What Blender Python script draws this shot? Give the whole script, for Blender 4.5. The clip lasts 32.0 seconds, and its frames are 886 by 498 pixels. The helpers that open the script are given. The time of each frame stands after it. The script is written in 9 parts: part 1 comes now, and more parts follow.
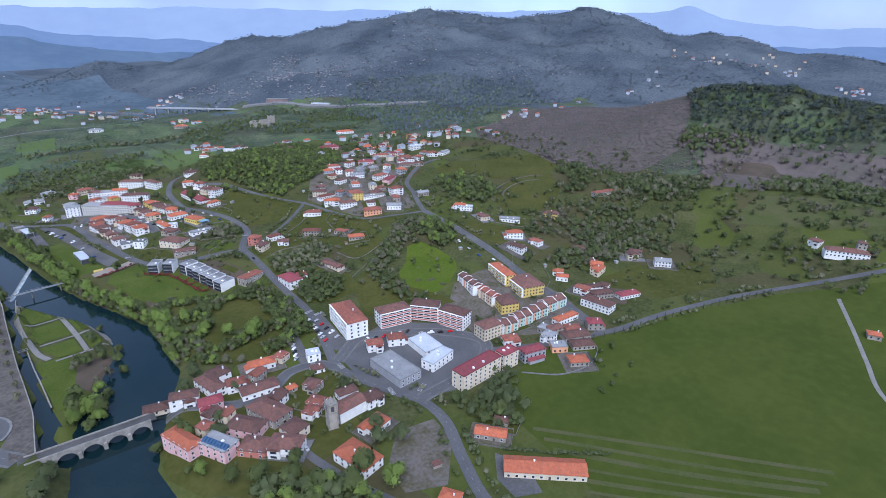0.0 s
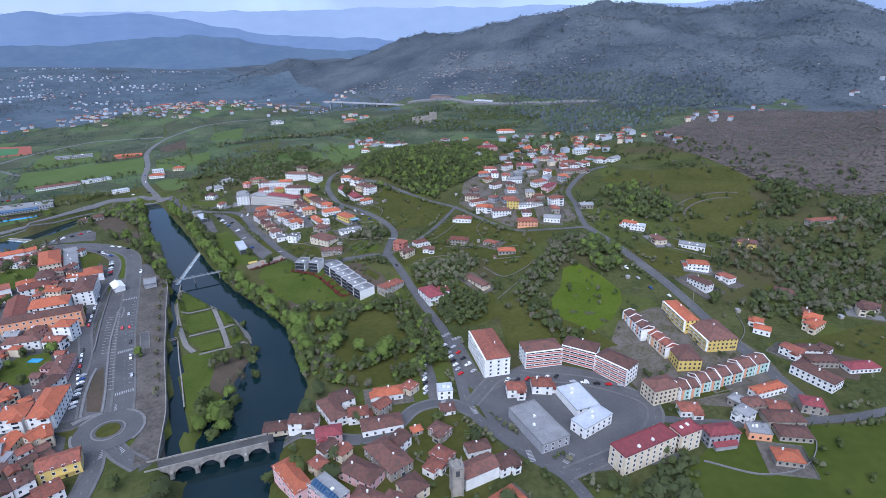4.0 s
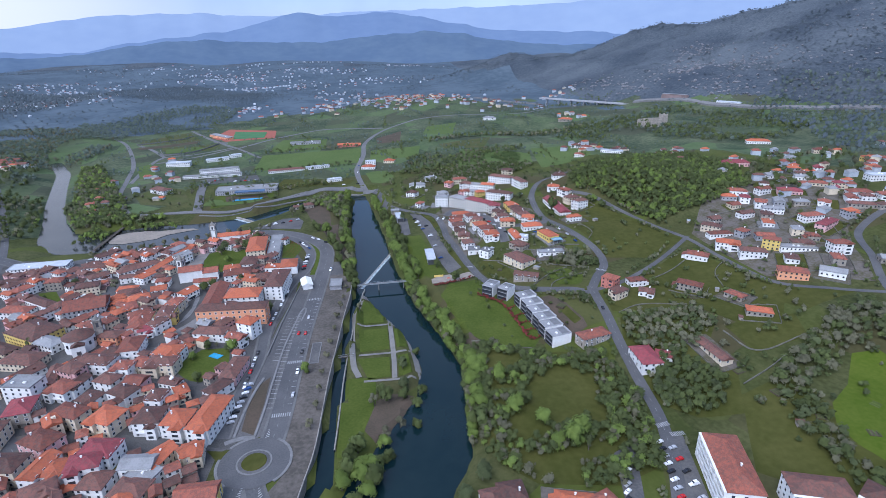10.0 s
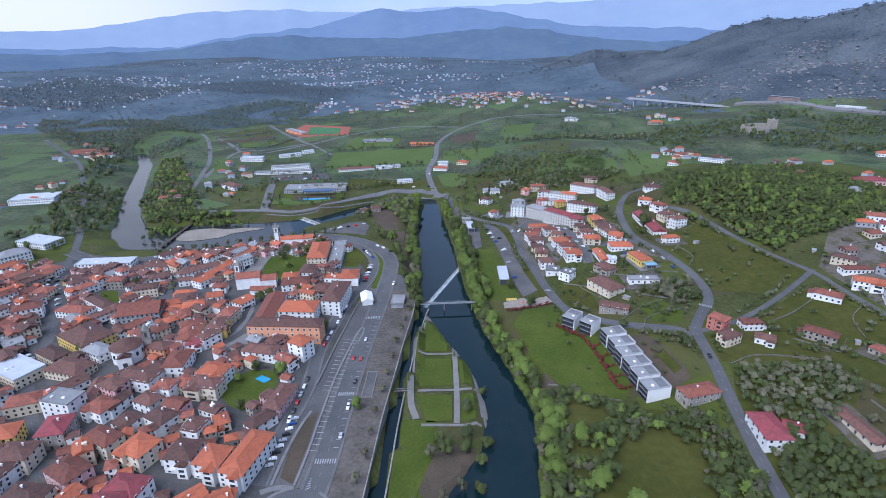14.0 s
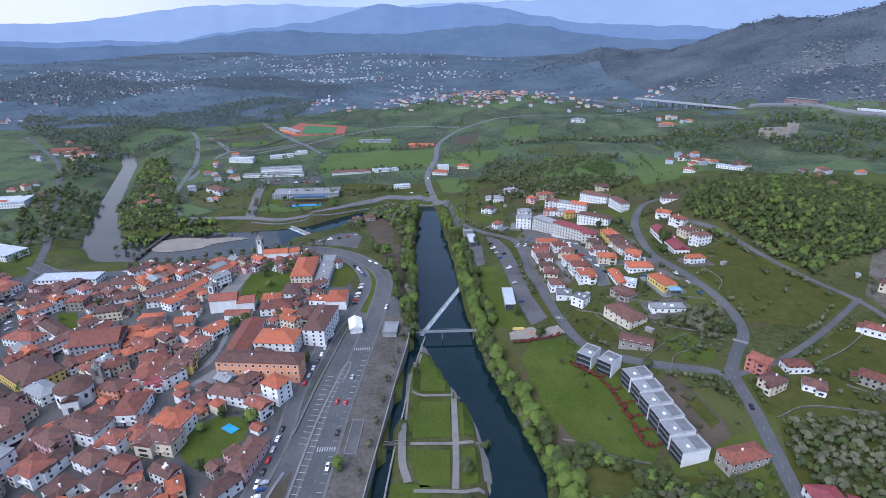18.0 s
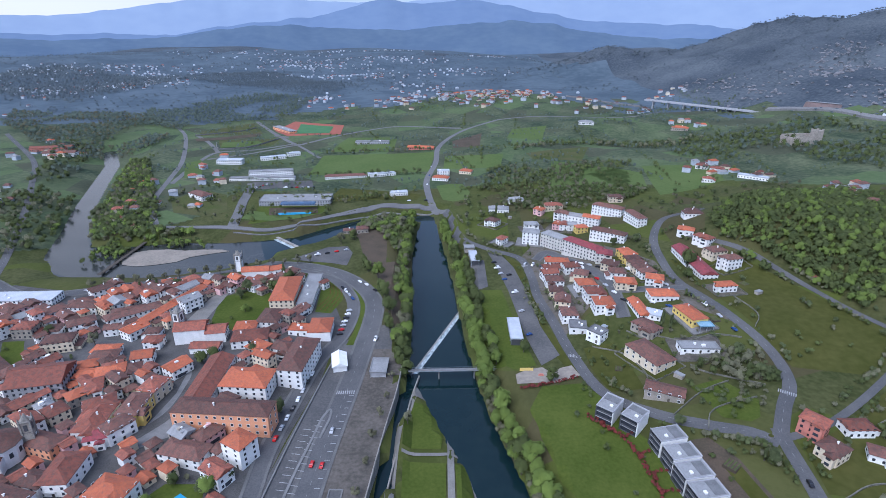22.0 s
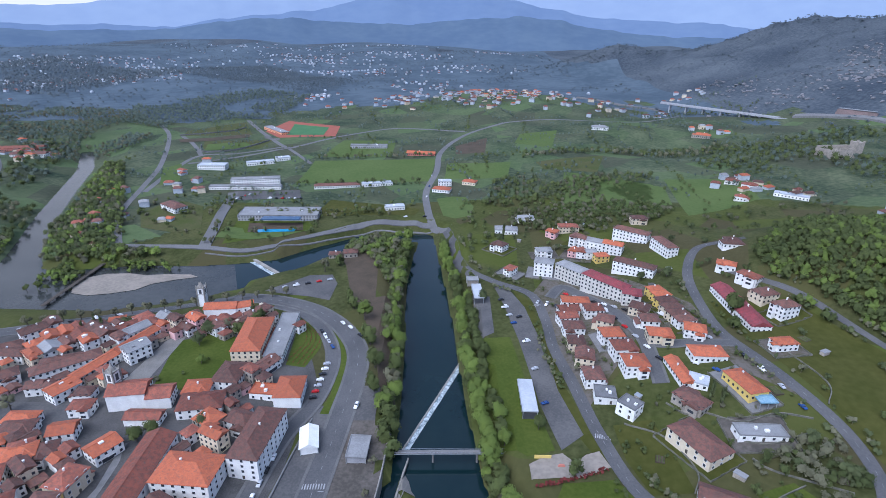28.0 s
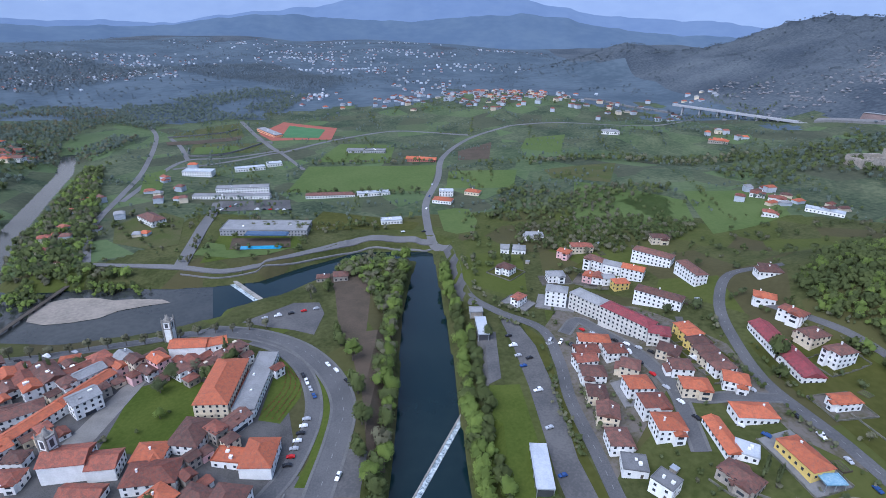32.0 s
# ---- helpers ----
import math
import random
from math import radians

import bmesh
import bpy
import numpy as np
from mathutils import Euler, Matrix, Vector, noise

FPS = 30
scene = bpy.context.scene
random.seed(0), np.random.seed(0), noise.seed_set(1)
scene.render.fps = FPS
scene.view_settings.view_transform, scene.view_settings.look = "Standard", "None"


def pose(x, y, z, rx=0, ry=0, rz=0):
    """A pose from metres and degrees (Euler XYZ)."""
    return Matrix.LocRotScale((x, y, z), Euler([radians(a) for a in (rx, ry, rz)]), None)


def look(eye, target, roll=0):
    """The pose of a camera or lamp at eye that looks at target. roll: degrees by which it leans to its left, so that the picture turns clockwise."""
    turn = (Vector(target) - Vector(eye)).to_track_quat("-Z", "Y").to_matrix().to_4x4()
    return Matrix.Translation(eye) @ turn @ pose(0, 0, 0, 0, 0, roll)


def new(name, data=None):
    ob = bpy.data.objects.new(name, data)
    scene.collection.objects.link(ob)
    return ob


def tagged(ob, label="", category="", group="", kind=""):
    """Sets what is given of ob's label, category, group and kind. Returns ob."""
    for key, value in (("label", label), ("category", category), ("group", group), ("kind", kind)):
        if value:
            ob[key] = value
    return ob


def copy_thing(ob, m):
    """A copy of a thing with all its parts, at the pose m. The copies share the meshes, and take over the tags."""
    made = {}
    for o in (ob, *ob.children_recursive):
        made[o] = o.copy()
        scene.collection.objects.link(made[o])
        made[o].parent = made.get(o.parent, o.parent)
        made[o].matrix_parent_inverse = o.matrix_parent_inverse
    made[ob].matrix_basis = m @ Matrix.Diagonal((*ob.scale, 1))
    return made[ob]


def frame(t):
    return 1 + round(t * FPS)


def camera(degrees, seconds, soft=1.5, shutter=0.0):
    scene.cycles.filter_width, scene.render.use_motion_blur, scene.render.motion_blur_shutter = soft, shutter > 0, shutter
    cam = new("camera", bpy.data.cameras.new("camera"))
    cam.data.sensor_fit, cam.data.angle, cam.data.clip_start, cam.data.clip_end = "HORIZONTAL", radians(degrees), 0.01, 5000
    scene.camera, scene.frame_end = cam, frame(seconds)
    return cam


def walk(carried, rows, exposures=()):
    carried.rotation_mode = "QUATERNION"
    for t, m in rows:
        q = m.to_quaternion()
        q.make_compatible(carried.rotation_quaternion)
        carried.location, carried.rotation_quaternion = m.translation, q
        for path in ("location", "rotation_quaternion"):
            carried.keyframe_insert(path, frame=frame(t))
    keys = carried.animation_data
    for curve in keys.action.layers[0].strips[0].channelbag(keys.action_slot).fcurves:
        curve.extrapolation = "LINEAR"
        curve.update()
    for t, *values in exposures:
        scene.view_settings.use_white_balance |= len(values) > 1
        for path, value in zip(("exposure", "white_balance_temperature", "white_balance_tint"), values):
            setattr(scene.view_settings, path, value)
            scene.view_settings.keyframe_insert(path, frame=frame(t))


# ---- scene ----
# seconds, eye in metres, heading to the left of +y, pitch, roll in degrees
PATH = (
    (0, -71.61, -247.54, 217.62, -47.392, -20.945, 0.604),
    (1, -61.68, -236.03, 216.75, -42.742, -21.040, 0.406),
    (2, -51.40, -223.94, 215.76, -38.794, -21.135, 0.171),
    (3, -42.00, -210.89, 214.56, -34.476, -21.223, -0.041),
    (4, -32.66, -197.37, 213.20, -30.388, -21.305, -0.216),
    (5, -24.76, -183.68, 212.09, -26.562, -21.378, -0.387),
    (6, -18.23, -169.94, 211.11, -22.965, -21.431, -0.556),
    (7, -13.20, -156.13, 210.14, -19.286, -21.461, -0.696),
    (8, -9.81, -142.38, 209.22, -15.369, -21.495, -0.777),
    (9, -7.52, -128.47, 208.37, -11.675, -21.549, -0.853),
    (9.5, -6.23, -121.91, 208.03, -9.910, -21.554, -0.910),
    (10, -5.07, -115.38, 207.70, -8.138, -21.560, -0.983),
    (10.5, -4.26, -108.56, 207.30, -6.375, -21.571, -1.076),
    (11, -3.58, -101.79, 206.94, -4.599, -21.581, -1.162),
    (11.5, -3.68, -95.02, 206.55, -2.941, -21.599, -1.213),
    (12, -3.86, -88.34, 206.20, -1.674, -21.623, -1.226),
    (12.5, -3.78, -82.18, 205.90, -0.921, -21.651, -1.158),
    (13, -3.70, -76.07, 205.63, -0.531, -21.689, -1.067),
    (13.5, -3.62, -69.90, 205.49, -0.363, -21.736, -0.963),
    (14, -3.51, -63.72, 205.37, -0.333, -21.787, -0.869),
    (15, -3.28, -51.15, 205.16, -0.355, -21.880, -0.724),
    (16, -2.92, -38.56, 204.88, -0.354, -21.958, -0.619),
    (17, -2.34, -25.98, 204.54, -0.274, -22.032, -0.499),
    (18, -2.29, -13.05, 203.82, -0.346, -22.110, -0.355),
    (19, -2.14, 0.78, 203.10, -0.410, -22.180, -0.219),
    (20, -1.44, 14.46, 202.70, -0.334, -22.267, -0.078),
    (21, -0.72, 27.28, 202.54, -0.244, -22.356, 0.106),
    (22, -0.27, 39.17, 202.41, -0.277, -22.418, 0.300),
    (23, 0.00, 50.67, 202.36, -0.300, -22.460, 0.474),
    (24, 0.28, 62.26, 202.43, -0.307, -22.517, 0.611),
    (25, 0.41, 74.32, 202.58, -0.182, -22.596, 0.757),
    (26, 0.95, 86.70, 202.71, -0.051, -22.694, 0.902),
    (27, 1.34, 99.10, 202.79, -0.057, -22.784, 1.021),
    (28, 1.90, 111.62, 202.83, -0.050, -22.866, 1.073),
    (29, 2.55, 124.16, 202.93, 0.018, -22.963, 1.036),
    (30, 2.95, 136.57, 203.08, 0.054, -23.064, 0.989),
    (31, 3.05, 149.77, 203.14, 0.107, -23.127, 1.075),
    (32, 2.59, 162.82, 203.17, 0.146, -23.134, 1.314),
)
cam = camera(78.97, 32.0, 0.7)
walk(cam, [(t, pose(x, y, z, 0, 0, yaw) @ pose(0, 0, 0, 90 + pitch) @ pose(0, 0, 0, 0, 0, roll)) for t, x, y, z, yaw, pitch, roll in PATH], [(0, 0.58, 5420, 15), (32, 0.58, 5420, 15)])


# ---- light ----
world = bpy.data.worlds.new("overcast dusk")
scene.world = world
world.use_nodes = True
wn, wl = world.node_tree.nodes, world.node_tree.links
sky = wn.new("ShaderNodeTexSky")
sky.sky_type, sky.sun_disc = "NISHITA", False
sky.sun_elevation, sky.sun_rotation = radians(52), radians(-140)
sky.air_density, sky.dust_density, sky.ozone_density = 1.0, 1.2, 3.0
clouds = wn.new("ShaderNodeTexNoise")
clouds.inputs["Scale"].default_value, clouds.inputs["Detail"].default_value = 3.2, 5
ramp = wn.new("ShaderNodeMapRange")
ramp.inputs["From Min"].default_value, ramp.inputs["From Max"].default_value = 0.3, 0.6
veil = wn.new("ShaderNodeMix")
veil.data_type = "RGBA"
veil.inputs["B"].default_value = (2.85, 3.5, 4.8, 1)
wl.new(clouds.outputs["Fac"], ramp.inputs["Value"])
wl.new(ramp.outputs["Result"], veil.inputs["Factor"])
wl.new(sky.outputs["Color"], veil.inputs["A"])
# the low sun lights the cloud from behind, far to the north-west
ahead, glare, dawn = wn.new("ShaderNodeTexCoord"), wn.new("ShaderNodeVectorMath"), wn.new("ShaderNodeMapRange")
glare.operation = "DOT_PRODUCT"
glare.inputs[1].default_value = (-0.66, 0.745, 0.09)
dawn.interpolation_type = "SMOOTHSTEP"
dawn.inputs["From Min"].default_value, dawn.inputs["From Max"].default_value, dawn.inputs["To Max"].default_value = 0.86, 1.0, 0.9
lit = wn.new("ShaderNodeMix")
lit.data_type = "RGBA"
lit.inputs["B"].default_value = (5.6, 5.5, 5.5, 1)
wl.new(ahead.outputs["Generated"], glare.inputs[0])
wl.new(glare.outputs["Value"], dawn.inputs["Value"])
wl.new(dawn.outputs["Result"], lit.inputs["Factor"])
wl.new(veil.outputs["Result"], lit.inputs["A"])
wl.new(lit.outputs["Result"], wn["Background"].inputs["Color"])
wn["Background"].inputs["Strength"].default_value = 0.12
sun = new("sun", bpy.data.lights.new("sun", "SUN"))
sun.data.energy, sun.data.angle, sun.data.color = 2.8, radians(60), (1.0, 0.97, 0.94)
sun.matrix_world = look((-620, -760, 1250), (0, 0, 0))


# ---- materials ----
def mat(name, base, alt=None, rough=0.85, scale=0.4, fine=6.0, bump=0.0, metal=0.0, spread=0.0, glow=0.0, low=0.4, high=0.62):
    """A surface of two tones mixed by noise at two scales (in 1/m), with relief, and a spread of brightness from object to object."""
    m = bpy.data.materials.new(name)
    m.use_nodes = True
    n, l = m.node_tree.nodes, m.node_tree.links
    p = n["Principled BSDF"]
    p.inputs["Roughness"].default_value, p.inputs["Metallic"].default_value = rough, metal
    if rough >= 0.9:
        p.inputs["Specular IOR Level"].default_value = 0.12
    alt = alt or tuple(c * 0.8 for c in base)
    where = n.new("ShaderNodeTexCoord")
    big, small = n.new("ShaderNodeTexNoise"), n.new("ShaderNodeTexNoise")
    for tex, s in ((big, scale), (small, fine)):
        tex.inputs["Scale"].default_value, tex.inputs["Detail"].default_value = s, 4
        l.new(where.outputs["Object"], tex.inputs["Vector"])
    add = n.new("ShaderNodeMath")
    add.operation = "MULTIPLY_ADD"
    add.inputs[1].default_value = 0.45
    l.new(small.outputs["Fac"], add.inputs[0])
    half = n.new("ShaderNodeMath")
    half.operation = "MULTIPLY"
    half.inputs[1].default_value = 0.55
    l.new(big.outputs["Fac"], half.inputs[0])
    l.new(half.outputs[0], add.inputs[2])
    span = n.new("ShaderNodeMapRange")
    span.inputs["From Min"].default_value, span.inputs["From Max"].default_value = low, high
    l.new(add.outputs[0], span.inputs["Value"])
    mix = n.new("ShaderNodeMix")
    mix.data_type = "RGBA"
    mix.inputs["A"].default_value, mix.inputs["B"].default_value = (*base, 1), (*alt, 1)
    l.new(span.outputs["Result"], mix.inputs["Factor"])
    out = mix.outputs["Result"]
    if spread:
        info, hsv, lift = n.new("ShaderNodeObjectInfo"), n.new("ShaderNodeHueSaturation"), n.new("ShaderNodeMapRange")
        lift.inputs["To Min"].default_value, lift.inputs["To Max"].default_value = 1 - spread, 1 + spread
        l.new(info.outputs["Random"], lift.inputs["Value"])
        l.new(lift.outputs["Result"], hsv.inputs["Value"])
        l.new(out, hsv.inputs["Color"])
        out = hsv.outputs["Color"]
    l.new(out, p.inputs["Base Color"])
    if bump:
        b = n.new("ShaderNodeBump")
        b.inputs["Strength"].default_value, b.inputs["Distance"].default_value = 0.8, bump
        l.new(add.outputs[0], b.inputs["Height"])
        l.new(b.outputs["Normal"], p.inputs["Normal"])
    # glow lends the far ranges the brightness of painted haze
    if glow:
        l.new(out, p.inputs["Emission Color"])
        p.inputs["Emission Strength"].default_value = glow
    return m


def tiles(name, base, alt, spread=0.25):
    """Clay roof tiles: rows that run down the slope, with lichen and darker patches."""
    m = mat(name, base, alt, 0.8, 0.5, 2.6, 0.0, 0, spread, 0, 0.43, 0.58)
    n, l = m.node_tree.nodes, m.node_tree.links
    # grey lichen and soot in patches and streaks
    spot, place, stretch, part_of, dull = n.new("ShaderNodeTexNoise"), n.new("ShaderNodeTexCoord"), n.new("ShaderNodeMapRange"), n.new("ShaderNodeMix"), n["Principled BSDF"].inputs["Base Color"]
    spot.inputs["Scale"].default_value, spot.inputs["Detail"].default_value, spot.inputs["Roughness"].default_value = 0.9, 6, 0.7
    stretch.inputs["From Min"].default_value, stretch.inputs["From Max"].default_value, stretch.inputs["To Max"].default_value = 0.5, 0.72, 0.75
    part_of.data_type = "RGBA"
    part_of.inputs["B"].default_value = (0.085, 0.076, 0.062, 1)
    l.new(place.outputs["Object"], spot.inputs["Vector"])
    l.new(spot.outputs["Fac"], stretch.inputs["Value"])
    l.new(stretch.outputs["Result"], part_of.inputs["Factor"])
    l.new(dull.links[0].from_socket, part_of.inputs["A"])
    l.new(part_of.outputs["Result"], dull)
    n, l = m.node_tree.nodes, m.node_tree.links
    where, rows = n.new("ShaderNodeTexCoord"), n.new("ShaderNodeTexWave")
    rows.inputs["Scale"].default_value, rows.inputs["Distortion"].default_value = 1.3, 0.6
    l.new(where.outputs["Object"], rows.inputs["Vector"])
    b = n.new("ShaderNodeBump")
    b.inputs["Strength"].default_value, b.inputs["Distance"].default_value = 0.5, 0.08
    l.new(rows.outputs["Fac"], b.inputs["Height"])
    l.new(b.outputs["Normal"], n["Principled BSDF"].inputs["Normal"])
    return m


M = {
    "ground": mat("meadow and scrub", (0.034, 0.042, 0.012), (0.078, 0.08, 0.03), 0.95, 0.035, 0.35, 0.8, low=0.38, high=0.64),
    # like ground but for farther off: paler and bluer with painted haze
    "plain": mat("meadow and scrub tinted with haze", (0.03, 0.046, 0.026), (0.1, 0.114, 0.064), 0.95, 0.02, 0.2, 1.0, low=0.38, high=0.64),
    "yard": mat("yard of grass and gravel", (0.07, 0.064, 0.034), (0.125, 0.11, 0.096), 0.95, 0.09, 0.5, 0.05, low=0.38, high=0.58),
    # valley floor: blue haze mixed into the field and wood tones
    "valley": mat("fields and woods tinted with haze", (0.058, 0.08, 0.1), (0.088, 0.114, 0.136), 0.95, 0.008, 0.05, 1.0, low=0.4, high=0.6),
    "grass": mat("rough grass", (0.042, 0.048, 0.009), (0.07, 0.069, 0.018), 0.95, 0.03, 0.25, 0.1, low=0.36, high=0.64),
    "lawn": mat("lawn", (0.044, 0.064, 0.009), (0.074, 0.092, 0.017), 0.95, 0.05, 0.6, 0.05, low=0.36, high=0.62),
    "poolroof": mat("blue glazed panels", (0.16, 0.3, 0.4), (0.3, 0.42, 0.48), 0.3, 0.3, 1.2),
    "field": mat("young crop", (0.054, 0.084, 0.006), (0.08, 0.104, 0.013), 0.95, 0.03, 0.4, 0.05, low=0.38, high=0.62),
    "crop": mat("dark even crop", (0.04, 0.056, 0.008), (0.056, 0.07, 0.012), 0.95, 0.02, 0.15, 0.05),
    "stubble": mat("mown rows", (0.08, 0.078, 0.034), (0.055, 0.07, 0.018), 0.95, 0.05, 0.7, 0.05),
    "track": mat("red running track", (0.3, 0.1, 0.07), (0.25, 0.09, 0.065), 0.95, 0.1, 1.0),
    "soil": mat("bare soil", (0.09, 0.068, 0.05), (0.062, 0.052, 0.036), 0.95, 0.08, 1.0, 0.1),
    "litter": mat("brown leaf litter", (0.115, 0.092, 0.084), (0.085, 0.076, 0.062), 0.95, 0.02, 0.15, 0.1, low=0.4, high=0.6),
    "sand": mat("river sand", (0.27, 0.235, 0.195), (0.19, 0.168, 0.14), 0.95, 0.05, 0.4, 0.05),
    "pale_asphalt": mat("worn pale asphalt", (0.12, 0.118, 0.118), (0.155, 0.152, 0.15), 0.9, 0.04, 0.9, 0.01),
    "turf": mat("sports turf", (0.06, 0.14, 0.06), (0.075, 0.16, 0.07), 0.9, 0.05, 0.5, 0.0),
    "pasture": mat("spring pasture", (0.068, 0.1, 0.028), (0.088, 0.118, 0.038), 0.95, 0.02, 0.3, 0.05, low=0.38, high=0.62),
    "asphalt": mat("asphalt", (0.078, 0.078, 0.08), (0.112, 0.11, 0.11), 0.9, 0.05, 1.2, 0.01, low=0.4, high=0.62),
    "lot": mat("worn parking asphalt", (0.078, 0.077, 0.077), (0.12, 0.115, 0.11), 0.9, 0.06, 0.8, 0.01, low=0.4, high=0.62),
    "paving": mat("granite setts", (0.098, 0.094, 0.09), (0.058, 0.056, 0.054), 0.9, 0.1, 1.6, 0.02),
    "path": mat("gravel path", (0.125, 0.11, 0.095), (0.07, 0.063, 0.054), 0.95, 0.06, 0.5, 0.02, low=0.4, high=0.6),
    "sand_path": mat("pale gravel", (0.2, 0.19, 0.172), (0.15, 0.142, 0.13), 0.95, 0.15, 1.5, 0.02),
    "white": mat("white road paint", (0.36, 0.36, 0.36), (0.2, 0.2, 0.2), 0.8, 0.4, 3.0),
    "slab": mat("trodden concrete slabs", (0.14, 0.137, 0.133), (0.1, 0.098, 0.095), 0.9, 0.12, 1.4, 0.01),
    "worn_white": mat("worn road paint", (0.26, 0.26, 0.26), (0.13, 0.13, 0.13), 0.8, 0.3, 2.0),
    "kerb": mat("concrete kerb", (0.19, 0.186, 0.182), (0.14, 0.138, 0.135), 0.9, 0.3, 3.0),
    "granite": mat("weathered granite", (0.3, 0.28, 0.25), (0.17, 0.16, 0.14), 0.9, 0.3, 1.7, 0.06, spread=0.1),
    "old_wall": mat("mossy granite rubble", (0.17, 0.16, 0.135), (0.09, 0.092, 0.07), 0.95, 0.25, 1.5, 0.06),
    "water": mat("deep river water", (0.004, 0.014, 0.017), (0.007, 0.018, 0.02), 0.07, 0.02, 0.12, 0.012),
    "shallow": mat("shallow grey water over gravel", (0.026, 0.03, 0.03), (0.045, 0.048, 0.046), 0.14, 0.03, 0.25, 0.01),
    "foam": mat("white water", (0.55, 0.6, 0.62), (0.06, 0.1, 0.11), 0.4, 0.5, 1.6, 0.2, low=0.42, high=0.6),
    "orange": tiles("new clay tiles", (0.42, 0.11, 0.045), (0.32, 0.085, 0.038), 0.2),
    "red": tiles("clay tiles", (0.26, 0.075, 0.043), (0.145, 0.051, 0.034), 0.36),
    "brown": tiles("weathered clay tiles", (0.15, 0.061, 0.043), (0.083, 0.042, 0.032), 0.34),
    "maroon": tiles("maroon roofing", (0.26, 0.045, 0.052), (0.17, 0.035, 0.04), 0.12),
    "greyroof": mat("grey roofing", (0.25, 0.25, 0.25), (0.18, 0.18, 0.18), 0.8, 0.15, 1.2, spread=0.1),
    "roof_dark": mat("dark roof gravel", (0.17, 0.17, 0.172), (0.12, 0.12, 0.122), 0.9, 0.2, 2.0),
    "whiteroof": mat("white roofing membrane", (0.46, 0.48, 0.51), (0.36, 0.38, 0.41), 0.6, 0.15, 1.2),
    "w_white": mat("white render", (0.8, 0.79, 0.76), (0.68, 0.67, 0.64), 0.85, 0.25, 1.6, spread=0.08),
    # far house walls: white dulled and blued by haze in the colour
    "w_haze": mat("white render tinted with haze", (0.46, 0.49, 0.53), (0.34, 0.37, 0.41), 0.85, 0.05, 0.5),
    "w_cream": mat("cream render", (0.66, 0.57, 0.42), (0.54, 0.46, 0.34), 0.85, 0.25, 1.6, spread=0.1),
    "w_yellow": mat("yellow render", (0.68, 0.5, 0.13), (0.58, 0.43, 0.14), 0.85, 0.25, 1.6, spread=0.08),
    "w_orange": mat("salmon render", (0.72, 0.34, 0.18), (0.62, 0.3, 0.17), 0.85, 0.25, 1.6),
    "w_pink": mat("pink render", (0.68, 0.42, 0.4), (0.58, 0.36, 0.35), 0.85, 0.25, 1.6, spread=0.06),
    "w_grey": mat("grey concrete", (0.36, 0.36, 0.37), (0.27, 0.27, 0.28), 0.85, 0.25, 1.6, spread=0.1),
    "w_stone": mat("granite masonry", (0.36, 0.32, 0.27), (0.24, 0.215, 0.18), 0.9, 0.3, 2.2, 0.03, spread=0.1),
    "w_red": mat("brick red render", (0.5, 0.19, 0.14), (0.42, 0.16, 0.12), 0.85, 0.25, 1.6),
    "w_pale": mat("pale beige render", (0.62, 0.59, 0.53), (0.46, 0.44, 0.4), 0.85, 0.2, 1.2, spread=0.08),
    "w_dull": mat("dull pinkish stone", (0.26, 0.19, 0.175), (0.18, 0.14, 0.13), 0.9, 0.1, 0.6, 0.05),
    "w_green": mat("pale green render", (0.45, 0.6, 0.52), (0.38, 0.52, 0.45), 0.85, 0.25, 1.6),
    "w_dark": mat("dark slate cladding", (0.07, 0.072, 0.08), (0.05, 0.05, 0.055), 0.5, 0.3, 2.0),
    "glass": mat("window glass", (0.03, 0.035, 0.045), (0.05, 0.055, 0.065), 0.12, 0.5, 2.0, spread=0.3),
    "frame": mat("white window frame", (0.7, 0.7, 0.69), (0.6, 0.6, 0.6), 0.6, 1.0, 5.0),
    "metal": mat("galvanised steel", (0.5, 0.52, 0.54), (0.4, 0.42, 0.44), 0.45, 0.5, 4.0, metal=0.6),
    "solar": mat("solar glass", (0.03, 0.06, 0.12), (0.04, 0.09, 0.16), 0.15, 0.5, 4.0),
    "pool": mat("blue pool water", (0.03, 0.24, 0.4), (0.06, 0.3, 0.45), 0.1, 0.3, 2.0, 0.02),
    "bark": mat("bark", (0.1, 0.085, 0.07), (0.07, 0.06, 0.05), 0.95, 0.8, 4.0, 0.05),
    "leaf": mat("spring foliage", (0.084, 0.102, 0.034), (0.06, 0.076, 0.028), 0.9, 0.1, 0.7, 0.0, spread=0.16, low=0.4, high=0.6),
    "pine": mat("dark pine foliage", (0.034, 0.045, 0.038), (0.05, 0.06, 0.046), 0.9, 0.05, 0.5, 0.0, spread=0.12),
    "leaf_dark": mat("dark foliage", (0.06, 0.074, 0.032), (0.082, 0.096, 0.042), 0.9, 0.1, 0.7, 0.0, spread=0.2),
    # leaves farther off: haze lightens the green in the base colour
    "leaf_far": mat("foliage tinted with haze", (0.07, 0.092, 0.074), (0.1, 0.124, 0.096), 0.9, 0.012, 0.15, 0.0, low=0.38, high=0.62),
    "leaf_lime": mat("fresh lime foliage", (0.128, 0.17, 0.038), (0.1, 0.138, 0.034), 0.9, 0.2, 0.9, 0.0, spread=0.16),
    "leaf_bare": mat("leafless twigs", (0.132, 0.128, 0.08), (0.1, 0.1, 0.06), 0.95, 0.1, 0.8, 0.0, spread=0.2),
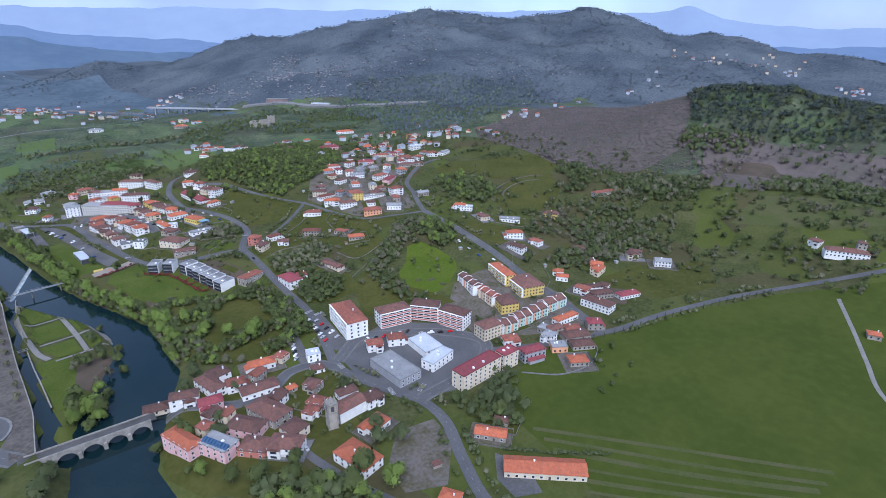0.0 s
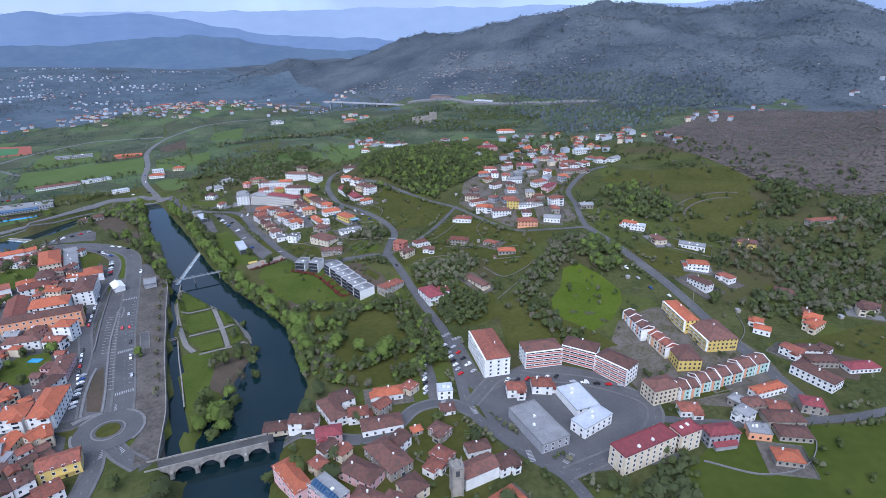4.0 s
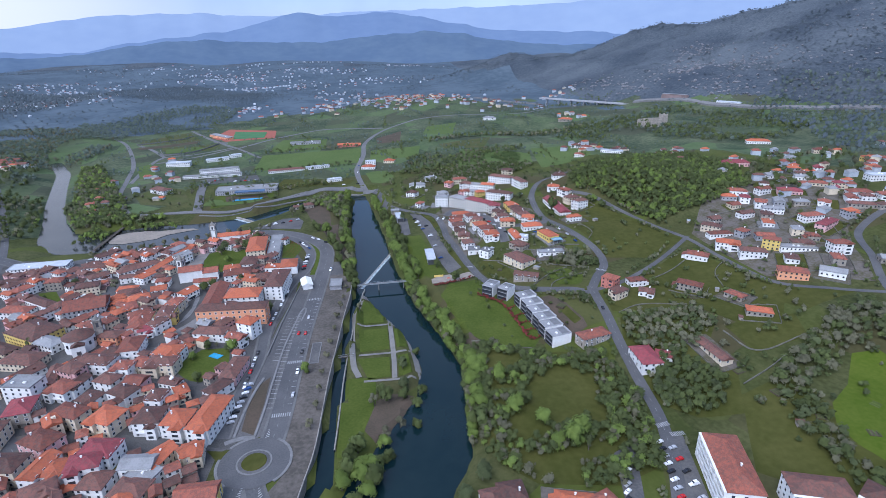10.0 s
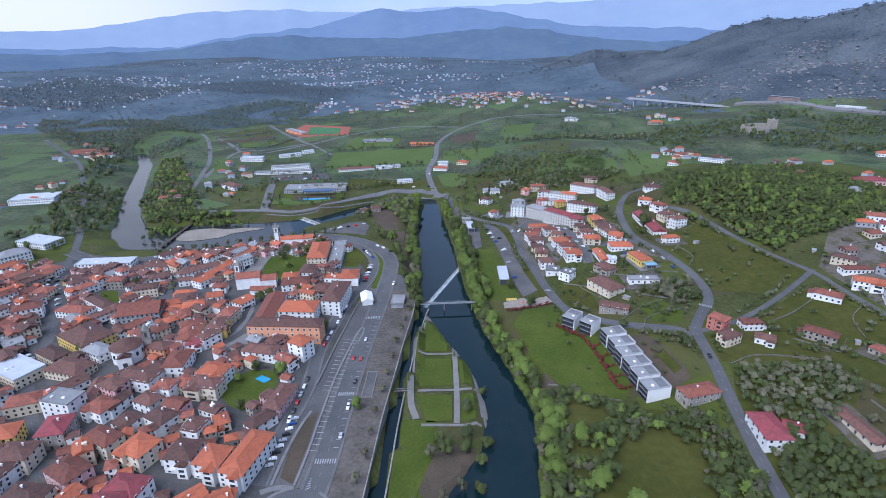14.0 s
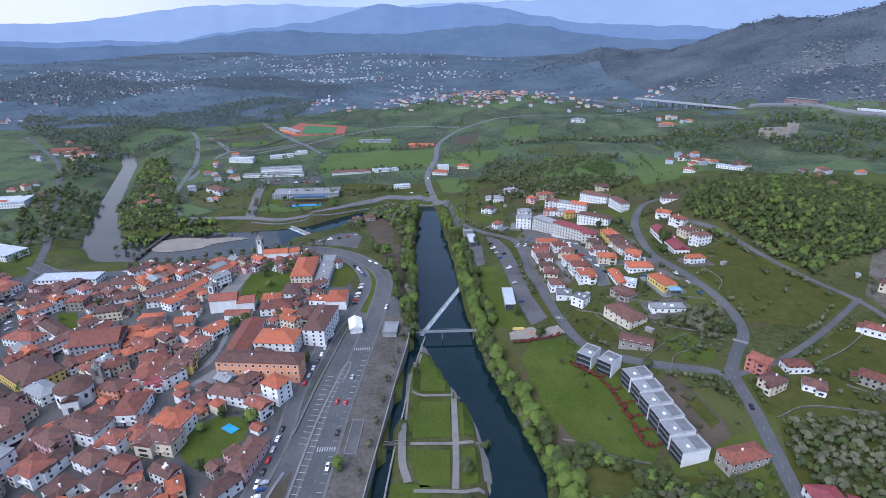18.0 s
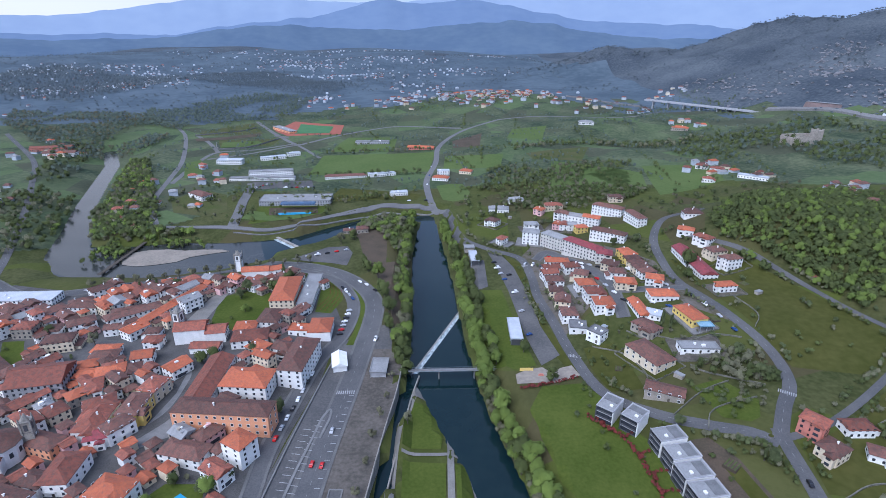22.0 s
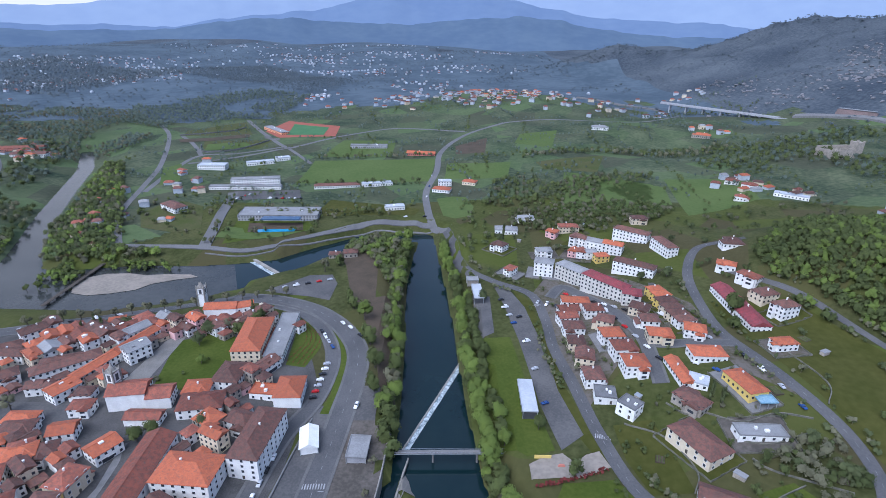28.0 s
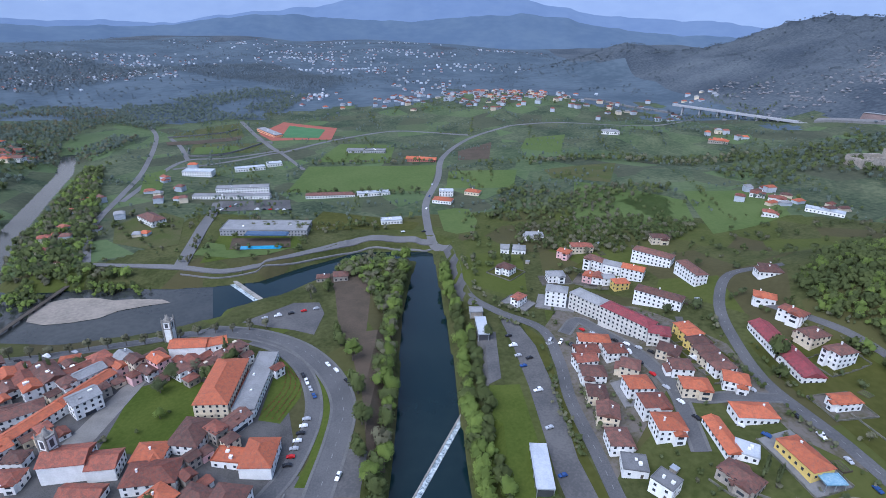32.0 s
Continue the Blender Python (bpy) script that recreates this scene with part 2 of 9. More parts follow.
    "leaf_brown": mat("brown leafless wood", (0.15, 0.118, 0.112), (0.118, 0.098, 0.09), 0.95, 0.02, 0.3, 0.0, spread=0.1),
    # long hill: slope and crowns greyed and blued by haze in the colour
    "hill": mat("wooded hillside tinted with haze", (0.042, 0.053, 0.066), (0.098, 0.112, 0.122), 0.95, 0.006, 0.16, 2.0, low=0.38, high=0.62),
    "hill_tree": mat("trees tinted with haze", (0.07, 0.088, 0.1), (0.094, 0.114, 0.124), 0.95, 0.01, 0.06, 0.0),
    "leaf_red": mat("dark red hedge leaves", (0.16, 0.035, 0.03), (0.1, 0.03, 0.026), 0.9, 0.3, 1.4, 0.0),
    "rock": mat("granite boulders", (0.22, 0.215, 0.22), (0.13, 0.128, 0.135), 0.9, 0.05, 0.6, 0.3),
    # far ranges: haze put into the blue base colours and the emission
    "haze_far": mat("far range in painted haze", (0.128, 0.165, 0.235), (0.14, 0.178, 0.245), 1.0, 0.0012, 0.008, 0, glow=0.72),
    "haze_low": mat("foothills in painted haze", (0.058, 0.086, 0.13), (0.072, 0.102, 0.142), 1.0, 0.004, 0.02, 0, glow=0.4),
    "haze_near": mat("grey range in painted haze", (0.078, 0.112, 0.18), (0.09, 0.126, 0.192), 1.0, 0.0016, 0.012, 0, glow=0.58),
}
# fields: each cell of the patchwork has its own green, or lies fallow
# the field tones of plain are hazed like its base
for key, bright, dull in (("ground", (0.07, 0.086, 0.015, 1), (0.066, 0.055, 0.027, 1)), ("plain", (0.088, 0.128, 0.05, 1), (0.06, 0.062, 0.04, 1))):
    gn, gl = M[key].node_tree.nodes, M[key].node_tree.links
    plots, where, soft = gn.new("ShaderNodeTexVoronoi"), gn.new("ShaderNodeTexCoord"), gn.new("ShaderNodeSeparateColor")
    plots.inputs["Scale"].default_value = 0.02
    gl.new(where.outputs["Object"], plots.inputs["Vector"])
    gl.new(plots.outputs["Color"], soft.inputs["Color"])
    paint = gn["Principled BSDF"].inputs["Base Color"]
    for channel, tone, start, most in (("Red", bright, 0.45, 0.75), ("Green", dull, 0.6, 0.8)):
        blend, fade = gn.new("ShaderNodeMix"), gn.new("ShaderNodeMapRange")
        blend.data_type = "RGBA"
        blend.inputs["B"].default_value = tone
        fade.inputs["From Min"].default_value, fade.inputs["From Max"].default_value, fade.inputs["To Max"].default_value = start, 1.0, most
        gl.new(soft.outputs[channel], fade.inputs["Value"])
        gl.new(fade.outputs["Result"], blend.inputs["Factor"])
        gl.new(paint.links[0].from_socket, blend.inputs["A"])
        gl.new(blend.outputs["Result"], paint)
for key in ("water", "shallow"):
    M[key].node_tree.nodes["Principled BSDF"].inputs["Specular IOR Level"].default_value = 0.27
CAR_PAINT = [mat("car paint " + n, c, tuple(v * 0.9 for v in c), 0.25, 0.5, 3.0) for n, c in
             (("white", (0.75, 0.75, 0.75)), ("black", (0.02, 0.02, 0.022)), ("silver", (0.4, 0.41, 0.43)), ("red", (0.45, 0.02, 0.02)), ("blue", (0.03, 0.07, 0.2)))]
TYRE = mat("tyre rubber", (0.02, 0.02, 0.02), (0.03, 0.03, 0.03), 0.9, 2.0, 8.0)
# every clump of leaves has its own brightness
for key in ("leaf", "leaf_dark", "leaf_lime", "leaf_bare", "leaf_brown", "pine"):
    n, l = M[key].node_tree.nodes, M[key].node_tree.links
    paint = n["Principled BSDF"].inputs["Base Color"]
    piece, shade, span = n.new("ShaderNodeNewGeometry"), n.new("ShaderNodeHueSaturation"), n.new("ShaderNodeMapRange")
    span.inputs["To Min"].default_value, span.inputs["To Max"].default_value = 0.9, 1.12
    l.new(piece.outputs["Random Per Island"], span.inputs["Value"])
    l.new(span.outputs["Result"], shade.inputs["Value"])
    l.new(paint.links[0].from_socket, shade.inputs["Color"])
    l.new(shade.outputs["Color"], paint)
    # daylight shines through thin leaves and twigs
    thin, both = n.new("ShaderNodeBsdfTranslucent"), n.new("ShaderNodeMixShader")
    both.inputs["Fac"].default_value = 0.06
    l.new(shade.outputs["Color"], thin.inputs["Color"])
    l.new(n["Principled BSDF"].outputs["BSDF"], both.inputs[1])
    l.new(thin.outputs["BSDF"], both.inputs[2])
    l.new(both.outputs["Shader"], n["Material Output"].inputs["Surface"])


# ---- the shape of the land ----
SPOTS = ((-70.9, 113.8, 6), (-59.8, 205.6, 7), (-54.3, 296.2, 7), (-99.9, 206, 9), (-149.4, 256.8, 12), (-193.2, 230.4, 13), (-135.7, 329.1, 13),
         (-101.9, 427.1, 12), (-149.6, 428.2, 12), (-249.7, 339.3, 9), (61.2, 34, 6), (101.4, 4.1, 6), (139.9, 93, 8), (190.9, -25.8, 6),
         (261, -74.6, 9), (356.3, -61.4, 10), (452.5, -69.2, 14), (207.4, -114.6, 6), (79.9, 204.8, 10), (55.4, 306.2, 12), (51, 408.7, 14))
HIGH_SPOTS = ((61.7, 502, 17), (151.5, 409.1, 26), (196.1, 367.7, 33), (174.9, 270.4, 24), (199.2, 219, 21), (260.3, 90.7, 18), (340.8, 156.8, 33),
              (386.1, 243.7, 42), (485.6, 324.6, 58), (301.8, 458.5, 66), (-18, 658, 11), (-159, 637, 8), (653, 344, 72), (696, 260, 74),
              (645, 41, 46), (-206, 763, 10), (-540, 869, 16))
FAR_SPOTS = ((514, 803, 52), (290, 1056, 42), (248, 1302, 56), (456, 1251, 44), (600, 1070, 46), (665, 997, 60), (286, 814, 33), (381, 676, 38), (-128, 1044, 20), (-831, 1758, 30), (6, 1806, 30), (745, 1479, 45), (838, 1, 126), (905, 15, 152), (905, -55, 152), (925, -130, 130), (940, -190, 122), (785, -20, 92), (795, -120, 86), (710, -30, 60), (710, -120, 60), (710, -215, 60), (1160, 60, 92), (1160, -150, 92), (-429.6, 213.4, 8), (-510.2, 419.4, 8),
             (-69, -93.8, 6), (313.4, -391.4, 8), (913, 457, 95), (255, 638, 30), (309, 931, 24), (-299.3, 492.4, 5), (918, -290, 80),
             (-921, 739, 25), (-702, -291, 20), (444.5, 500.3, 62), (545, 652, 50), (-355, 1147, 18))
# the long granite hill to the north-east: x, y, height of its crest, breadth of its flank
RIDGE = ((330, 2030, 45, 420), (440, 2040, 78, 420), (600, 2100, 140, 440), (734, 2066, 124, 450), (826, 2032, 152, 470), (999, 1900, 202, 620), (1136, 1709, 246, 740), (1252, 1509, 272, 860),
         (1414, 1374, 320, 1020), (1519, 1315, 340, 1150), (1639, 1233, 322, 1150), (1746, 1150, 322, 1150), (1866, 1021, 325, 1150), (1973, 888, 346, 1150), (2047, 780, 312, 1150), (2126, 631, 274, 1150),
         (2202, 449, 246, 1150), (2264, 227, 202, 1150), (2303, -31, 180, 1150), (2300, -500, 170, 1150), (2250, -1000, 140, 1150))
# the two rivers: x, y, half width
RIVER = ((-85, -893, 24), (-49.2, -414, 23), (-31.3, -143.7, 22), (-28.2, -54.3, 20), (-27.1, 24.9, 21), (-7.3, 74.2, 26), (16.5, 114, 26), (30.2, 154.3, 16), (36.1, 189.8, 14), (26.2, 240.4, 13), (12.4, 280.9, 16),
         (0.6, 326.6, 21), (-2.2, 367.5, 19), (-6.9, 450, 18), (-11.8, 512.2, 17), (-14, 585, 11), (-15, 623, 8))
BEND = ((-15, 623, 8), (-39, 616, 15), (-74, 612, 14), (-111, 575, 18), (-139, 543, 20), (-174, 524.5, 27), (-213.8, 508.9, 35), (-258.8, 502, 42), (-319.7, 494.9, 34),
        (-356.2, 514.1, 20), (-389, 576, 13), (-428, 659, 12), (-467, 753, 11), (-509, 858, 11), (-571, 964, 10))
CANAL = ((-43.5, 64.5, 6), (-36.7, 120.5, 4.5), (-33.8, 164.9, 4), (-29.8, 215.5, 3.5), (-24.6, 267.9, 3.5), (-20.4, 306.3, 4), (-15.3, 331.7, 5))


def along(line, x, y):
    """Signed distance to a banked line: negative inside its half width."""
    best = np.full(np.shape(x), 1e9)
    for (ax, ay, aw), (bx, by, bw) in zip(line, line[1:]):
        dx, dy = bx - ax, by - ay
        s = np.clip(((x - ax) * dx + (y - ay) * dy) / (dx * dx + dy * dy), 0, 1)
        best = np.minimum(best, np.hypot(x - ax - s * dx, y - ay - s * dy) - (aw + s * (bw - aw)))
    return best


def wave(x, y, scale, seed):
    """Cheap smooth noise, about -1 to 1."""
    out = 0 * x
    for k in range(5):
        a = seed * 1.7 + k * 2.4
        out = out + np.sin((x * np.cos(a) + y * np.sin(a)) / scale * (1 + 0.31 * k) + seed * 3 + k)
    return out / 3


def land(x, y):
    """The height of the ground, in metres above the water."""
    x, y = np.asarray(x, float), np.asarray(y, float)
    top, low = 0 * x, 0 * x
    for px, py, pz in SPOTS + HIGH_SPOTS + FAR_SPOTS:
        w = ((x - px) ** 2 + (y - py) ** 2 + 900.0) ** -1.75
        top, low = top + w * pz, low + w
    z = top / low
    away = np.hypot(x, y - 300)
    z = z + np.clip((away - 500) / 900, 0, 1) * 8 * wave(x, y, 160, 1.0)
    # the valley floor climbs in long swells towards the far ranges
    far = np.clip((np.hypot(x, y) - 1750) / 2100, 0, 1) * np.clip(y / 1200, 0, 1)
    z = z + far * far * (3 - 2 * far) * (36 + 20 * wave(x, y, 420, 7.0)) + np.clip(far * 3, 0, 1) * 6 * wave(x, y, 210, 3.0)
    # the long granite hill to the north-east
    hill = 0 * x
    for (ax, ay, az, ar), (bx, by, bz, br) in zip(RIDGE, RIDGE[1:]):
        dx, dy = bx - ax, by - ay
        s = np.clip(((x - ax) * dx + (y - ay) * dy) / (dx * dx + dy * dy), 0, 1)
        d = np.hypot(x - ax - s * dx, y - ay - s * dy) / (ar + s * (br - ar))
        hill = np.maximum(hill, (az + s * (bz - az)) * np.clip(1 - d, 0, 1))
    rough = np.clip(hill / 150, 0, 1) * np.clip(np.hypot(x, y) / 1500, 0, 1)
    z = np.maximum(z, hill) + rough * (14 * wave(x, y, 90, 2.0) + 6 * wave(x, y, 34, 5.0))
    # banks and beds
    bank = np.minimum(along(RIVER, x, y), along(BEND, x, y))
    garden = np.clip((2.5 - along(ISLAND, x, y)) / 5, 0, 1)
    z = z * (1 - garden) + 1.6 * garden
    z = np.where(bank < np.where(x < -150, 45, 14), np.minimum(z, 0.9 + np.clip(bank, 0, 99) * np.where(x < -150, 0.28, np.where(x < -22, 0.9, 0.55)) + 0 * z), z)
    z = np.where(bank < 0, np.maximum(-2.5, bank * 0.5), z)
    cut = along(CANAL, x, y)
    z = np.where(cut < 0, -2.0, z)
    return z


ISLAND = ((-21.6, 104.3, 12), (-7.7, 139.4, 27), (-7.8, 185, 22), (-5.8, 235.5, 16), (-11.5, 286, 6), (-14.4, 314.4, 1))


# ---- the ground ----
def spaced(lo, hi, first, last, step, growth):
    """Coordinates, even between lo and hi and ever wider apart out to first and last."""
    mid = list(np.arange(lo, hi + 0.1, step))
    out, gap = [mid[-1]], step
    while out[-1] < last:
        gap *= growth
        out.append(out[-1] + gap)
    back, gap = [mid[0]], step
    while back[-1] > first:
        gap *= growth
        back.append(back[-1] - gap)
    return np.array(back[:0:-1] + mid + out[1:])


def mesh_of(name, verts, faces, mats, slots=None, smooth=False):
    me = bpy.data.meshes.new(name)
    me.from_pydata([tuple(map(float, v)) for v in verts], [], [tuple(map(int, f)) for f in faces])
    for m in mats:
        me.materials.append(m)
    if slots is not None:
        me.polygons.foreach_set("material_index", np.asarray(slots, np.int32))
    if smooth:
        me.polygons.foreach_set("use_smooth", np.ones(len(me.polygons), bool))
    me.update()
    return me


GX, GY = spaced(-460, 560, -4700, 4700, 5, 1.032), spaced(-200, 760, -1500, 4700, 5, 1.032)
gx, gy = np.meshgrid(GX, GY)
GZ = land(gx, gy)


def quads(nx, ny):
    a = (np.arange(ny - 1)[:, None] * nx + np.arange(nx - 1)).ravel()
    return np.stack([a, a + 1, a + nx + 1, a + nx], 1)


def sheet(name, x, y, z, mats, slots=None, smooth=True):
    """A grid of points as one mesh object."""
    ny, nx = x.shape
    f = quads(nx, ny)
    me = bpy.data.meshes.new(name)
    me.vertices.add(x.size)
    me.vertices.foreach_set("co", np.stack([x.ravel(), y.ravel(), z.ravel()], 1).ravel())
    me.loops.add(f.size)
    me.loops.foreach_set("vertex_index", f.ravel())
    me.polygons.add(len(f))
    me.polygons.foreach_set("loop_start", np.arange(len(f)) * 4)
    me.polygons.foreach_set("use_smooth", np.full(len(f), smooth))
    for m in mats:
        me.materials.append(m)
    if slots is not None:
        me.polygons.foreach_set("material_index", np.asarray(slots, np.int32).ravel())
    me.update(calc_edges=True)
    return new(name, me)


cx, cy = (gx[:-1, :-1] + gx[1:, 1:]) / 2, (gy[:-1, :-1] + gy[1:, 1:]) / 2
# farther cells get bluer or paler slots: haze painted on by distance in plan
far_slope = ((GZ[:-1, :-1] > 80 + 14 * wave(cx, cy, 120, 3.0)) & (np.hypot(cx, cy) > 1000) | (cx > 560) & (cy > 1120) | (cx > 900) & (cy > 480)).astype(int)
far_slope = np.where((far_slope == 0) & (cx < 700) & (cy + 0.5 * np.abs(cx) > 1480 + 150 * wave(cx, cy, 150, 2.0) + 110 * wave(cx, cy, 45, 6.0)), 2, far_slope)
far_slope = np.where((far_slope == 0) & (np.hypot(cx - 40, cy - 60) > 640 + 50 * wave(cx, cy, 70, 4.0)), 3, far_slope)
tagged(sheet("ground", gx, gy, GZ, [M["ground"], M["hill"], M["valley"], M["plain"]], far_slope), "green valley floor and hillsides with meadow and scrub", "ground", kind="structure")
sheet_water = sheet("water", *np.meshgrid(np.linspace(-640, 120, 77), np.linspace(-900, 1000, 96)), np.zeros((96, 77)), [M["water"]])
tagged(sheet_water, "dark still river water between green banks", "river", kind="structure")


def draped(x, y):
    """The height of the ground sheet as it is meshed."""
    x, y = np.asarray(x, float), np.asarray(y, float)
    i, j = np.clip(np.searchsorted(GX, x) - 1, 0, len(GX) - 2), np.clip(np.searchsorted(GY, y) - 1, 0, len(GY) - 2)
    u, v = (x - GX[i]) / (GX[i + 1] - GX[i]), (y - GY[j]) / (GY[j + 1] - GY[j])
    return GZ[j, i] * (1 - u) * (1 - v) + GZ[j, i + 1] * u * (1 - v) + GZ[j + 1, i] * (1 - u) * v + GZ[j + 1, i + 1] * u * v


def curve_through(pts, step=4.0, closed=False):
    """Points every few metres along a smooth line."""
    p = [np.array(q, float) for q in pts]
    p = [p[-1]] + p + [p[0], p[1]] if closed else [2 * p[0] - p[1]] + p + [2 * p[-1] - p[-2]]
    out = []
    for a, b, c, d in zip(p, p[1:], p[2:], p[3:]):
        for s in np.linspace(0, 1, max(2, int(np.linalg.norm(c - b) / step) + 1))[:-1]:
            out.append(0.5 * (2 * b + (c - a) * s + (2 * a - 5 * b + 4 * c - d) * s * s + (3 * b - a - 3 * c + d) * s ** 3))
    if not closed:
        out.append(p[-2])
    return np.array(out)


def ribbon(name, pts, width, material, lift=0.15, offset=0.0, label="", category="", closed=False, level=None, thick=0.0):
    """A strip along a line, laid on the ground."""
    c = curve_through(pts, 3.0, closed)
    if closed:
        c = np.vstack([c, c[:1]])
    t = np.gradient(c, axis=0)
    t /= np.linalg.norm(t, axis=1)[:, None] + 1e-9
    n = np.stack([-t[:, 1], t[:, 0]], 1)
    k = max(2, int(width / 3) + 1)
    s = np.linspace(-width / 2, width / 2, k) + offset
    x, y = c[:, :1] + n[:, :1] * s, c[:, 1:] + n[:, 1:] * s
    z = draped(x, y) + lift if level is None else np.full(x.shape, level + lift)
    if thick:
        x, y = np.hstack([x[:, :1], x, x[:, -1:]]), np.hstack([y[:, :1], y, y[:, -1:]])
        z = np.hstack([z[:, :1] - thick, z, z[:, -1:] - thick])
    return tagged(sheet(name, x, y, z, [material], smooth=not thick), label, category, kind="structure")


def inside(poly, x, y):
    hit = np.zeros(np.shape(x), bool)
    for (ax, ay), (bx, by) in zip(poly, poly[1:] + poly[:1]):
        cross = (ay > y) != (by > y)
        hit ^= cross & (x < (bx - ax) * (y - ay) / (by - ay + 1e-12) + ax)
    return hit


def patch(name, poly, material, lift=0.1, label="", category="", step=5.0, level=None):
    """An area of ground with a surface of its own: the outline filled, laid on the ground."""
    poly = [tuple(p) for p in poly]
    bm = bmesh.new()
    ring = []
    for (ax, ay), (bx, by) in zip(poly, poly[1:] + poly[:1]):
        k = max(1, int(math.hypot(bx - ax, by - ay) / step))
        ring += [bm.verts.new((ax + (bx - ax) * i / k, ay + (by - ay) * i / k, 0)) for i in range(k)]
    bm.faces.new(ring)
    xs, ys = [p[0] for p in poly], [p[1] for p in poly]
    for axis, lo, hi in ((0, min(xs), max(xs)), (1, min(ys), max(ys))):
        at = math.floor(lo / step) * step + step
        while at < hi:
            co, no = [0, 0, 0], [0, 0, 0]
            co[axis], no[axis] = at, 1
            bmesh.ops.bisect_plane(bm, geom=bm.verts[:] + bm.edges[:] + bm.faces[:], plane_co=co, plane_no=no)
            at += step
    z = draped(np.array([v.co.x for v in bm.verts]), np.array([v.co.y for v in bm.verts])) if level is None else np.full(len(bm.verts), level)
    for v, h in zip(bm.verts, z):
        v.co.z = h + lift
    bmesh.ops.triangulate(bm, faces=bm.faces[:])
    bmesh.ops.recalc_face_normals(bm, faces=bm.faces[:])
    if sum(f.normal.z for f in bm.faces) < 0:
        bmesh.ops.reverse_faces(bm, faces=bm.faces[:])
    me = bpy.data.meshes.new(name)
    bm.to_mesh(me)
    bm.free()
    me.materials.append(material)
    return tagged(new(name, me), label, category, kind="structure")


# ---- the distance ----
def range_of_hills(radius, profile, material, label, rough):
    """A far ridge line round the north, built from its skyline: bearing and height above the eye, in degrees."""
    a = np.radians(np.arange(-120, 121, 0.4))
    deg = np.degrees(a)
    rise = np.interp(deg, [b for b, e in profile], [e for b, e in profile])
    rise = np.convolve(np.pad(rise, 2, "edge"), (0.1, 0.2, 0.4, 0.2, 0.1), "valid")
    h = 205 + radius * np.tan(np.radians(rise)) + rough * (wave(deg * 10, deg, 14, 2.0) + 0.5 * wave(deg * 10, deg, 4.5, 4.0))
    steps = np.array([0.0, 0.25, 0.5, 0.75, 0.9, 1.0])
    r = radius - 900 * (1 - steps)[:, None]
    z = (h[None, :] + 40) * steps[:, None] ** 1.15 - 40
    return tagged(sheet("backdrop", np.sin(a)[None, :] * r, np.cos(a)[None, :] * r, z, [material]), label, "mountains", kind="structure")


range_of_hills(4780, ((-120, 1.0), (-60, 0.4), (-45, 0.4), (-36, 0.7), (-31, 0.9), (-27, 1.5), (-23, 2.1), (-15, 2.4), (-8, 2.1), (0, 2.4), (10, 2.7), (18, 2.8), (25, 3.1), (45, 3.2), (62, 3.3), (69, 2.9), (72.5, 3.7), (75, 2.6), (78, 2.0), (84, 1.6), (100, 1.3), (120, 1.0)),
               M["haze_far"], "far mountains with pale blue haze in their colour", 8)
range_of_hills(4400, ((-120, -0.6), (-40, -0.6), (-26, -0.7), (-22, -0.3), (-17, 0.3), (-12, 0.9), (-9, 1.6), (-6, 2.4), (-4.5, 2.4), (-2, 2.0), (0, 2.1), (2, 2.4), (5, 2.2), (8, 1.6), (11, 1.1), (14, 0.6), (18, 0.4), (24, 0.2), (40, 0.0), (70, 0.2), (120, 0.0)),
               M["haze_near"], "wooded mountains with grey blue haze in their colour", 9)
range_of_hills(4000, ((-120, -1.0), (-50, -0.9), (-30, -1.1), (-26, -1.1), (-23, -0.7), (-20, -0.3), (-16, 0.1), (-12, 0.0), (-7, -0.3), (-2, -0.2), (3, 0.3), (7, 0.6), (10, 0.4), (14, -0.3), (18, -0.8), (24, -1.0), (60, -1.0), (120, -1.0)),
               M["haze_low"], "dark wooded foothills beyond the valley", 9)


def dashes(line, lift):
    """A broken white line along the middle of a road, as one mesh."""
    c = curve_through(line, 2.5)
    verts, faces = [], []
    for k in range(0, len(c) - 1, 3):
        (ax, ay), (bx, by) = c[k], c[k + 1]
        n = math.hypot(bx - ax, by - ay)
        ox, oy = -(by - ay) / n * 0.09, (bx - ax) / n * 0.09
        az, bz = float(draped(ax, ay)) + lift, float(draped(bx, by)) + lift
        faces.append(tuple(range(len(verts), len(verts) + 4)))
        verts += [(ax - ox, ay - oy, az), (bx - ox, by - oy, bz), (bx + ox, by + oy, bz), (ax + ox, ay + oy, az)]
    return tagged(new("road_marking", mesh_of("road_marking", verts, faces, [M["worn_white"]])), "worn broken white centre line", "marking", kind="structure")


# ---- roads, paths and fields ----
TOWN = ((-96.1, 64.9), (-92.1, 123), (-83.9, 189.7), (-78.5, 252.1), (-71.1, 306.4), (-69, 367.5), (-90.9, 424), (-128.8, 445.7), (-202.5, 425.4), (-267.1, 415.4), (-346.2, 433.1), (-399.7, 386.9), (-334.3, 261.3), (-273.2, 163.1), (-242.7, 96.4), (-191.7, 55.4))
AVENUE = ((-71.9, 100.7), (-65.9, 122.8), (-62.9, 152), (-61.9, 179.3), (-59.7, 225.8), (-56.4, 269), (-53.2, 306.3), (-50.1, 341.9), (-48, 367.4), (-49, 392.1), (-57, 412.7), (-71.9, 433.4), (-91.9, 449.9), (-120.9, 461.3), (-158.7, 463.3),
          (-191.6, 456.1), (-226.6, 441.1), (-261, 427.4), (-320.7, 412.1), (-373.2, 439.2))
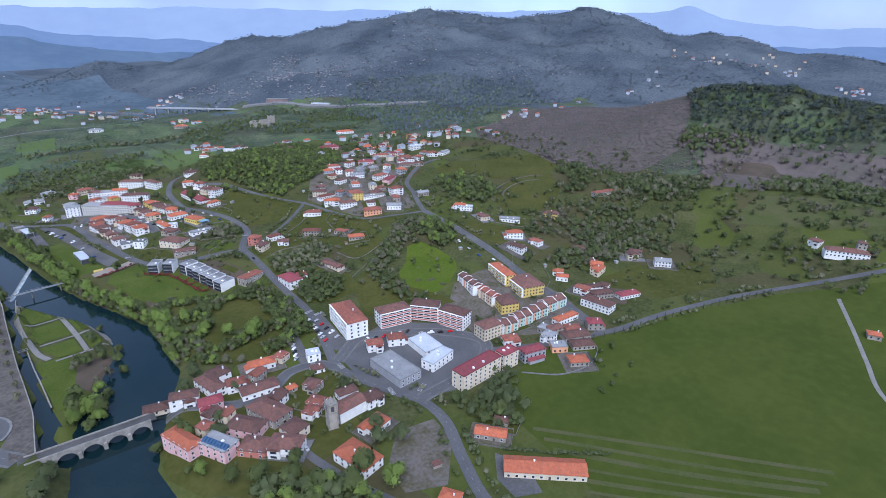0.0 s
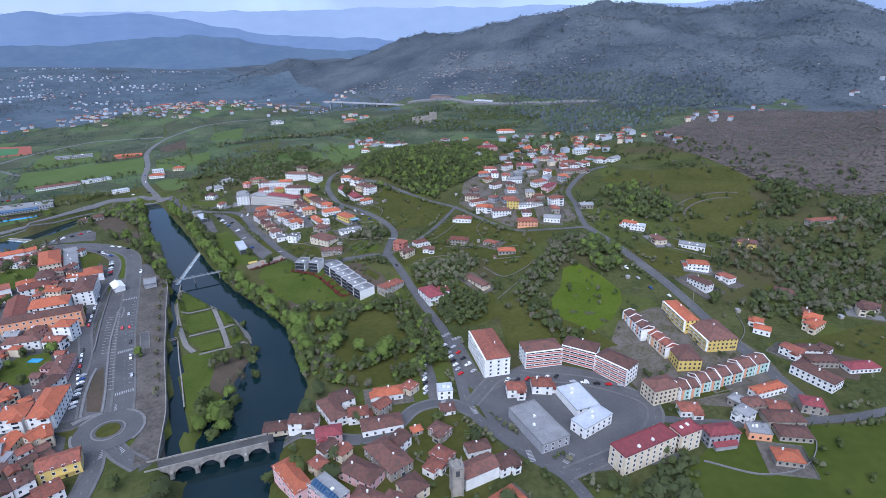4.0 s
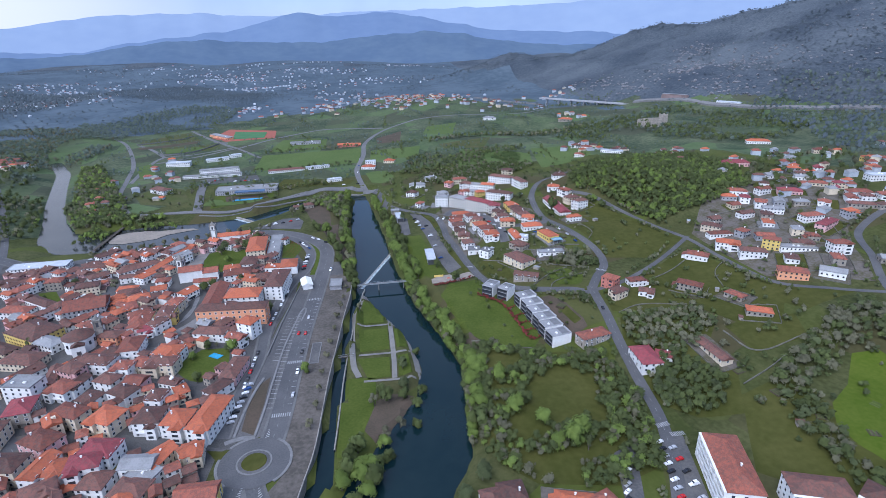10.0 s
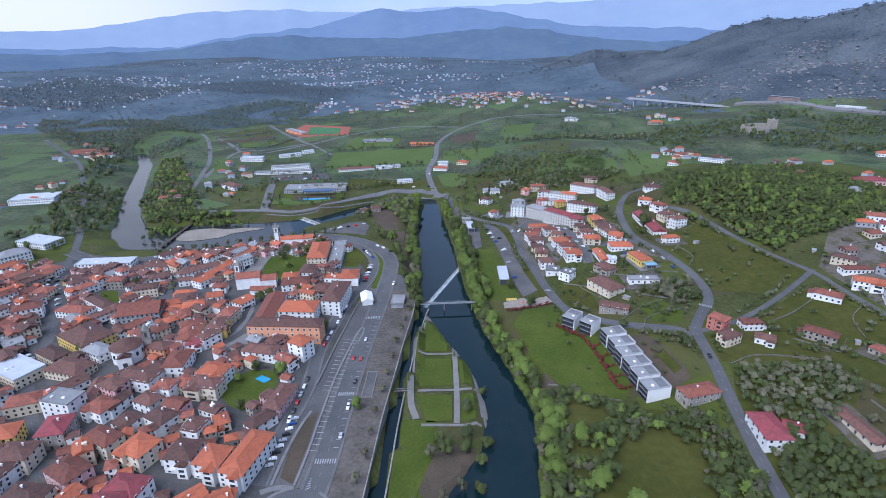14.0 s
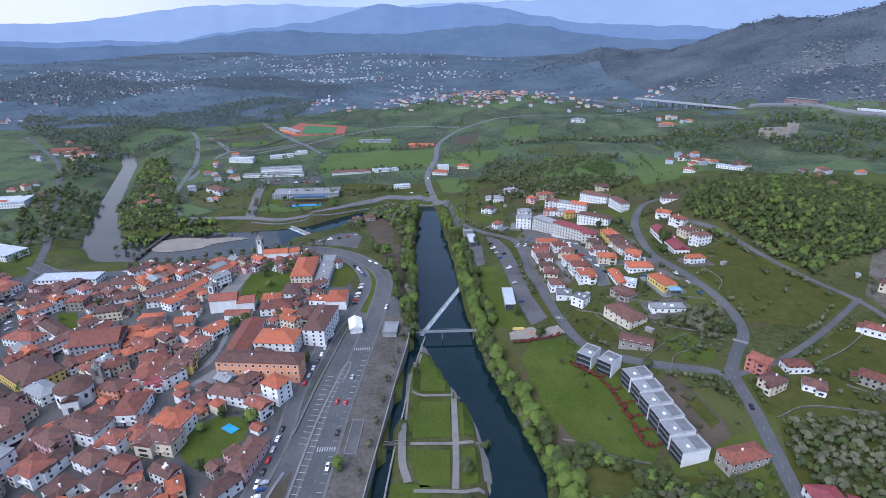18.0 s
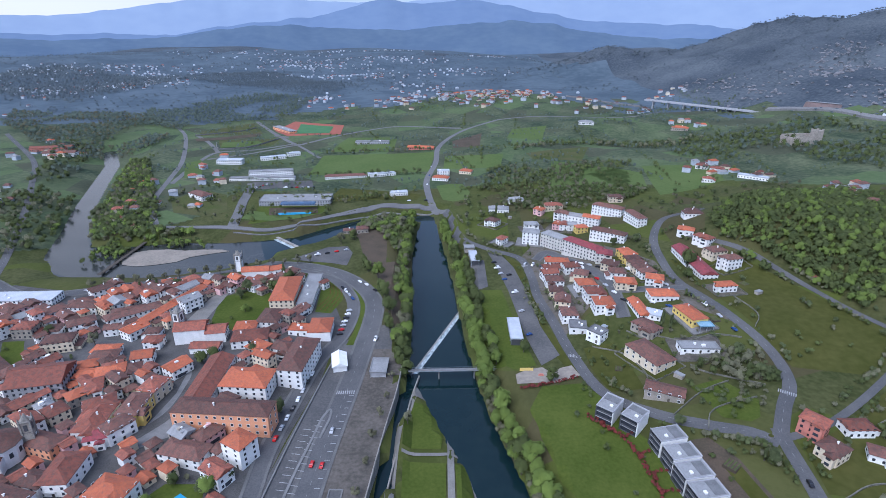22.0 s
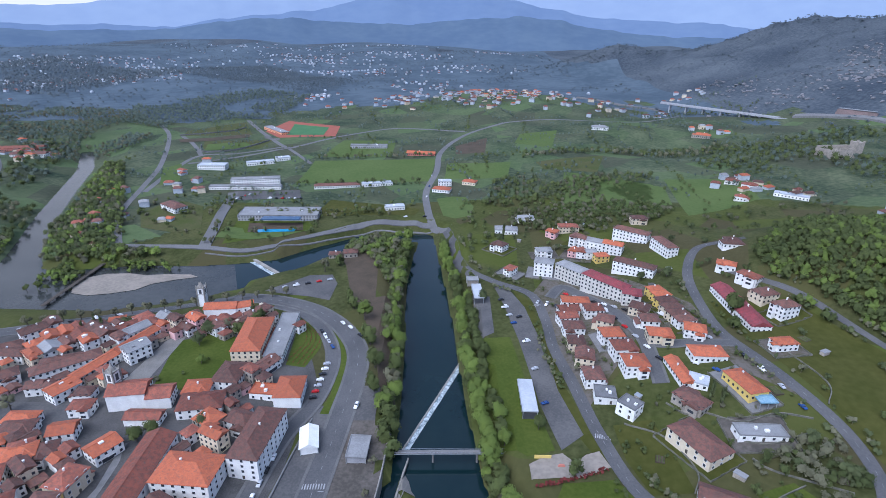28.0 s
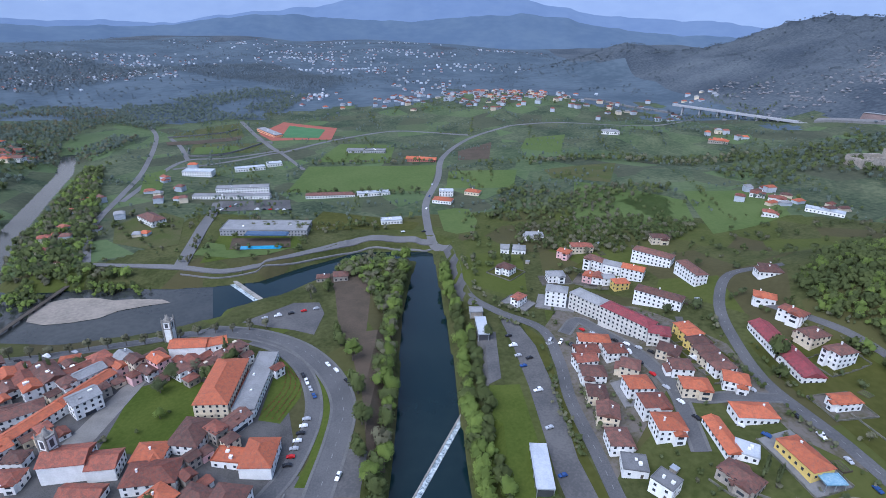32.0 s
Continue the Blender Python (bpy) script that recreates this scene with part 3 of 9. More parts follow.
EAST_ROAD = ((5, 623), (11, 586), (19.4, 519.5), (40.5, 490.5), (67.5, 468.8), (73.3, 433.7), (73, 398.6), (77.7, 357.4), (82.5, 322.7), (91.2, 286), (112, 264.6), (132.9, 252.3), (150.8, 245.1), (159.7, 237.9))
NORTH_ROAD = ((5, 623), (-9, 639), (-15, 674), (-19, 742), (-8, 823), (-2, 922), (39, 1036), (110, 1105))
RIVER_ROAD = ((-9, 639), (-44, 639), (-76, 635), (-112, 610), (-145, 585), (-179, 567), (-218, 567), (-299, 570))
RISE_ROAD = ((159.7, 237.9), (175.8, 262.2), (190.9, 283.5), (195.3, 311.1), (185.8, 347.2), (176.4, 390.5), (180, 442.1), (188.6, 483.6), (211.2, 517.8), (243.4, 512.4))
SOUTH_ROAD = ((163.8, 247), (159.5, 209.3), (154.5, 176.8), (151.5, 148.3), (147.7, 111), (137.1, 77.1), (124.6, 48.4), (115, 21.8), (117.4, -2.8), (122.8, -28.4), (128.1, -47.1), (123.5, -71.8), (106.2, -100.5), (91.9, -129.3), (83.5, -173.9))
HILL_LANE = ((358.9, 178.3), (325.9, 191.5), (296.8, 213.8), (287.5, 265.5), (282.4, 308.6), (265.8, 347.4), (249.2, 396.7), (235.9, 431.2), (212.6, 471))
LINK_LANE = ((161.7, 239.9), (185.6, 247.8), (210.5, 261.7), (249.1, 287.3), (284.4, 312.7))
TOP_LANE = ((358.9, 178.3), (370.2, 200.8), (385.3, 223.1), (416.2, 268.5), (458.2, 287.7), (504, 295))
EAST_AVENUE = ((358.9, 178.3), (345.1, 120.5), (338, 65.5), (324.2, 15.5), (309.4, -29.7), (292.6, -72.2), (281.1, -90.1))
FIELD_ROAD = ((205.9, -40.6), (241.1, -69.9), (281.1, -90.1), (302, -99.7), (359.6, -121.6), (433.4, -166.7), (502.5, -238.2), (566, -316))
CHURCH_STREET = ((115.1, 19.8), (106.9, 35.6), (88, 40.7), (68.2, 32), (46.2, 34.2), (20.9, 56.1), (2.8, 62.2))
LOWER_STREET = ((73.1, 33.9), (63.5, 9.4), (53.8, -17.1), (52.1, -41.8), (58.9, -84.6), (74.1, -134.2))
BLOCK_STREET = ((118.9, 27.7), (149.4, 40.2), (172.3, 25.4), (197.2, 5.5), (212.5, -23.9), (201, -40.6), (171.6, -47.4), (130, -45.2))
OLD_STREET = ((-84.1, 127), (-100.2, 132.2), (-136.5, 138.6), (-165.8, 148), (-187, 163.5), (-199, 178.9), (-213.9, 211.6), (-231.7, 251.4), (-244.6, 278.9))
QUAY_STREET = ((-92.1, 133.1), (-90.1, 163.4), (-84.9, 205.9), (-85.5, 246.1), (-81.1, 295.4), (-76, 324.7), (-66, 351.1), (-63, 379.8), (-67.9, 403.4), (-79.9, 426.1), (-97.9, 444.7), (-117.9, 454))
ESTATE_STREET = ((81.5, 462.7), (93.8, 479.3), (104.7, 462.7), (117.6, 435.9), (126.3, 400.8), (125, 375.1), (122.8, 354.5))
ESTATE_CROSS = ((125.2, 392.6), (139.2, 389.5), (156.3, 390.5), (175.3, 386.3))
ESTATE_BACK = ((158.2, 473.3), (151.9, 444.2), (152.5, 410.1), (156.3, 392.6))
BRIDGE_STREET = ((-71.9, 104.7), (-66.8, 88.7), (-57.7, 72.6))
SOUTH_QUAY = ((-80, 104.8), (-79, 84.8), (-86, 59.8), (-97.1, 30), (-103.9, -4.5))
WEST_ROAD = ((-196.3, 136.2), (-236.8, 187.7), (-252, 208.4), (-279, 265.8), (-305.1, 313), (-345.3, 382.9), (-373.1, 445.2), (-410, 515.9), (-500, 672), (-605, 828), (-781, 1014))
TOWN_STREET = ((-112.1, 177.8), (-131.1, 191.2), (-141, 206.5), (-158.6, 243.9), (-152.4, 253.8), (-143.2, 271.8), (-142.8, 299.8), (-144.7, 317), (-126.7, 352.3), (-116.7, 379.9), (-126.7, 408.6))

for line, width, what, town in ((AVENUE, 11, "two-lane grey asphalt avenue beside the river", 1), (EAST_ROAD, 7, "grey asphalt road along the river bank", 0),
                          (NORTH_ROAD, 8, "pale country road through the fields", 0), (RIVER_ROAD, 5, "narrow pale asphalt lane along the river bend", 0),
                          (RISE_ROAD, 7, "asphalt road climbing past the houses", 0), (SOUTH_ROAD, 7, "asphalt road winding between trees and houses", 0),
                          (HILL_LANE, 4, "narrow hillside lane", 0), (LINK_LANE, 4, "narrow lane between garden walls", 0), (TOP_LANE, 6, "asphalt lane up the hill", 0),
                          (EAST_AVENUE, 9, "broad grey asphalt road with parking bays", 0), (FIELD_ROAD, 6, "asphalt road along the big field", 0),
                          (CHURCH_STREET, 6, "asphalt street leading to the stone bridge", 1), (LOWER_STREET, 5, "narrow street below the church", 0),
                          (BLOCK_STREET, 7, "asphalt street round the apartment blocks", 1), (OLD_STREET, 7, "paved street of the old town", 2),
                          (WEST_ROAD, 7, "asphalt road out of the old town", 0), (TOWN_STREET, 6, "paved lane up to the church square", 2), (QUAY_STREET, 6.5, "asphalt street with parked cars below the convent", 1), (ESTATE_STREET, 6, "asphalt street between the estate houses", 1), (ESTATE_CROSS, 6, "asphalt cross street of the estate", 1), (ESTATE_BACK, 4.5, "narrow asphalt street behind the yellow row", 2), (BRIDGE_STREET, 8, "short asphalt street onto the stone bridge", 1),
                          (SOUTH_QUAY, 8, "asphalt road south along the quay", 1)):
    ribbon("road", line, width, M["paving" if town == 2 else "pale_asphalt" if "pale" in what else "asphalt"], 0.9 if "river bend" in what else 0.2, 0, what, "road", thick=1.4 if "river bend" in what else 0.0)
    if town == 2:
        continue
    if town:
        for side in (-1, 1):
            ribbon("pavement", line, 1.5, M["slab"], 0.32, side * (width / 2 + 0.75), "pale concrete pavement along the road", "pavement", thick=0.3)
    elif width >= 9:
        for side in (-1, 1):
            ribbon("road_marking", line, 0.1, M["worn_white"], 0.25, side * (width / 2 - 0.3), "thin white edge line", "marking")
    if width > 6.6 and "pale" not in what:
        dashes(line, 1.05 if "river bend" in what else 0.27)

ribbon("road", ((-250, 730), (-243, 701), (-236, 656), (-227, 613), (-218, 569)), 11, M["pale_asphalt"], 0.5, 0, "broad asphalt road past the swimming hall", "road", thick=0.8)
for line, high, label in ((((-453, 1036), (-416, 1059), (-380, 1090), (-370, 1122)), 2.2, "long white wall of the showground"), (((-385, 962), (-362, 915), (-323, 927), (-304, 957), (-288, 1001)), 2.4, "pale retaining wall of the terraces"),
                          (((-9, 631), (-44, 631), (-74, 627), (-109, 603), (-142, 578), (-179, 559), (-214, 559)), 1.0, "pale parapet above the river bend"), (((-303, 1023), (-272, 1005)), 3.0, "white stepped stand beside the track")):
    ribbon("low_wall", line, 0.8, M["kerb"], high, 0, label, "wall", thick=high + 1.2)
for line, width in ((((-355, 847), (-317, 879), (-281, 912), (-255, 938), (-237, 949)), 6), (((-240, 943), (-214, 905), (-189, 869)), 5), (((-296, 566), (-327, 621), (-346, 668), (-363, 742), (-391, 846), (-470, 1033), (-526, 1120)), 6), (((-392, 1202), (-312, 1057), (-250, 956), (-226, 964), (-173, 1042), (-97, 1111), (-28, 1101), (40, 1061)), 7),
                    (((-250, 956), (-309, 912), (-356, 893), (-361, 826), (-351, 720)), 6), (((-356, 893), (-403, 973), (-447, 1033)), 6), (((110, 1105), (208, 1121), (341, 1100), (455, 1163)), 6)):
    ribbon("road", line, width * 1.1, M["pale_asphalt"], 0.25, 0, "narrow grey lane between fields", "road")

for poly, what, lift, label, category in (
        (((-92.1, 123), (-100.2, 127.2), (-88, 185.7), (-79.6, 236), (-71.1, 306.4), (-65, 347), (-53.1, 347), (-55.2, 306.3), (-59.5, 256), (-63.8, 205.6), (-65.9, 134.9)), "lot", 0.1, "long grey parking ground between town and river", "car park"),
        (((-59.8, 114.7), (-57.8, 205.6), (-52.3, 296.2), (-47.1, 347), (-33.1, 351.1), (-28.4, 298.2), (-31.6, 264.9), (-34.8, 222.6), (-38.9, 183.2), (-42.7, 114.5)), "path", 0.1, "bare earth promenade above the canal", "promenade"),
        (((41.4, 481.2), (51.5, 479.1), (61.3, 450.1), (66.1, 410.9), (67.7, 357.4), (74.5, 324.7), (61.4, 314.4), (55.7, 349.1), (52.1, 410.8), (47.3, 450.1)), "lot", 0.14, "worn asphalt parking ground on the east bank", "car park"),
        (((55.5, 476), (67.4, 456.4), (69.1, 410.9), (72.7, 357.4), (79.5, 324.7), (84.3, 302.2), (78.4, 306.3), (70.5, 326.7), (66.7, 357.4), (65.1, 410.9)), "grass", 0.12, "mown verge between road and parking ground", "grass"),
        (((27, 410.8), (47.1, 412.9), (50.8, 367.6), (58.4, 314.4), (44.4, 310.3), (34.5, 318.5), (28.7, 357.3)), "lawn", 0.1, "mown grass along the river bank", "grass"),
        (((24.3, 465.6), (37.3, 464.6), (37.1, 418), (28, 410.8)), "lot", 0.16, "dark asphalt court by the river bank", "court"),
        (((56, 227.2), (66, 202.8), (97.9, 184.3), (111.8, 204.6), (107.9, 241.2), (90.1, 267.6), (88.2, 283.9), (82.3, 296.1), (58.3, 294.1), (48.2, 273.8)), "lawn", 0.12, "sloping bright lawn below the grey block", "lawn"),
        (((223.3, -67.1), (251.2, -78.7), (301.2, -105.6), (362.8, -130.4), (430.9, -175.6), (493.5, -250.2), (439.3, -328.6), (270.2, -322.6), (166.9, -234), (134.7, -164.2), (152.9, -104.7), (182, -75)), "crop", 0.1, "big smooth green field", "field"),
        (((50.6, 92), (49, 103.7), (52.1, 154.1), (57, 187), (64, 198), (95.9, 176.2), (111.8, 178.1), (137.6, 168.8), (143, 133.2), (138, 95), (128, 74), (104.6, 67), (66.7, 75)), "grass", 0.09, "grassy clearing on the slope above the river", "meadow"),
        (((152, 160), (166, 200), (228, 203), (226, 180), (200, 150), (214, 140), (192, 100), (168, 104), (154, 118)), "grass", 0.09, "rough grass under the small trees", "meadow"),
        (((283.5, 129.4), (298.2, 126.4), (302.4, 101.7), (297.8, 76.1), (284.2, 61.2), (258.8, 47.1), (235.2, 43.1), (227.1, 64.8), (227.9, 78.8), (238.6, 93.6), (260.2, 106.5)), "field", 0.15, "bright yellow-green meadow on the slope", "meadow"),
        (((171.9, 62.9), (199, 112.6), (238.4, 122.5), (234, 62.9), (239.4, 23.4), (204.7, 33.1)), "grass", 0.1, "green meadow behind the apartment blocks", "meadow"),
        (((200.1, 295.7), (239.3, 286.6), (278.6, 311.9), (262, 350.7), (241.4, 400), (229.9, 429.2), (186.1, 440), (185.4, 388.3), (196.6, 336.8)), "grass", 0.1, "steep green slope below the lane", "meadow"),
        (((460.4, 262.4), (511, 275), (631, 176), (600, 145), (566, 142), (516, 175), (501, 183.4), (499.3, 218.1)), "grass", 0.1, "green terrace above the bowl", "meadow"),
        (((441.8, 138.7), (489.2, 169.2), (534, 174), (566, 140), (531, 102), (494.9, 84.5), (448.5, 86.5), (428, 108.7)), "grass", 0.1, "round grassy bowl with worn terraces", "meadow"),
        (((358.4, 142.1), (377.1, 112.7), (395, 80.5), (355.7, 58.8), (346.5, 85.2)), "grass", 0.12, "green verge beside the broad road", "meadow"),
        (((90.5, 329.8), (109.6, 330.9), (112.4, 310.4), (113.2, 284.9), (95.2, 286), (90.4, 307.3)), "grass", 0.12, "grassy slope above the river road", "meadow"),
        (((136.1, 280.8), (154.2, 285.9), (165.9, 267.4), (159.9, 255.2), (153.9, 252.2), (141.9, 256.3)), "lawn", 0.12, "bright lawn under the trees", "lawn"),
        (((164.5, 209.3), (181.3, 206), (224.7, 207.3), (254, 152.4), (287.1, 192), (279.8, 264.8), (260.8, 289), (215.4, 260.6), (189.5, 244.7), (169.6, 234.7)), "grass", 0.08, "long green slope between the lanes", "meadow"),
        (((229.5, 174.8), (230.4, 143.6), (271.6, 151.3), (279.4, 173.2), (263.7, 178.4), (244.2, 178.6)), "grass", 0.12, "walled green plot below a cottage", "meadow"),
        (((283.6, 260.6), (288.2, 231.1), (295.9, 208.8), (341.5, 185.4), (290.1, 174), (268.7, 210.4), (257.4, 253.3)), "grass", 0.1, "sloping meadow below the curved lane", "meadow"),
        (((49, 212), (61, 215), (70, 190.6), (62, 190.6)), "soil", 0.14, "bare earth by the river bank", "plot"),
        (((120.9, 245.2), (129.9, 245.2), (137.8, 230.9), (142.6, 208.5), (141.6, 198.3), (126.7, 190.2), (123.7, 204.5), (121.8, 231)), "soil", 0.14, "bare earth court behind the grey block", "court"),
        (((129.8, 227.9), (136.8, 227.8), (140.7, 207.5), (134.7, 204.4)), "grass", 0.2, "strip of grass in the court", "grass"),
        (((-94.9, 433.3), (-86.9, 434.4), (-75.9, 415.8), (-73.9, 399.3), (-78.9, 378.8), (-90.8, 380.8)), "lawn", 0.14, "terraced lawn with clipped hedges", "lawn"),
        (((-60, 385.9), (-59, 356.2), (-62, 340.9), (-56.1, 340.9), (-54, 357.2), (-54, 385.9), (-61, 406.5), (-74.9, 425.1), (-76.9, 421), (-67, 406.5)), "lawn", 0.16, "curved strip of lawn between the streets", "lawn"),
        (((-83, 138.1), (-83, 173.5), (-73.9, 186.5), (-74, 158.2), (-76, 134)), "soil", 0.14, "bare gravel between the parking lanes", "gravel"),
        (((-59.9, 126.7), (-47.8, 122.6), (-44.6, 88.4), (-46.6, 78.5), (-59.7, 78.6), (-63.8, 88.6), (-55.8, 102.5)), "path", 0.15, "pale paved place at the bridge head", "paving"),
        (((-98.2, 125.1), (-86.1, 123), (-90.1, 115)), "grass", 0.24, "small green triangle beside the roundabout", "grass"),
        (((-158.5, 249.9), (-149.6, 242.8), (-136.4, 252.6), (-131, 286.7), (-126.9, 302.7), (-138.7, 319), (-150.7, 313), (-148, 286.9), (-151.3, 261.8)), "kerb", 0.16, "pale paved square of the old town", "square"),
        (((-144.2, 196.4), (-116.1, 186), (-103.9, 208.1), (-106.7, 225.2), (-124.8, 224.4)), "lawn", 0.12, "green garden behind the old houses", "lawn"),
        (((-149.7, 132.7), (-141.6, 133.6), (-137.6, 117.4), (-143.7, 117.4)), "grass", 0.12, "small green courtyard garden", "lawn"),
        (((-74, 590), (-61, 559), (-51, 512.2), (-47, 460.3), (-57, 449.9), (-69, 481), (-79, 522.6), (-94, 559)), "soil", 0.1, "bare brown earth on the river spit", "plot"),
        (((348.8, -34), (417.3, -52.9), (476.5, -101.3), (419.5, -131.5), (369.9, -102.7)), "grass", 0.1, "small green meadow by the manor", "meadow"),
        (((319.8, -54.1), (350.9, -39.9), (369.2, -73.1), (340.1, -83.3)), "soil", 0.14, "ploughed brown plot", "field"),
        (((-187, 775), (-186, 883), (-9, 882), (-17, 781)), "pasture", 0.1, "broad green field by the country road", "field"),
        (((3, 789), (83, 779), (94, 844), (6, 855)), "pasture", 0.1, "green meadow east of the country road", "field"),
        (((-6, 716), (12, 724), (28, 721), (36, 687), (32, 658), (14, 650), (2, 658)), "pasture", 0.12, "round green plot", "field"),
        (((183, 709), (222, 736), (256, 711), (243, 653), (210, 638)), "pasture", 0.1, "sloping green pasture", "field"),
        (((-178, 901), (-165, 1004), (-78, 1004), (-76, 897)), "pasture", 0.1, "flat green meadow", "field"),
        (((127, 1011), (191, 1026), (163, 917), (111, 950)), "pasture", 0.1, "bright green field", "field"),
        (((127, 837), (229, 871), (195, 775), (133, 800)), "stubble", 0.1, "dull olive field", "field"),
        (((19, 951), (72, 1000), (62, 902), (19, 901)), "soil", 0.12, "bare brown building plot", "plot"),
        (((-281, 1029), (-186, 1038), (-196, 1138), (-311, 1204), (-324, 1093)), "track", 0.12, "red running track round the pitch", "track"),
        (((-274, 1054), (-209, 1050), (-214, 1125), (-290, 1168)), "turf", 0.4, "green sports pitch", "pitch"),
        (((-447, 1033), (-335, 1057), (-391, 1186), (-458, 1078)), "stubble", 0.1, "worn grass of the showground", "field"),
        (((-441, 1006), (-391, 1023), (-342, 1065), (-332, 1032), (-381, 997), (-427, 981)), "soil", 0.45, "brown sandy strip of the showground", "field"),
        (((-365, 928), (-326, 936), (-306, 964), (-323, 986), (-378, 970)), "pasture", 0.45, "green terrace behind the retaining wall", "field"),
        (((-346, 746), (-376, 817), (-363, 845), (-331, 768)), "pasture", 0.3, "green plot between the lanes", "field"),
        (((-191, 606), (-198, 632), (-144, 636), (-138, 614)), "soil", 0.35, "brown paved pool deck", "paving"),
        (((-217, 591), (-217, 621), (-199, 616), (-193, 604), (-135, 612), (-129, 620), (-154, 596), (-181, 586)), "pasture", 0.3, "green lawn beside the swimming pool", "lawn"),
        (((-321, 653), (-313, 676), (-292, 693), (-264, 678), (-240, 613), (-258, 600), (-300, 613)), "stubble", 0.3, "bare earthy ground round the manor", "field"),
        (((-373, 938), (-392, 992), (-283, 1011), (-287, 942)), "stubble", 0.1, "grassy terraces", "field"),
        (((-251, 736), (-174, 745), (-165, 715), (-238, 702)), "lot", 0.4, "paved school yard with parked cars", "car park"),
        (((-139, 658), (-29, 658), (-23, 679), (-129, 711)), "grass", 0.1, "grass beside the river road", "grass"),
        (((-116.7, 379.9), (-126.7, 352.3), (-158.5, 357.6), (-166.5, 403.6), (-144.6, 416.8), (-122.7, 406.6)), "lawn", 0.12, "green lawn before the convent", "lawn"),
        (((-204, 574), (-129, 616), (-139, 658), (-215, 658)), "lawn", 0.1, "lawn round the swimming hall", "lawn"),
        (((-132.9, 475.8), (-105, 503.8), (-87, 504.9), (-80, 489.3), (-81, 462.3), (-96, 467.5), (-114.9, 470.6)), "lot", 0.14, "car park with curved kerbs by the river bend", "car park"),
        (((-59, 459.2), (-51, 465.4), (-34.9, 469.6), (-29, 423.1), (-23.2, 357.2), (-30.1, 352.1), (-41, 403.4), (-51, 435.4)), "soil", 0.14, "brown trodden earth under the river trees", "plot"),
        (((-46.1, 336.8), (-46.1, 363.3), (-32.1, 363.4), (-32.2, 336.8)), "lot", 0.2, "small car park beside the quay", "car park"),
        (((-178.5, 359.9), (-164.5, 362.8), (-162.6, 429.3), (-170.6, 433.5)), "sand_path", 0.2, "pale stone stairway up to the convent", "path"),
        (((97.4, -56.8), (120.4, -64.9), (114.8, -84.7), (87.4, -106.5), (69.1, -94.5), (74.7, -74.7)), "yard", 0.12, "garden plots and vines below the church", "garden"),
        (((2.9, 54.3), (-6.8, 9), (-0.4, -21.6), (24.2, -52.6), (46.2, -46.8), (35.6, -5.1), (21.2, 24.6)), "grass", 0.1, "grassy river bank below the pink houses", "grass"),
        (((122.3, -109.5), (107.7, -122.4), (104.1, -136.3), (116.2, -144.3), (127.6, -126.5)), "lot", 0.14, "asphalt yard by the farmhouse", "yard"),
        (((-291.2, 488.2), (-299.2, 502.5), (-297.1, 515.8), (-283.1, 523.9), (-265, 525.7), (-248.8, 522.5), (-232.9, 525.6), (-212.9, 525.5), (-204.9, 521.3), (-220.8, 515.2), (-236.8, 506.9), (-244.7, 495.7), (-260.9, 488.7), (-277, 484.9)), "sand", 0.1, "pale sand bank in the shallow river", "sand bank"),
        (((124.6, 45.4), (145.8, 98.9), (151.8, 92.9), (140.4, 51.2), (160.4, 33.3), (130.8, 29.6)), "lot", 0.12, "asphalt parking court", "car park"),
        (((110.3, 87.2), (98.9, 43.6), (104.9, 37.6), (124.1, 93.1)), "lot", 0.12, "sloping car park between trees", "car park"),
        (((-288.5, 344.1), (-275.2, 345.5), (-255.4, 315.6), (-270.9, 316.1)), "lawn", 0.14, "small green garden between old houses", "lawn"),
        (((-250, 346), (-193, 346), (-185, 322), (-214, 315), (-237, 320)), "lot", 0.12, "grey parking yard behind the old houses", "car park"),
        (((-158, 194), (-148, 194), (-154, 169), (-167, 169)), "grass", 0.14, "small back garden in the old town", "lawn"),
        (((-203, 148), (-188, 150), (-186, 135), (-201, 133)), "yard", 0.14, "gravelled back yard in the old town", "yard"),
        (((-118, 158), (-106, 158), (-108, 143), (-120, 144)), "grass", 0.14, "small back garden in the old town", "lawn"),
        (TOWN, "paving", 0.07, "grey paved streets and yards of the old town", "paving"),
        (((161.5, 403.9), (131.4, 409.1), (76.6, 337), (71.3, 439.9), (67.5, 465.7), (92, 512.5), (137.2, 491.9), (174, 440.1), (175.4, 393.6), (184.7, 336.9), (166, 357.6)), "yard", 0.07, "gardens, yards and paving between the houses", "gardens"),
        (((92.9, 43.6), (70.8, 63.6), (10.8, 66.1), (1, 44.4), (31.5, 4.8), (52.2, -44.8), (76.2, -44.9), (111.6, -15.6), (116.9, 33.6)), "grass", 0.07, "green yards and gardens round the church", "gardens"),
        (((122.9, 29.6), (150.4, 41.2), (178, 43.1), (214, 5.5), (216.5, -25.8), (187.8, -69.1), (132, -47.1), (115.5, -5.8)), "asphalt", 0.09, "paved ground between the apartment blocks", "paving"),
        (((212.6, -25.8), (287, -90), (317.4, -34.5), (328, 24.3), (298.2, 43.6), (260.8, 43.2), (229.5, 23.4)), "yard", 0.06, "yards and gardens behind the row houses", "yards"),
        (((296.9, 223.9), (360.7, 193), (385.1, 239.8), (415.1, 278.3), (458, 301.3), (467.2, 374.6), (394.2, 399.6), (327.6, 363), (290.3, 315.5), (293.3, 264.3)), "yard", 0.06, "yards, drives and gardens of the hill village", "yards"),
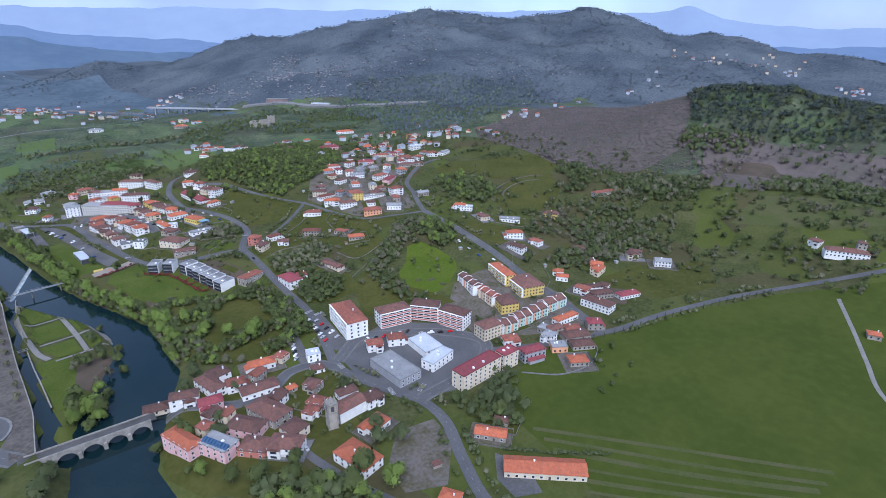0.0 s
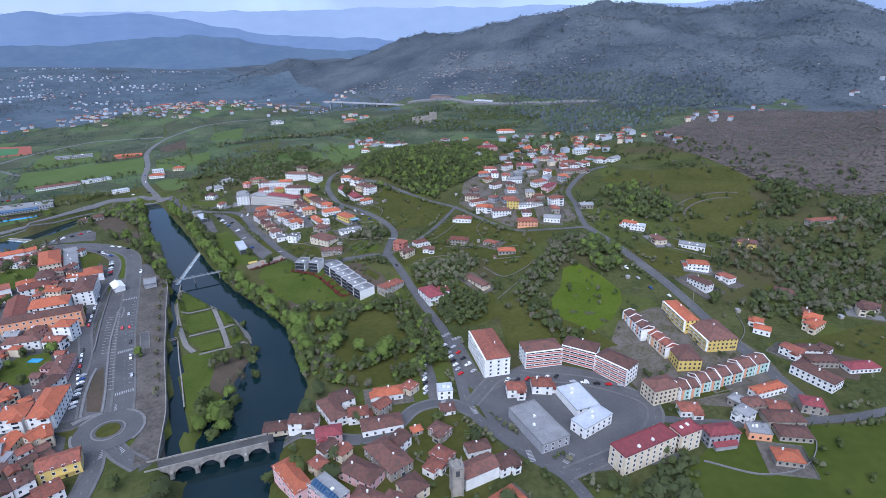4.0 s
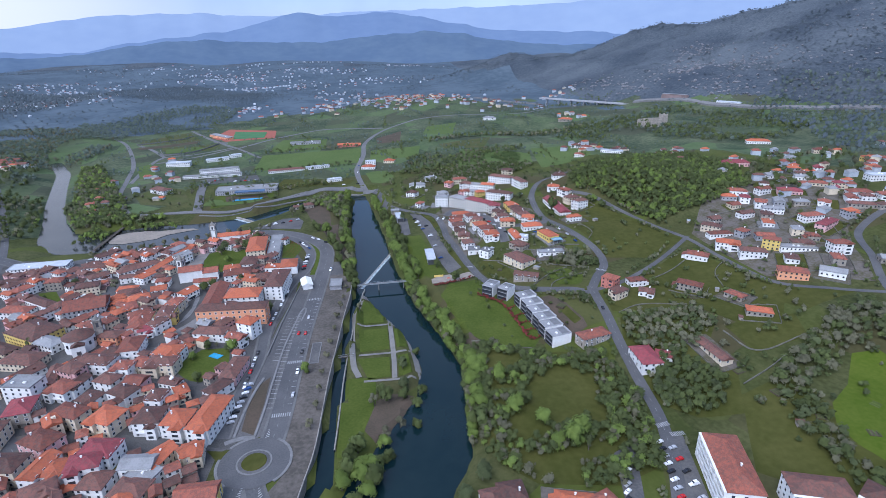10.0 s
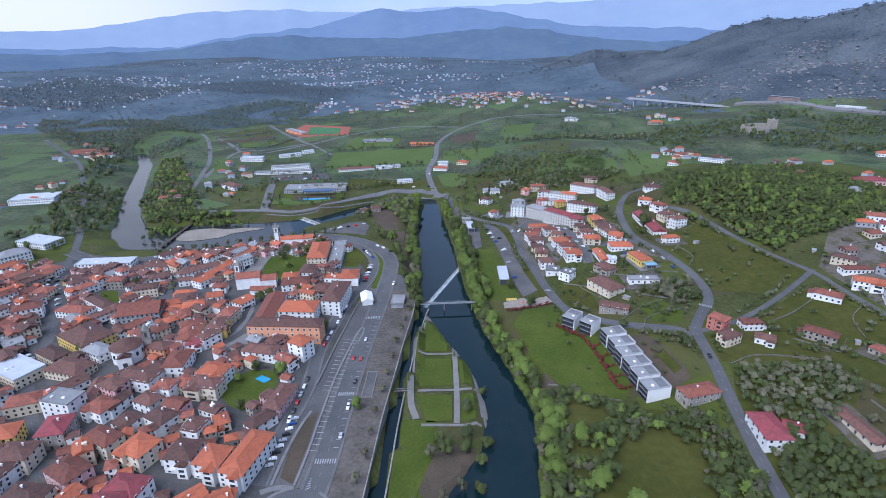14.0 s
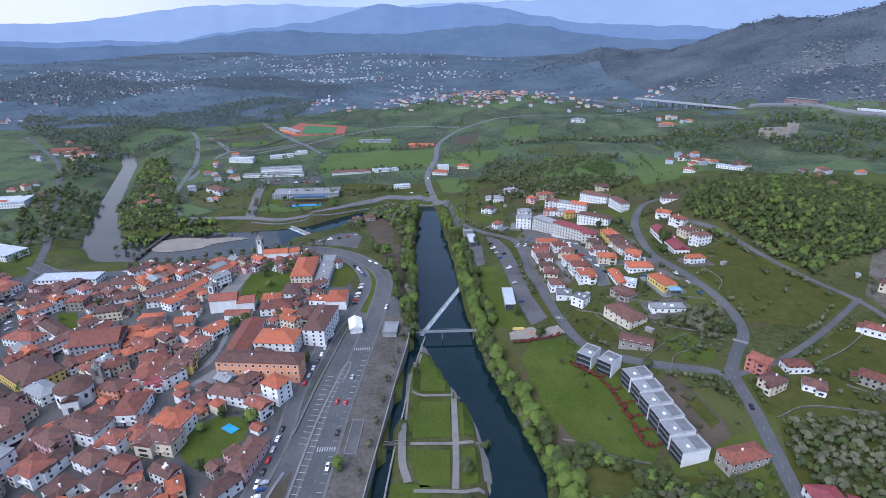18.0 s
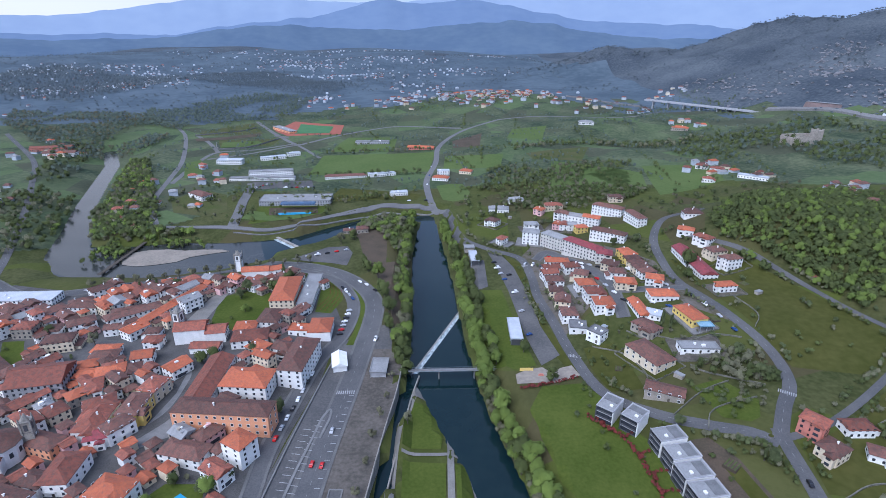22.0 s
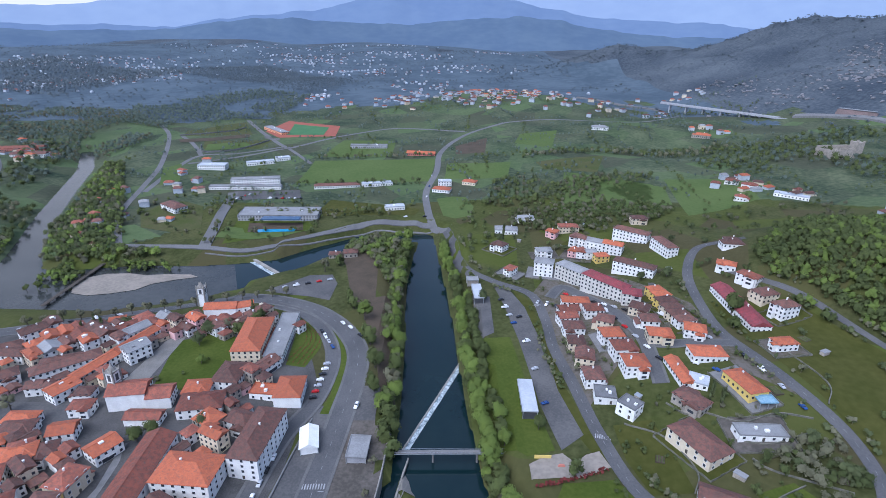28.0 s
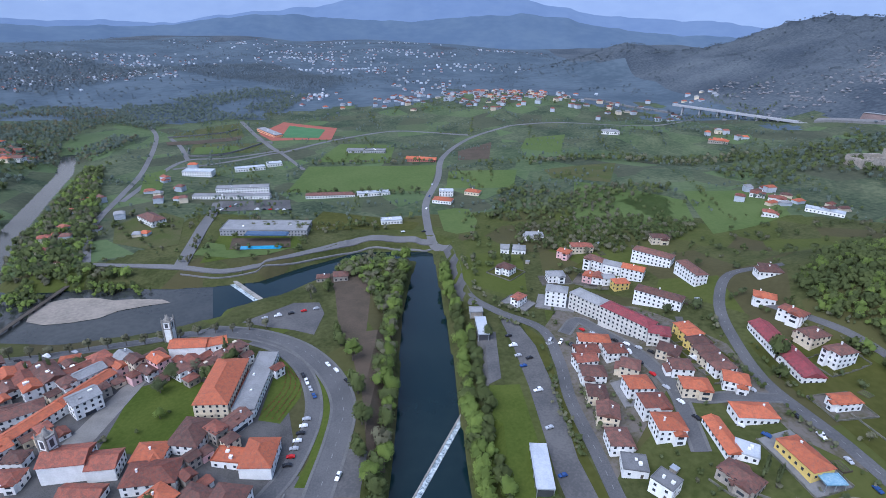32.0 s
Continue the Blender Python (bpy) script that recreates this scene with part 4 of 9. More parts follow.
        (((245, 617), (336, 657), (357, 741), (266, 742)), "pasture", 0.1, "terraced green fields", "field"),
        (((123, 638), (214, 617), (246, 721), (155, 784)), "pasture", 0.1, "green fields below the hill", "field"),
        (((625, -51), (690, -20), (775, 10), (790, -60), (800, -140), (810, -240), (770, -300), (720, -250), (715, -160), (680, -110), (628, -109)), "litter", 0.12, "cleared brown slope with cut timber", "clearing"),
        (((599, 149), (631, 319), (717, 400), (858, 397), (1040, 362), (1010, 112), (790, 45), (757, 22), (673, 63)), "litter", 0.1, "brown leaf litter under the bare wood", "ground"),
        (((690, -35), (735, -30), (742, -90), (712, -120), (695, -80)), "soil", 0.2, "bare earth with cut timber on the cleared slope", "clearing"),
        (((553, -100), (610, -109), (653, -205), (621, -285), (558, -188)), "stubble", 0.1, "pale grassy slope below the wood", "meadow")):
    level = 0.25 if category == "sand bank" else None
    patch("ground_area", poly, M[what], lift, label, category, 5.0, level)
for k, (wide, tone) in enumerate(((3.2, "stubble"), (3.0, "stubble"), (4.0, "stubble"), (2.2, "stubble"), (3.4, "stubble"), (2.0, "stubble"), (2.6, "stubble"))):
    off = (0, 9, 16, 25, 33, 42, 53)[k]
    line = [(150 + 0.49 * s - 0.87 * off + 2 * math.sin(s / 40 + k), -106 - 0.87 * s - 0.49 * off) for s in range(8 + 6 * k, 168 - 5 * k, 12)]
    ribbon("field_strip", line, wide, M[tone], 0.22, 0, "pale mown strip across the green field", "field")
ribbon("path", ((443.7, -216.7), (395.7, -234.4), (359, -246.9), (322, -260.6), (288.7, -292.2)), 3.0, M["sand_path"], 0.2, 0, "pale track round the end of the field", "path")
ribbon("low_wall", ((196.8, -75), (214, -95.8), (237.9, -104.5), (259.5, -98.3), (263.2, -86.4)), 0.5, M["kerb"], 1.0, 0, "low pale wall between gardens and field", "wall", thick=1.2)
for reach in (0.55, 0.8):
    ribbon("path", [(497 + 72 * reach * math.cos(math.radians(k * 20 + 20)), 128 + 48 * reach * math.sin(math.radians(k * 20 + 20))) for k in range(8)], 2.2, M["path"], 0.25, 0, "worn terrace path round the grassy bowl", "path")


# ---- kinds of things ----
BOX = np.array([(x, y, z) for z in (0, 1) for y in (-0.5, 0.5) for x in (-0.5, 0.5)], float)
BOX_F = ((0, 2, 3, 1), (4, 5, 7, 6), (0, 1, 5, 4), (2, 6, 7, 3), (0, 4, 6, 2), (1, 3, 7, 5))


class Shape:
    """Boxes, prisms and rings gathered into one mesh."""

    def __init__(self):
        self.v, self.f, self.s = [], [], []

    def add(self, v, f, slot=0):
        n = len(self.v)
        self.v += [tuple(p) for p in v]
        self.f += [tuple(i + n for i in q) for q in f]
        self.s += [slot] * len(f)
        return self

    def box(self, x, y, z, w, d, h, slot=0, turn=0.0, top=1.0):
        p = BOX.copy()
        p[4:, :2] *= top
        p = p * (w, d, h)
        c, s = math.cos(turn), math.sin(turn)
        return self.add(np.stack([x + c * p[:, 0] - s * p[:, 1], y + s * p[:, 0] + c * p[:, 1], z + p[:, 2]], 1), BOX_F, slot)

    def tube(self, x, y, z, r, h, n=8, slot=0, top=1.0):
        a = np.arange(n) * 2 * np.pi / n
        ring = np.stack([np.cos(a), np.sin(a)], 1)
        v = [(x + r * p, y + r * q, z) for p, q in ring] + [(x + r * top * p, y + r * top * q, z + h) for p, q in ring]
        return self.add(v, [(i, (i + 1) % n, n + (i + 1) % n, n + i) for i in range(n)] + [tuple(range(n, 2 * n)), tuple(range(n - 1, -1, -1))], slot)

    def mesh(self, name, *mats, smooth=False):
        return mesh_of(name, self.v, self.f, mats, self.s, smooth)


def part(name, shape, material, parent, label=""):
    """One mesh object under a thing or a part."""
    me = shape if isinstance(shape, bpy.types.Mesh) else shape.mesh(name, *(material if isinstance(material, (list, tuple)) else [material]))
    ob = new(name, me)
    ob.parent = parent
    return tagged(ob, label)


def thing(name, x, y, turn=0.0, label="", category="", group="", z=None, sink=0.0):
    ob = new(name)
    ob.matrix_basis = pose(x, y, (float(draped(x, y)) if z is None else z) - sink, 0, 0, turn)
    ob.empty_display_size = 0.1
    return tagged(ob, label, category, group)


def window_mesh(w, h):
    """A white surround with a pane set back in it, as one closed skin."""
    s, e, t = Shape(), 0.16, 0.1
    v = []
    for y, p, q in ((0.05, e, e), (-t, e, e), (-t, 0, 0), (-0.03, 0, 0)):
        v += [(-w / 2 - p, y, -q), (w / 2 + p, y, -q), (w / 2 + p, y, h + q), (-w / 2 - p, y, h + q)]
    for k in range(3):
        s.f += [(4 * k + i, 4 * k + (i + 1) % 4, 4 * k + 4 + (i + 1) % 4, 4 * k + 4 + i) for i in range(4)]
        s.s += [0] * 4
    s.v = v
    s.f.append((12, 13, 14, 15))
    s.s.append(1)
    return s.mesh("window", M["frame"], M["glass"])


WINDOW, TALL_WINDOW, DOOR = window_mesh(1.3, 1.5), window_mesh(1.2, 2.0), Shape().box(0, 0, 0, 1.2, 0.14, 2.1).mesh("door", M["bark"])
ROOF_WORD = {"orange": "bright orange tiles", "red": "red clay tiles", "brown": "weathered brown tiles", "maroon": "maroon roofing", "greyroof": "a grey roof", "whiteroof": "a white roof", "roof_dark": "a dark flat roof"}
WALL_WORD = {"w_white": "white", "w_cream": "cream", "w_yellow": "yellow", "w_orange": "salmon", "w_pink": "pink", "w_grey": "grey concrete", "w_stone": "granite", "w_red": "red", "w_green": "pale green", "w_dark": "dark", "w_pale": "pale beige"}
dice = random.Random(5)
FOOT = []
ROADS = [(AVENUE, 7.5), (EAST_ROAD, 5), (RISE_ROAD, 5), (SOUTH_ROAD, 5), (HILL_LANE, 4), (LINK_LANE, 4), (TOP_LANE, 5), (EAST_AVENUE, 7), (FIELD_ROAD, 5), (CHURCH_STREET, 5), (LOWER_STREET, 5),
         (BLOCK_STREET, 6), (OLD_STREET, 4), (WEST_ROAD, 6), (TOWN_STREET, 3.5), (QUAY_STREET, 4.5), (BRIDGE_STREET, 5), (ESTATE_STREET, 4), (ESTATE_CROSS, 4), (ESTATE_BACK, 3.5), (SOUTH_QUAY, 5.5), (NORTH_ROAD, 5), (RIVER_ROAD, 5)]


def free(x, y, r):
    """Whether a round of that radius stands clear of houses, roads and water."""
    for px, py, c, s, a, b in FOOT:
        u, v = (x - px) * c + (y - py) * s, (y - py) * c - (x - px) * s
        if math.hypot(max(0, abs(u) - a), max(0, abs(v) - b)) < r:
            return False
    if min(float(along(RIVER, x, y)), float(along(BEND, x, y)), float(along(CANAL, x, y))) < r:
        return False
    return all(float(along([(p, q, w) for p, q in line], x, y)) > r for line, w in ROADS)


def roof_shape(w, d, h, kind, over=0.5, pitch=0.42):
    """A tiled roof with eaves, a ridge and thickness, on walls h high."""
    s = Shape()
    a, b = w / 2 + over, d / 2 + over
    if kind == "flat":
        s.box(0, 0, h - 0.1, w + 0.1, d + 0.1, 0.35)
        for x, y, p, q in ((0, -d / 2, w + 0.3, 0.3), (0, d / 2, w + 0.3, 0.3), (-w / 2, 0, 0.3, d - 0.3), (w / 2, 0, 0.3, d - 0.3)):
            s.box(x, y, h + 0.25, p, q, 0.5)
        return s
    long_x = w >= d
    rise = (b if long_x else a) * pitch
    k = {"hip": max(0.0, abs(a - b)), "gable": a if long_x else b}[kind]
    ridge = [(-k, 0, h + rise), (k, 0, h + rise)] if long_x else [(0, -k, h + rise), (0, k, h + rise)]
    eave = [(-a, -b, h), (a, -b, h), (a, b, h), (-a, b, h)]
    under = [(x, y, z - 0.22) for x, y, z in eave]
    v = eave + ridge + under
    if long_x:
        f = [(0, 1, 5, 4), (2, 3, 4, 5), (1, 2, 5), (3, 0, 4)]
    else:
        f = [(1, 2, 5, 4), (3, 0, 4, 5), (0, 1, 4), (2, 3, 5)]
    f += [(0, 6, 7, 1), (1, 7, 8, 2), (2, 8, 9, 3), (3, 9, 6, 0), (9, 8, 7, 6)]
    s.add(v, f)
    if k > 0.2:
        s.box(0, 0, h + rise - 0.08, 2 * k if long_x else 0.3, 0.3 if long_x else 2 * k, 0.2)
    return s


def house(x, y, turn, w, d, floors, roof="red", wall="w_white", kind="hip", near=True, label="", category="house", tall=3.0, pitch=0.42, group="", chimney=True, z=None, bands=None, style="", units=1):
    """A house: walls, roof, chimney, door and a window for each bay; x, y is the middle of its plan."""
    h = floors * tall
    near = near and math.hypot(x, y - min(165, max(-250, y))) < 215
    odd = random.Random(int(x * 31 + y * 17))
    if not label:
        word = "building" if kind == "flat" else "cottage" if floors < 1.7 else "house"
        size = "low" if floors < 2 else "two-storey" if floors < 3 else "tall"
        label = f"{size} {WALL_WORD[wall]} {word} with {ROOF_WORD[roof]}"
    if category == "house":
        category = "cottage" if floors < 1.7 and kind != "flat" else "town house" if floors > 2.3 and kind != "flat" else "building" if kind == "flat" else "house"
    root = thing(category.replace(" ", "_"), x, y, turn, label, category, group, z)
    FOOT.append((x, y, math.cos(math.radians(turn)), math.sin(math.radians(turn)), w / 2, d / 2))
    body = Shape().box(0, 0, -2.5, w, d, h + 2.5)
    if kind == "gable":
        rise = (min(w, d) / 2) * pitch
        if w >= d:
            body.add([(sx * w / 2, sy * d / 2, h) for sx in (-1, 1) for sy in (-1, 1)] + [(-w / 2, 0, h + rise), (w / 2, 0, h + rise)], [(1, 0, 4), (2, 3, 5)])
        else:
            body.add([(sx * w / 2, sy * d / 2, h) for sy in (-1, 1) for sx in (-1, 1)] + [(0, -d / 2, h + rise), (0, d / 2, h + rise)], [(0, 1, 4), (3, 2, 5)])
    top_shape = roof_shape(w, d, h, kind, 0.45, pitch)
    loose = not bands and not style and kind != "flat" and 1.4 <= floors <= 3.2 and 7 < w < 19
    if loose and kind == "hip" and odd.random() < 0.55:
        # a gabled wing on the front
        ww, wx, deep, wh = w * odd.uniform(0.34, 0.5), w * odd.choice((-0.24, 0.24, 0.2)), odd.uniform(1.4, 3.0), h - odd.choice((0.0, 0.0, 0.4, 1.4))
        y0, a = -d / 2 - deep, ww / 2 + 0.4
        up = a * pitch * 1.15
        body.box(wx, y0 + deep / 2, -2.5, ww, deep, wh + 2.5)
        body.add([(wx - ww / 2, y0, wh), (wx + ww / 2, y0, wh), (wx, y0, wh + up * 0.9)], [(0, 1, 2)])
        top_shape.add([(wx - a, y0 - 0.5, wh), (wx + a, y0 - 0.5, wh), (wx, y0 - 0.5, wh + up), (wx - a, -d * 0.1, wh), (wx + a, -d * 0.1, wh), (wx, d * 0.05, wh + up),
                       (wx - a, y0 - 0.5, wh - 0.2), (wx + a, y0 - 0.5, wh - 0.2)], [(0, 2, 5, 3), (1, 4, 5, 2), (0, 6, 7, 1, 2)])
        for fl in range(int(floors + 0.4)):
            body.box(wx, y0 - 0.03, fl * tall + 0.8, ww * 0.5, 0.1, 1.5, 1)
    elif loose and kind == "hip" and odd.random() < 0.5:
        # a lower tiled lean-to at one end
        side, deep = odd.choice((-1, 1)), odd.uniform(2.0, 3.4)
        x0, x1, low = side * w / 2, side * (w / 2 + deep), min(h - 0.5, 2.9)
        body.box(side * (w / 2 + deep / 2), 0, -2.5, deep, d * 0.7, low + 2.0)
        top_shape.add([(x0, -d * 0.4, low + 0.9), (x1 + side * 0.4, -d * 0.4, low - 0.3), (x1 + side * 0.4, d * 0.4, low - 0.3), (x0, d * 0.4, low + 0.9), (x0, -d * 0.4, low + 0.6), (x1 + side * 0.4, -d * 0.4, low - 0.6)],
                      [(0, 1, 2, 3) if side > 0 else (3, 2, 1, 0), (0, 4, 5, 1) if side > 0 else (1, 5, 4, 0)])
    if loose and floors >= 2 and odd.random() < 0.6:
        # a balcony slab with a solid front
        bw, bx = w * odd.uniform(0.3, 0.6), w * odd.uniform(-0.15, 0.15)
        body.box(bx, -d / 2 - 0.55, tall - 0.12, bw, 1.1, 0.16).box(bx, -d / 2 - 1.05, tall + 0.04, bw, 0.1, 0.85)
    if loose and group == "old town houses":
        # a dark shop or cellar front, gutters and a dormer here and there
        body.box(w * odd.uniform(-0.1, 0.1), -d / 2 - 0.02, 0.2, w * odd.uniform(0.3, 0.7), 0.08, 2.1, 1)
        if odd.random() < 0.35:
            top_shape.box(w * odd.uniform(-0.2, 0.2), -d * 0.26, h + 0.3, 1.8, 1.6, 1.5, 0, 0, 0.9)
        if odd.random() < 0.3:
            body.box(w * odd.uniform(-0.25, 0.25), d * odd.uniform(-0.1, 0.2), h, 2.2, 1.8, 2.4)
    part("wall", body, [M[wall], M["glass"]], root)
    cover = part("roof", top_shape, M[roof], root, ROOF_WORD[roof])
    if chimney and kind != "flat" and dice.random() < 0.6:
        top = h + min(w, d) / 2 * pitch
        cx, cy = dice.uniform(-0.25, 0.25) * w, dice.uniform(-0.15, 0.15) * d
        part("chimney", Shape().box(cx, cy, h, 0.7, 0.6, top - h + 0.8).box(cx, cy, top + 0.8, 0.95, 0.85, 0.2), M["w_white"], cover)
    sides = [((-w / 2, -d / 2 - 0.02), (1, 0), w, 0), ((w / 2 + 0.02, -d / 2), (0, 1), d, 90), ((-w / 2 - 0.02, d / 2), (0, -1), d, -90)]
    if style == "plain":
        sides = sides[1:2]
    far = Shape()
    for (ox, oy), (ux, uy), length, face in sides:
        out = math.radians(turn + face)
        if -math.cos(out) > 0.5 or (bands and face == 0):
            continue
        n = max(1, int(length / (4.2 if near else 3.0)))
        for fl in range(int(floors + 0.4)):
            for i in range(n):
                s = (i + 0.5) / n * length
                px, py, pz = ox + ux * s, oy + uy * s, fl * tall + 0.95
                if near:
                    door = fl == 0 and face == 0 and i == n // 2
                    ob = part("door" if door else "window", DOOR if door else WINDOW, None, root)
                    ob.matrix_basis = pose(px, py, 0.02 if door else pz, 0, 0, face)
                else:
                    far.box(px, py, pz, 1.2 if face == 0 else 0.12, 0.12 if face == 0 else 1.2, 1.4)
    if bands:
        # open balconies from end to end: a dark glazed front behind white slabs and coloured parapets
        bays = max(1, round(w / 6))
        for fl in range(int(floors + 0.4)):
            z0 = fl * tall
            part("glazing", Shape().box(0, -d / 2 - 0.03, z0 + 0.9, w - 1.2, 0.1, 1.35), M["glass"], root)
            slab = part("balcony", Shape().box(0, -d / 2 - 0.8, z0 - 0.25, w + 0.2, 1.6, 0.5), M["w_white"], root, "white balcony slab")
            part("parapet", Shape().box(0, -d / 2 - 1.5, z0 + 0.25, w - 0.2, 0.15, 1.0), M[bands], slab, {"w_red": "brick-red parapet", "w_yellow": "yellow parapet", "w_cream": "cream parapet"}.get(bands, "white parapet"))
        for i in range(bays + 1):
            part("partition", Shape().box((i / bays - 0.5) * w, -d / 2 - 0.7, 0, 0.35, 1.4, h), M["w_white"], root)
        part("eaves_slab", Shape().box(0, -d / 2 - 0.75, h - 0.4, w + 0.3, 1.7, 0.35), M["w_white"], root)
    if style == "row":
        # party walls that stand up through the roof, and doors and panels in colour
        for i in range(units + 1):
            px, top = (i / units - 0.5) * w, min(w, d) / 2 * pitch
            q = Shape().add([(px + e, y, zz) for e in (-0.2, 0.2) for y, zz in ((-d / 2 - 0.6, 0), (d / 2 + 0.5, 0), (d / 2 + 0.5, h + 0.35), (0, h + top + 0.65), (-d / 2 - 0.6, h + 0.35))],
                            [(4, 3, 2, 1, 0), (5, 6, 7, 8, 9), (0, 5, 9, 4), (4, 9, 8, 3), (3, 8, 7, 2), (2, 7, 6, 1)])
            part("party_wall", q, M["w_white"], root)
        for i in range(units):
            part("panel", Shape().box((i + 0.3) / units * w - w / 2, -d / 2 - 0.06, 0, 1.6, 0.14, h - 0.4), M["w_orange"], root, "salmon panel")
    if kind == "flat" and min(w, d) > 7:
        for i in range(2):
            part("roof_unit", Shape().box(dice.uniform(-0.3, 0.3) * w, dice.uniform(-0.25, 0.25) * d, h + 0.2, dice.uniform(0.9, 2.2), dice.uniform(0.9, 1.6), dice.uniform(0.7, 1.4)), M["w_white"], cover)
    if far.v:
        part("window", far, M["glass"], root)["kind"] = "stuff"
    return root


# ---- trees ----
def ico():
    g = (1 + 5 ** 0.5) / 2
    v = np.array([(-1, g, 0), (1, g, 0), (-1, -g, 0), (1, -g, 0), (0, -1, g), (0, 1, g), (0, -1, -g), (0, 1, -g), (g, 0, -1), (g, 0, 1), (-g, 0, -1), (-g, 0, 1)], float)
    f = np.array([(0, 11, 5), (0, 5, 1), (0, 1, 7), (0, 7, 10), (0, 10, 11), (1, 5, 9), (5, 11, 4), (11, 10, 2), (10, 7, 6), (7, 1, 8), (3, 9, 4), (3, 4, 2), (3, 2, 6), (3, 6, 8), (3, 8, 9),
                  (4, 9, 5), (2, 4, 11), (6, 2, 10), (8, 6, 7), (9, 8, 1)])
    return v / np.linalg.norm(v[0]), f


ICO_V, ICO_F = ico()


def crown_arrays(seed, clumps, leaves, shape=(1, 1, 1), size=0.42, leaf=0.13):
    """A crown of unit radius: boughs of uneven size, each a dim core under a skin of small leaf sprays, and stray sprays that break its outline."""
    rng = np.random.default_rng(seed)
    verts, faces, n = [], [], 0
    middles, radii = [], []
    for k in range(clumps):
        d = rng.normal(size=3)
        d[2] = d[2] * 0.8 + 0.12
        d /= np.linalg.norm(d)
        c, r = d * rng.uniform(0.3, 0.72), size * rng.uniform(0.65, 1.2)
        verts.append(ICO_V * r * 0.82 * rng.uniform(0.7, 1.15, (12, 1)) + c)
        faces.append(ICO_F + n)
        n += 12
        middles.append(c)
        radii.append(r)
    pick = rng.choice(clumps, leaves, p=np.array(radii) ** 2 / sum(r * r for r in radii))
    d = rng.normal(size=(leaves, 3))
    d[:, 2] += 0.35
    d /= np.linalg.norm(d, axis=1)[:, None]
    c = np.array(middles)[pick] + d * (np.array(radii)[pick] * rng.uniform(0.84, 1.15, leaves))[:, None]
    face = d * 0.8 + rng.normal(size=(leaves, 3)) * 0.4 + (0, 0, 0.45)
    face /= np.linalg.norm(face, axis=1)[:, None]
    u = np.cross(face, rng.normal(size=(leaves, 3)))
    u /= np.linalg.norm(u, axis=1)[:, None]
    v = np.cross(face, u)
    big = (leaf * rng.uniform(0.6, 1.3, leaves))[:, None]
    tri = np.stack([c - u * big * 0.6 - v * big * 0.35, c + u * big * 0.6 - v * big * 0.35, c + v * big * 0.75], 1)
    verts.append(tri.reshape(-1, 3))
    faces.append(np.arange(leaves * 3).reshape(-1, 3) + n)
    return np.concatenate(verts) * shape, np.concatenate(faces)


def soft_normals(me, v, middle, up=0.5):
    """Leaves take the light as the whole crown does: their normals point out from its middle and up."""
    n = (v - middle) * 0.9 + (0, 0, up)
    n = n / (np.linalg.norm(n, axis=1)[:, None] + 1e-9)
    me.normals_split_custom_set_from_vertices(n.tolist())


def crown_mesh(material, *args, **kw):
    v, f = crown_arrays(*args, **kw)
    me = mesh_of("crown", v, f, [material], smooth=True)
    soft_normals(me, v, (0, 0, -0.2))
    return me


def trunk_mesh(height, r, limbs, seed):
    rng = random.Random(seed)
    s = Shape().tube(0, 0, -0.4, r, height + 0.4, 7, 0, 0.55)
    for k in range(limbs):
        a, z, reach = rng.uniform(0, 6.3), height * rng.uniform(0.55, 0.95), height * rng.uniform(0.35, 0.6)
        p0, p1 = np.array([0, 0, z]), np.array([math.cos(a) * reach, math.sin(a) * reach, z + reach * 0.9])
        for rr, q0, q1 in ((r * 0.42, p0, p1),):
            side, up = np.array([-math.sin(a), math.cos(a), 0]) * rr, np.array([0, 0, rr])
            s.add([q0 + side, q0 + up, q0 - side, q0 - up, q1], [(0, 1, 4), (1, 2, 4), (2, 3, 4), (3, 0, 4)])
    return s.mesh("trunk", M["bark"])


TREE_KINDS = {}
for key, tone, shape, label in (("green", "leaf", (1, 1, 1.1), "broad tree in fresh spring leaf"), ("dark", "leaf_dark", (1, 1, 1.05), "dense dark green tree"),
                                ("lime", "leaf_lime", (1, 1, 1.15), "tree in bright lime-green leaf"), ("bare", "leaf_bare", (1, 1, 1.1), "almost leafless grey tree with fine twigs"),
                                ("cypress", "leaf_dark", (0.34, 0.34, 1.6), "slim dark green cypress tree")):
    TREE_KINDS[key] = []
    for k in range(3):
        sparse = key == "bare"
        root = new("tree")
        root.matrix_basis = pose(0, -1200 - 20 * k, 0)
        tagged(root, label, "tree", key + " trees")
        t = new("trunk", trunk_mesh(0.9, 0.09, 6 if sparse else 4, k))
        c = new("crown", crown_mesh(M[tone], 10 * len(key) + k, 7 if sparse else 12, 520 if sparse else 620, shape, 0.3 if sparse else 0.44, 0.13 if sparse else 0.15))
        t.parent = c.parent = root
        c.matrix_basis = pose(0, 0, 1.25 if key != "cypress" else 1.6)
        TREE_KINDS[key].append(root)


def tree(key, x, y, radius, z=None):
    src = dice.choice(TREE_KINDS[key])
    src.scale = (1, 1, 1)
    ob = copy_thing(src, pose(x, y, float(draped(x, y)) if z is None else z, 0, 0, dice.uniform(0, 360)) @ Matrix.Diagonal((radius, radius, radius * dice.uniform(0.85, 1.2), 1)))
    return ob


def wood(name, spots, tone, radius, label, seed=1, clumps=4, leaves=120, tall=1.0, leaf=0.2):
    """A wood too dense to count: crowns and trunks joined into one."""
    rng = np.random.default_rng(seed)
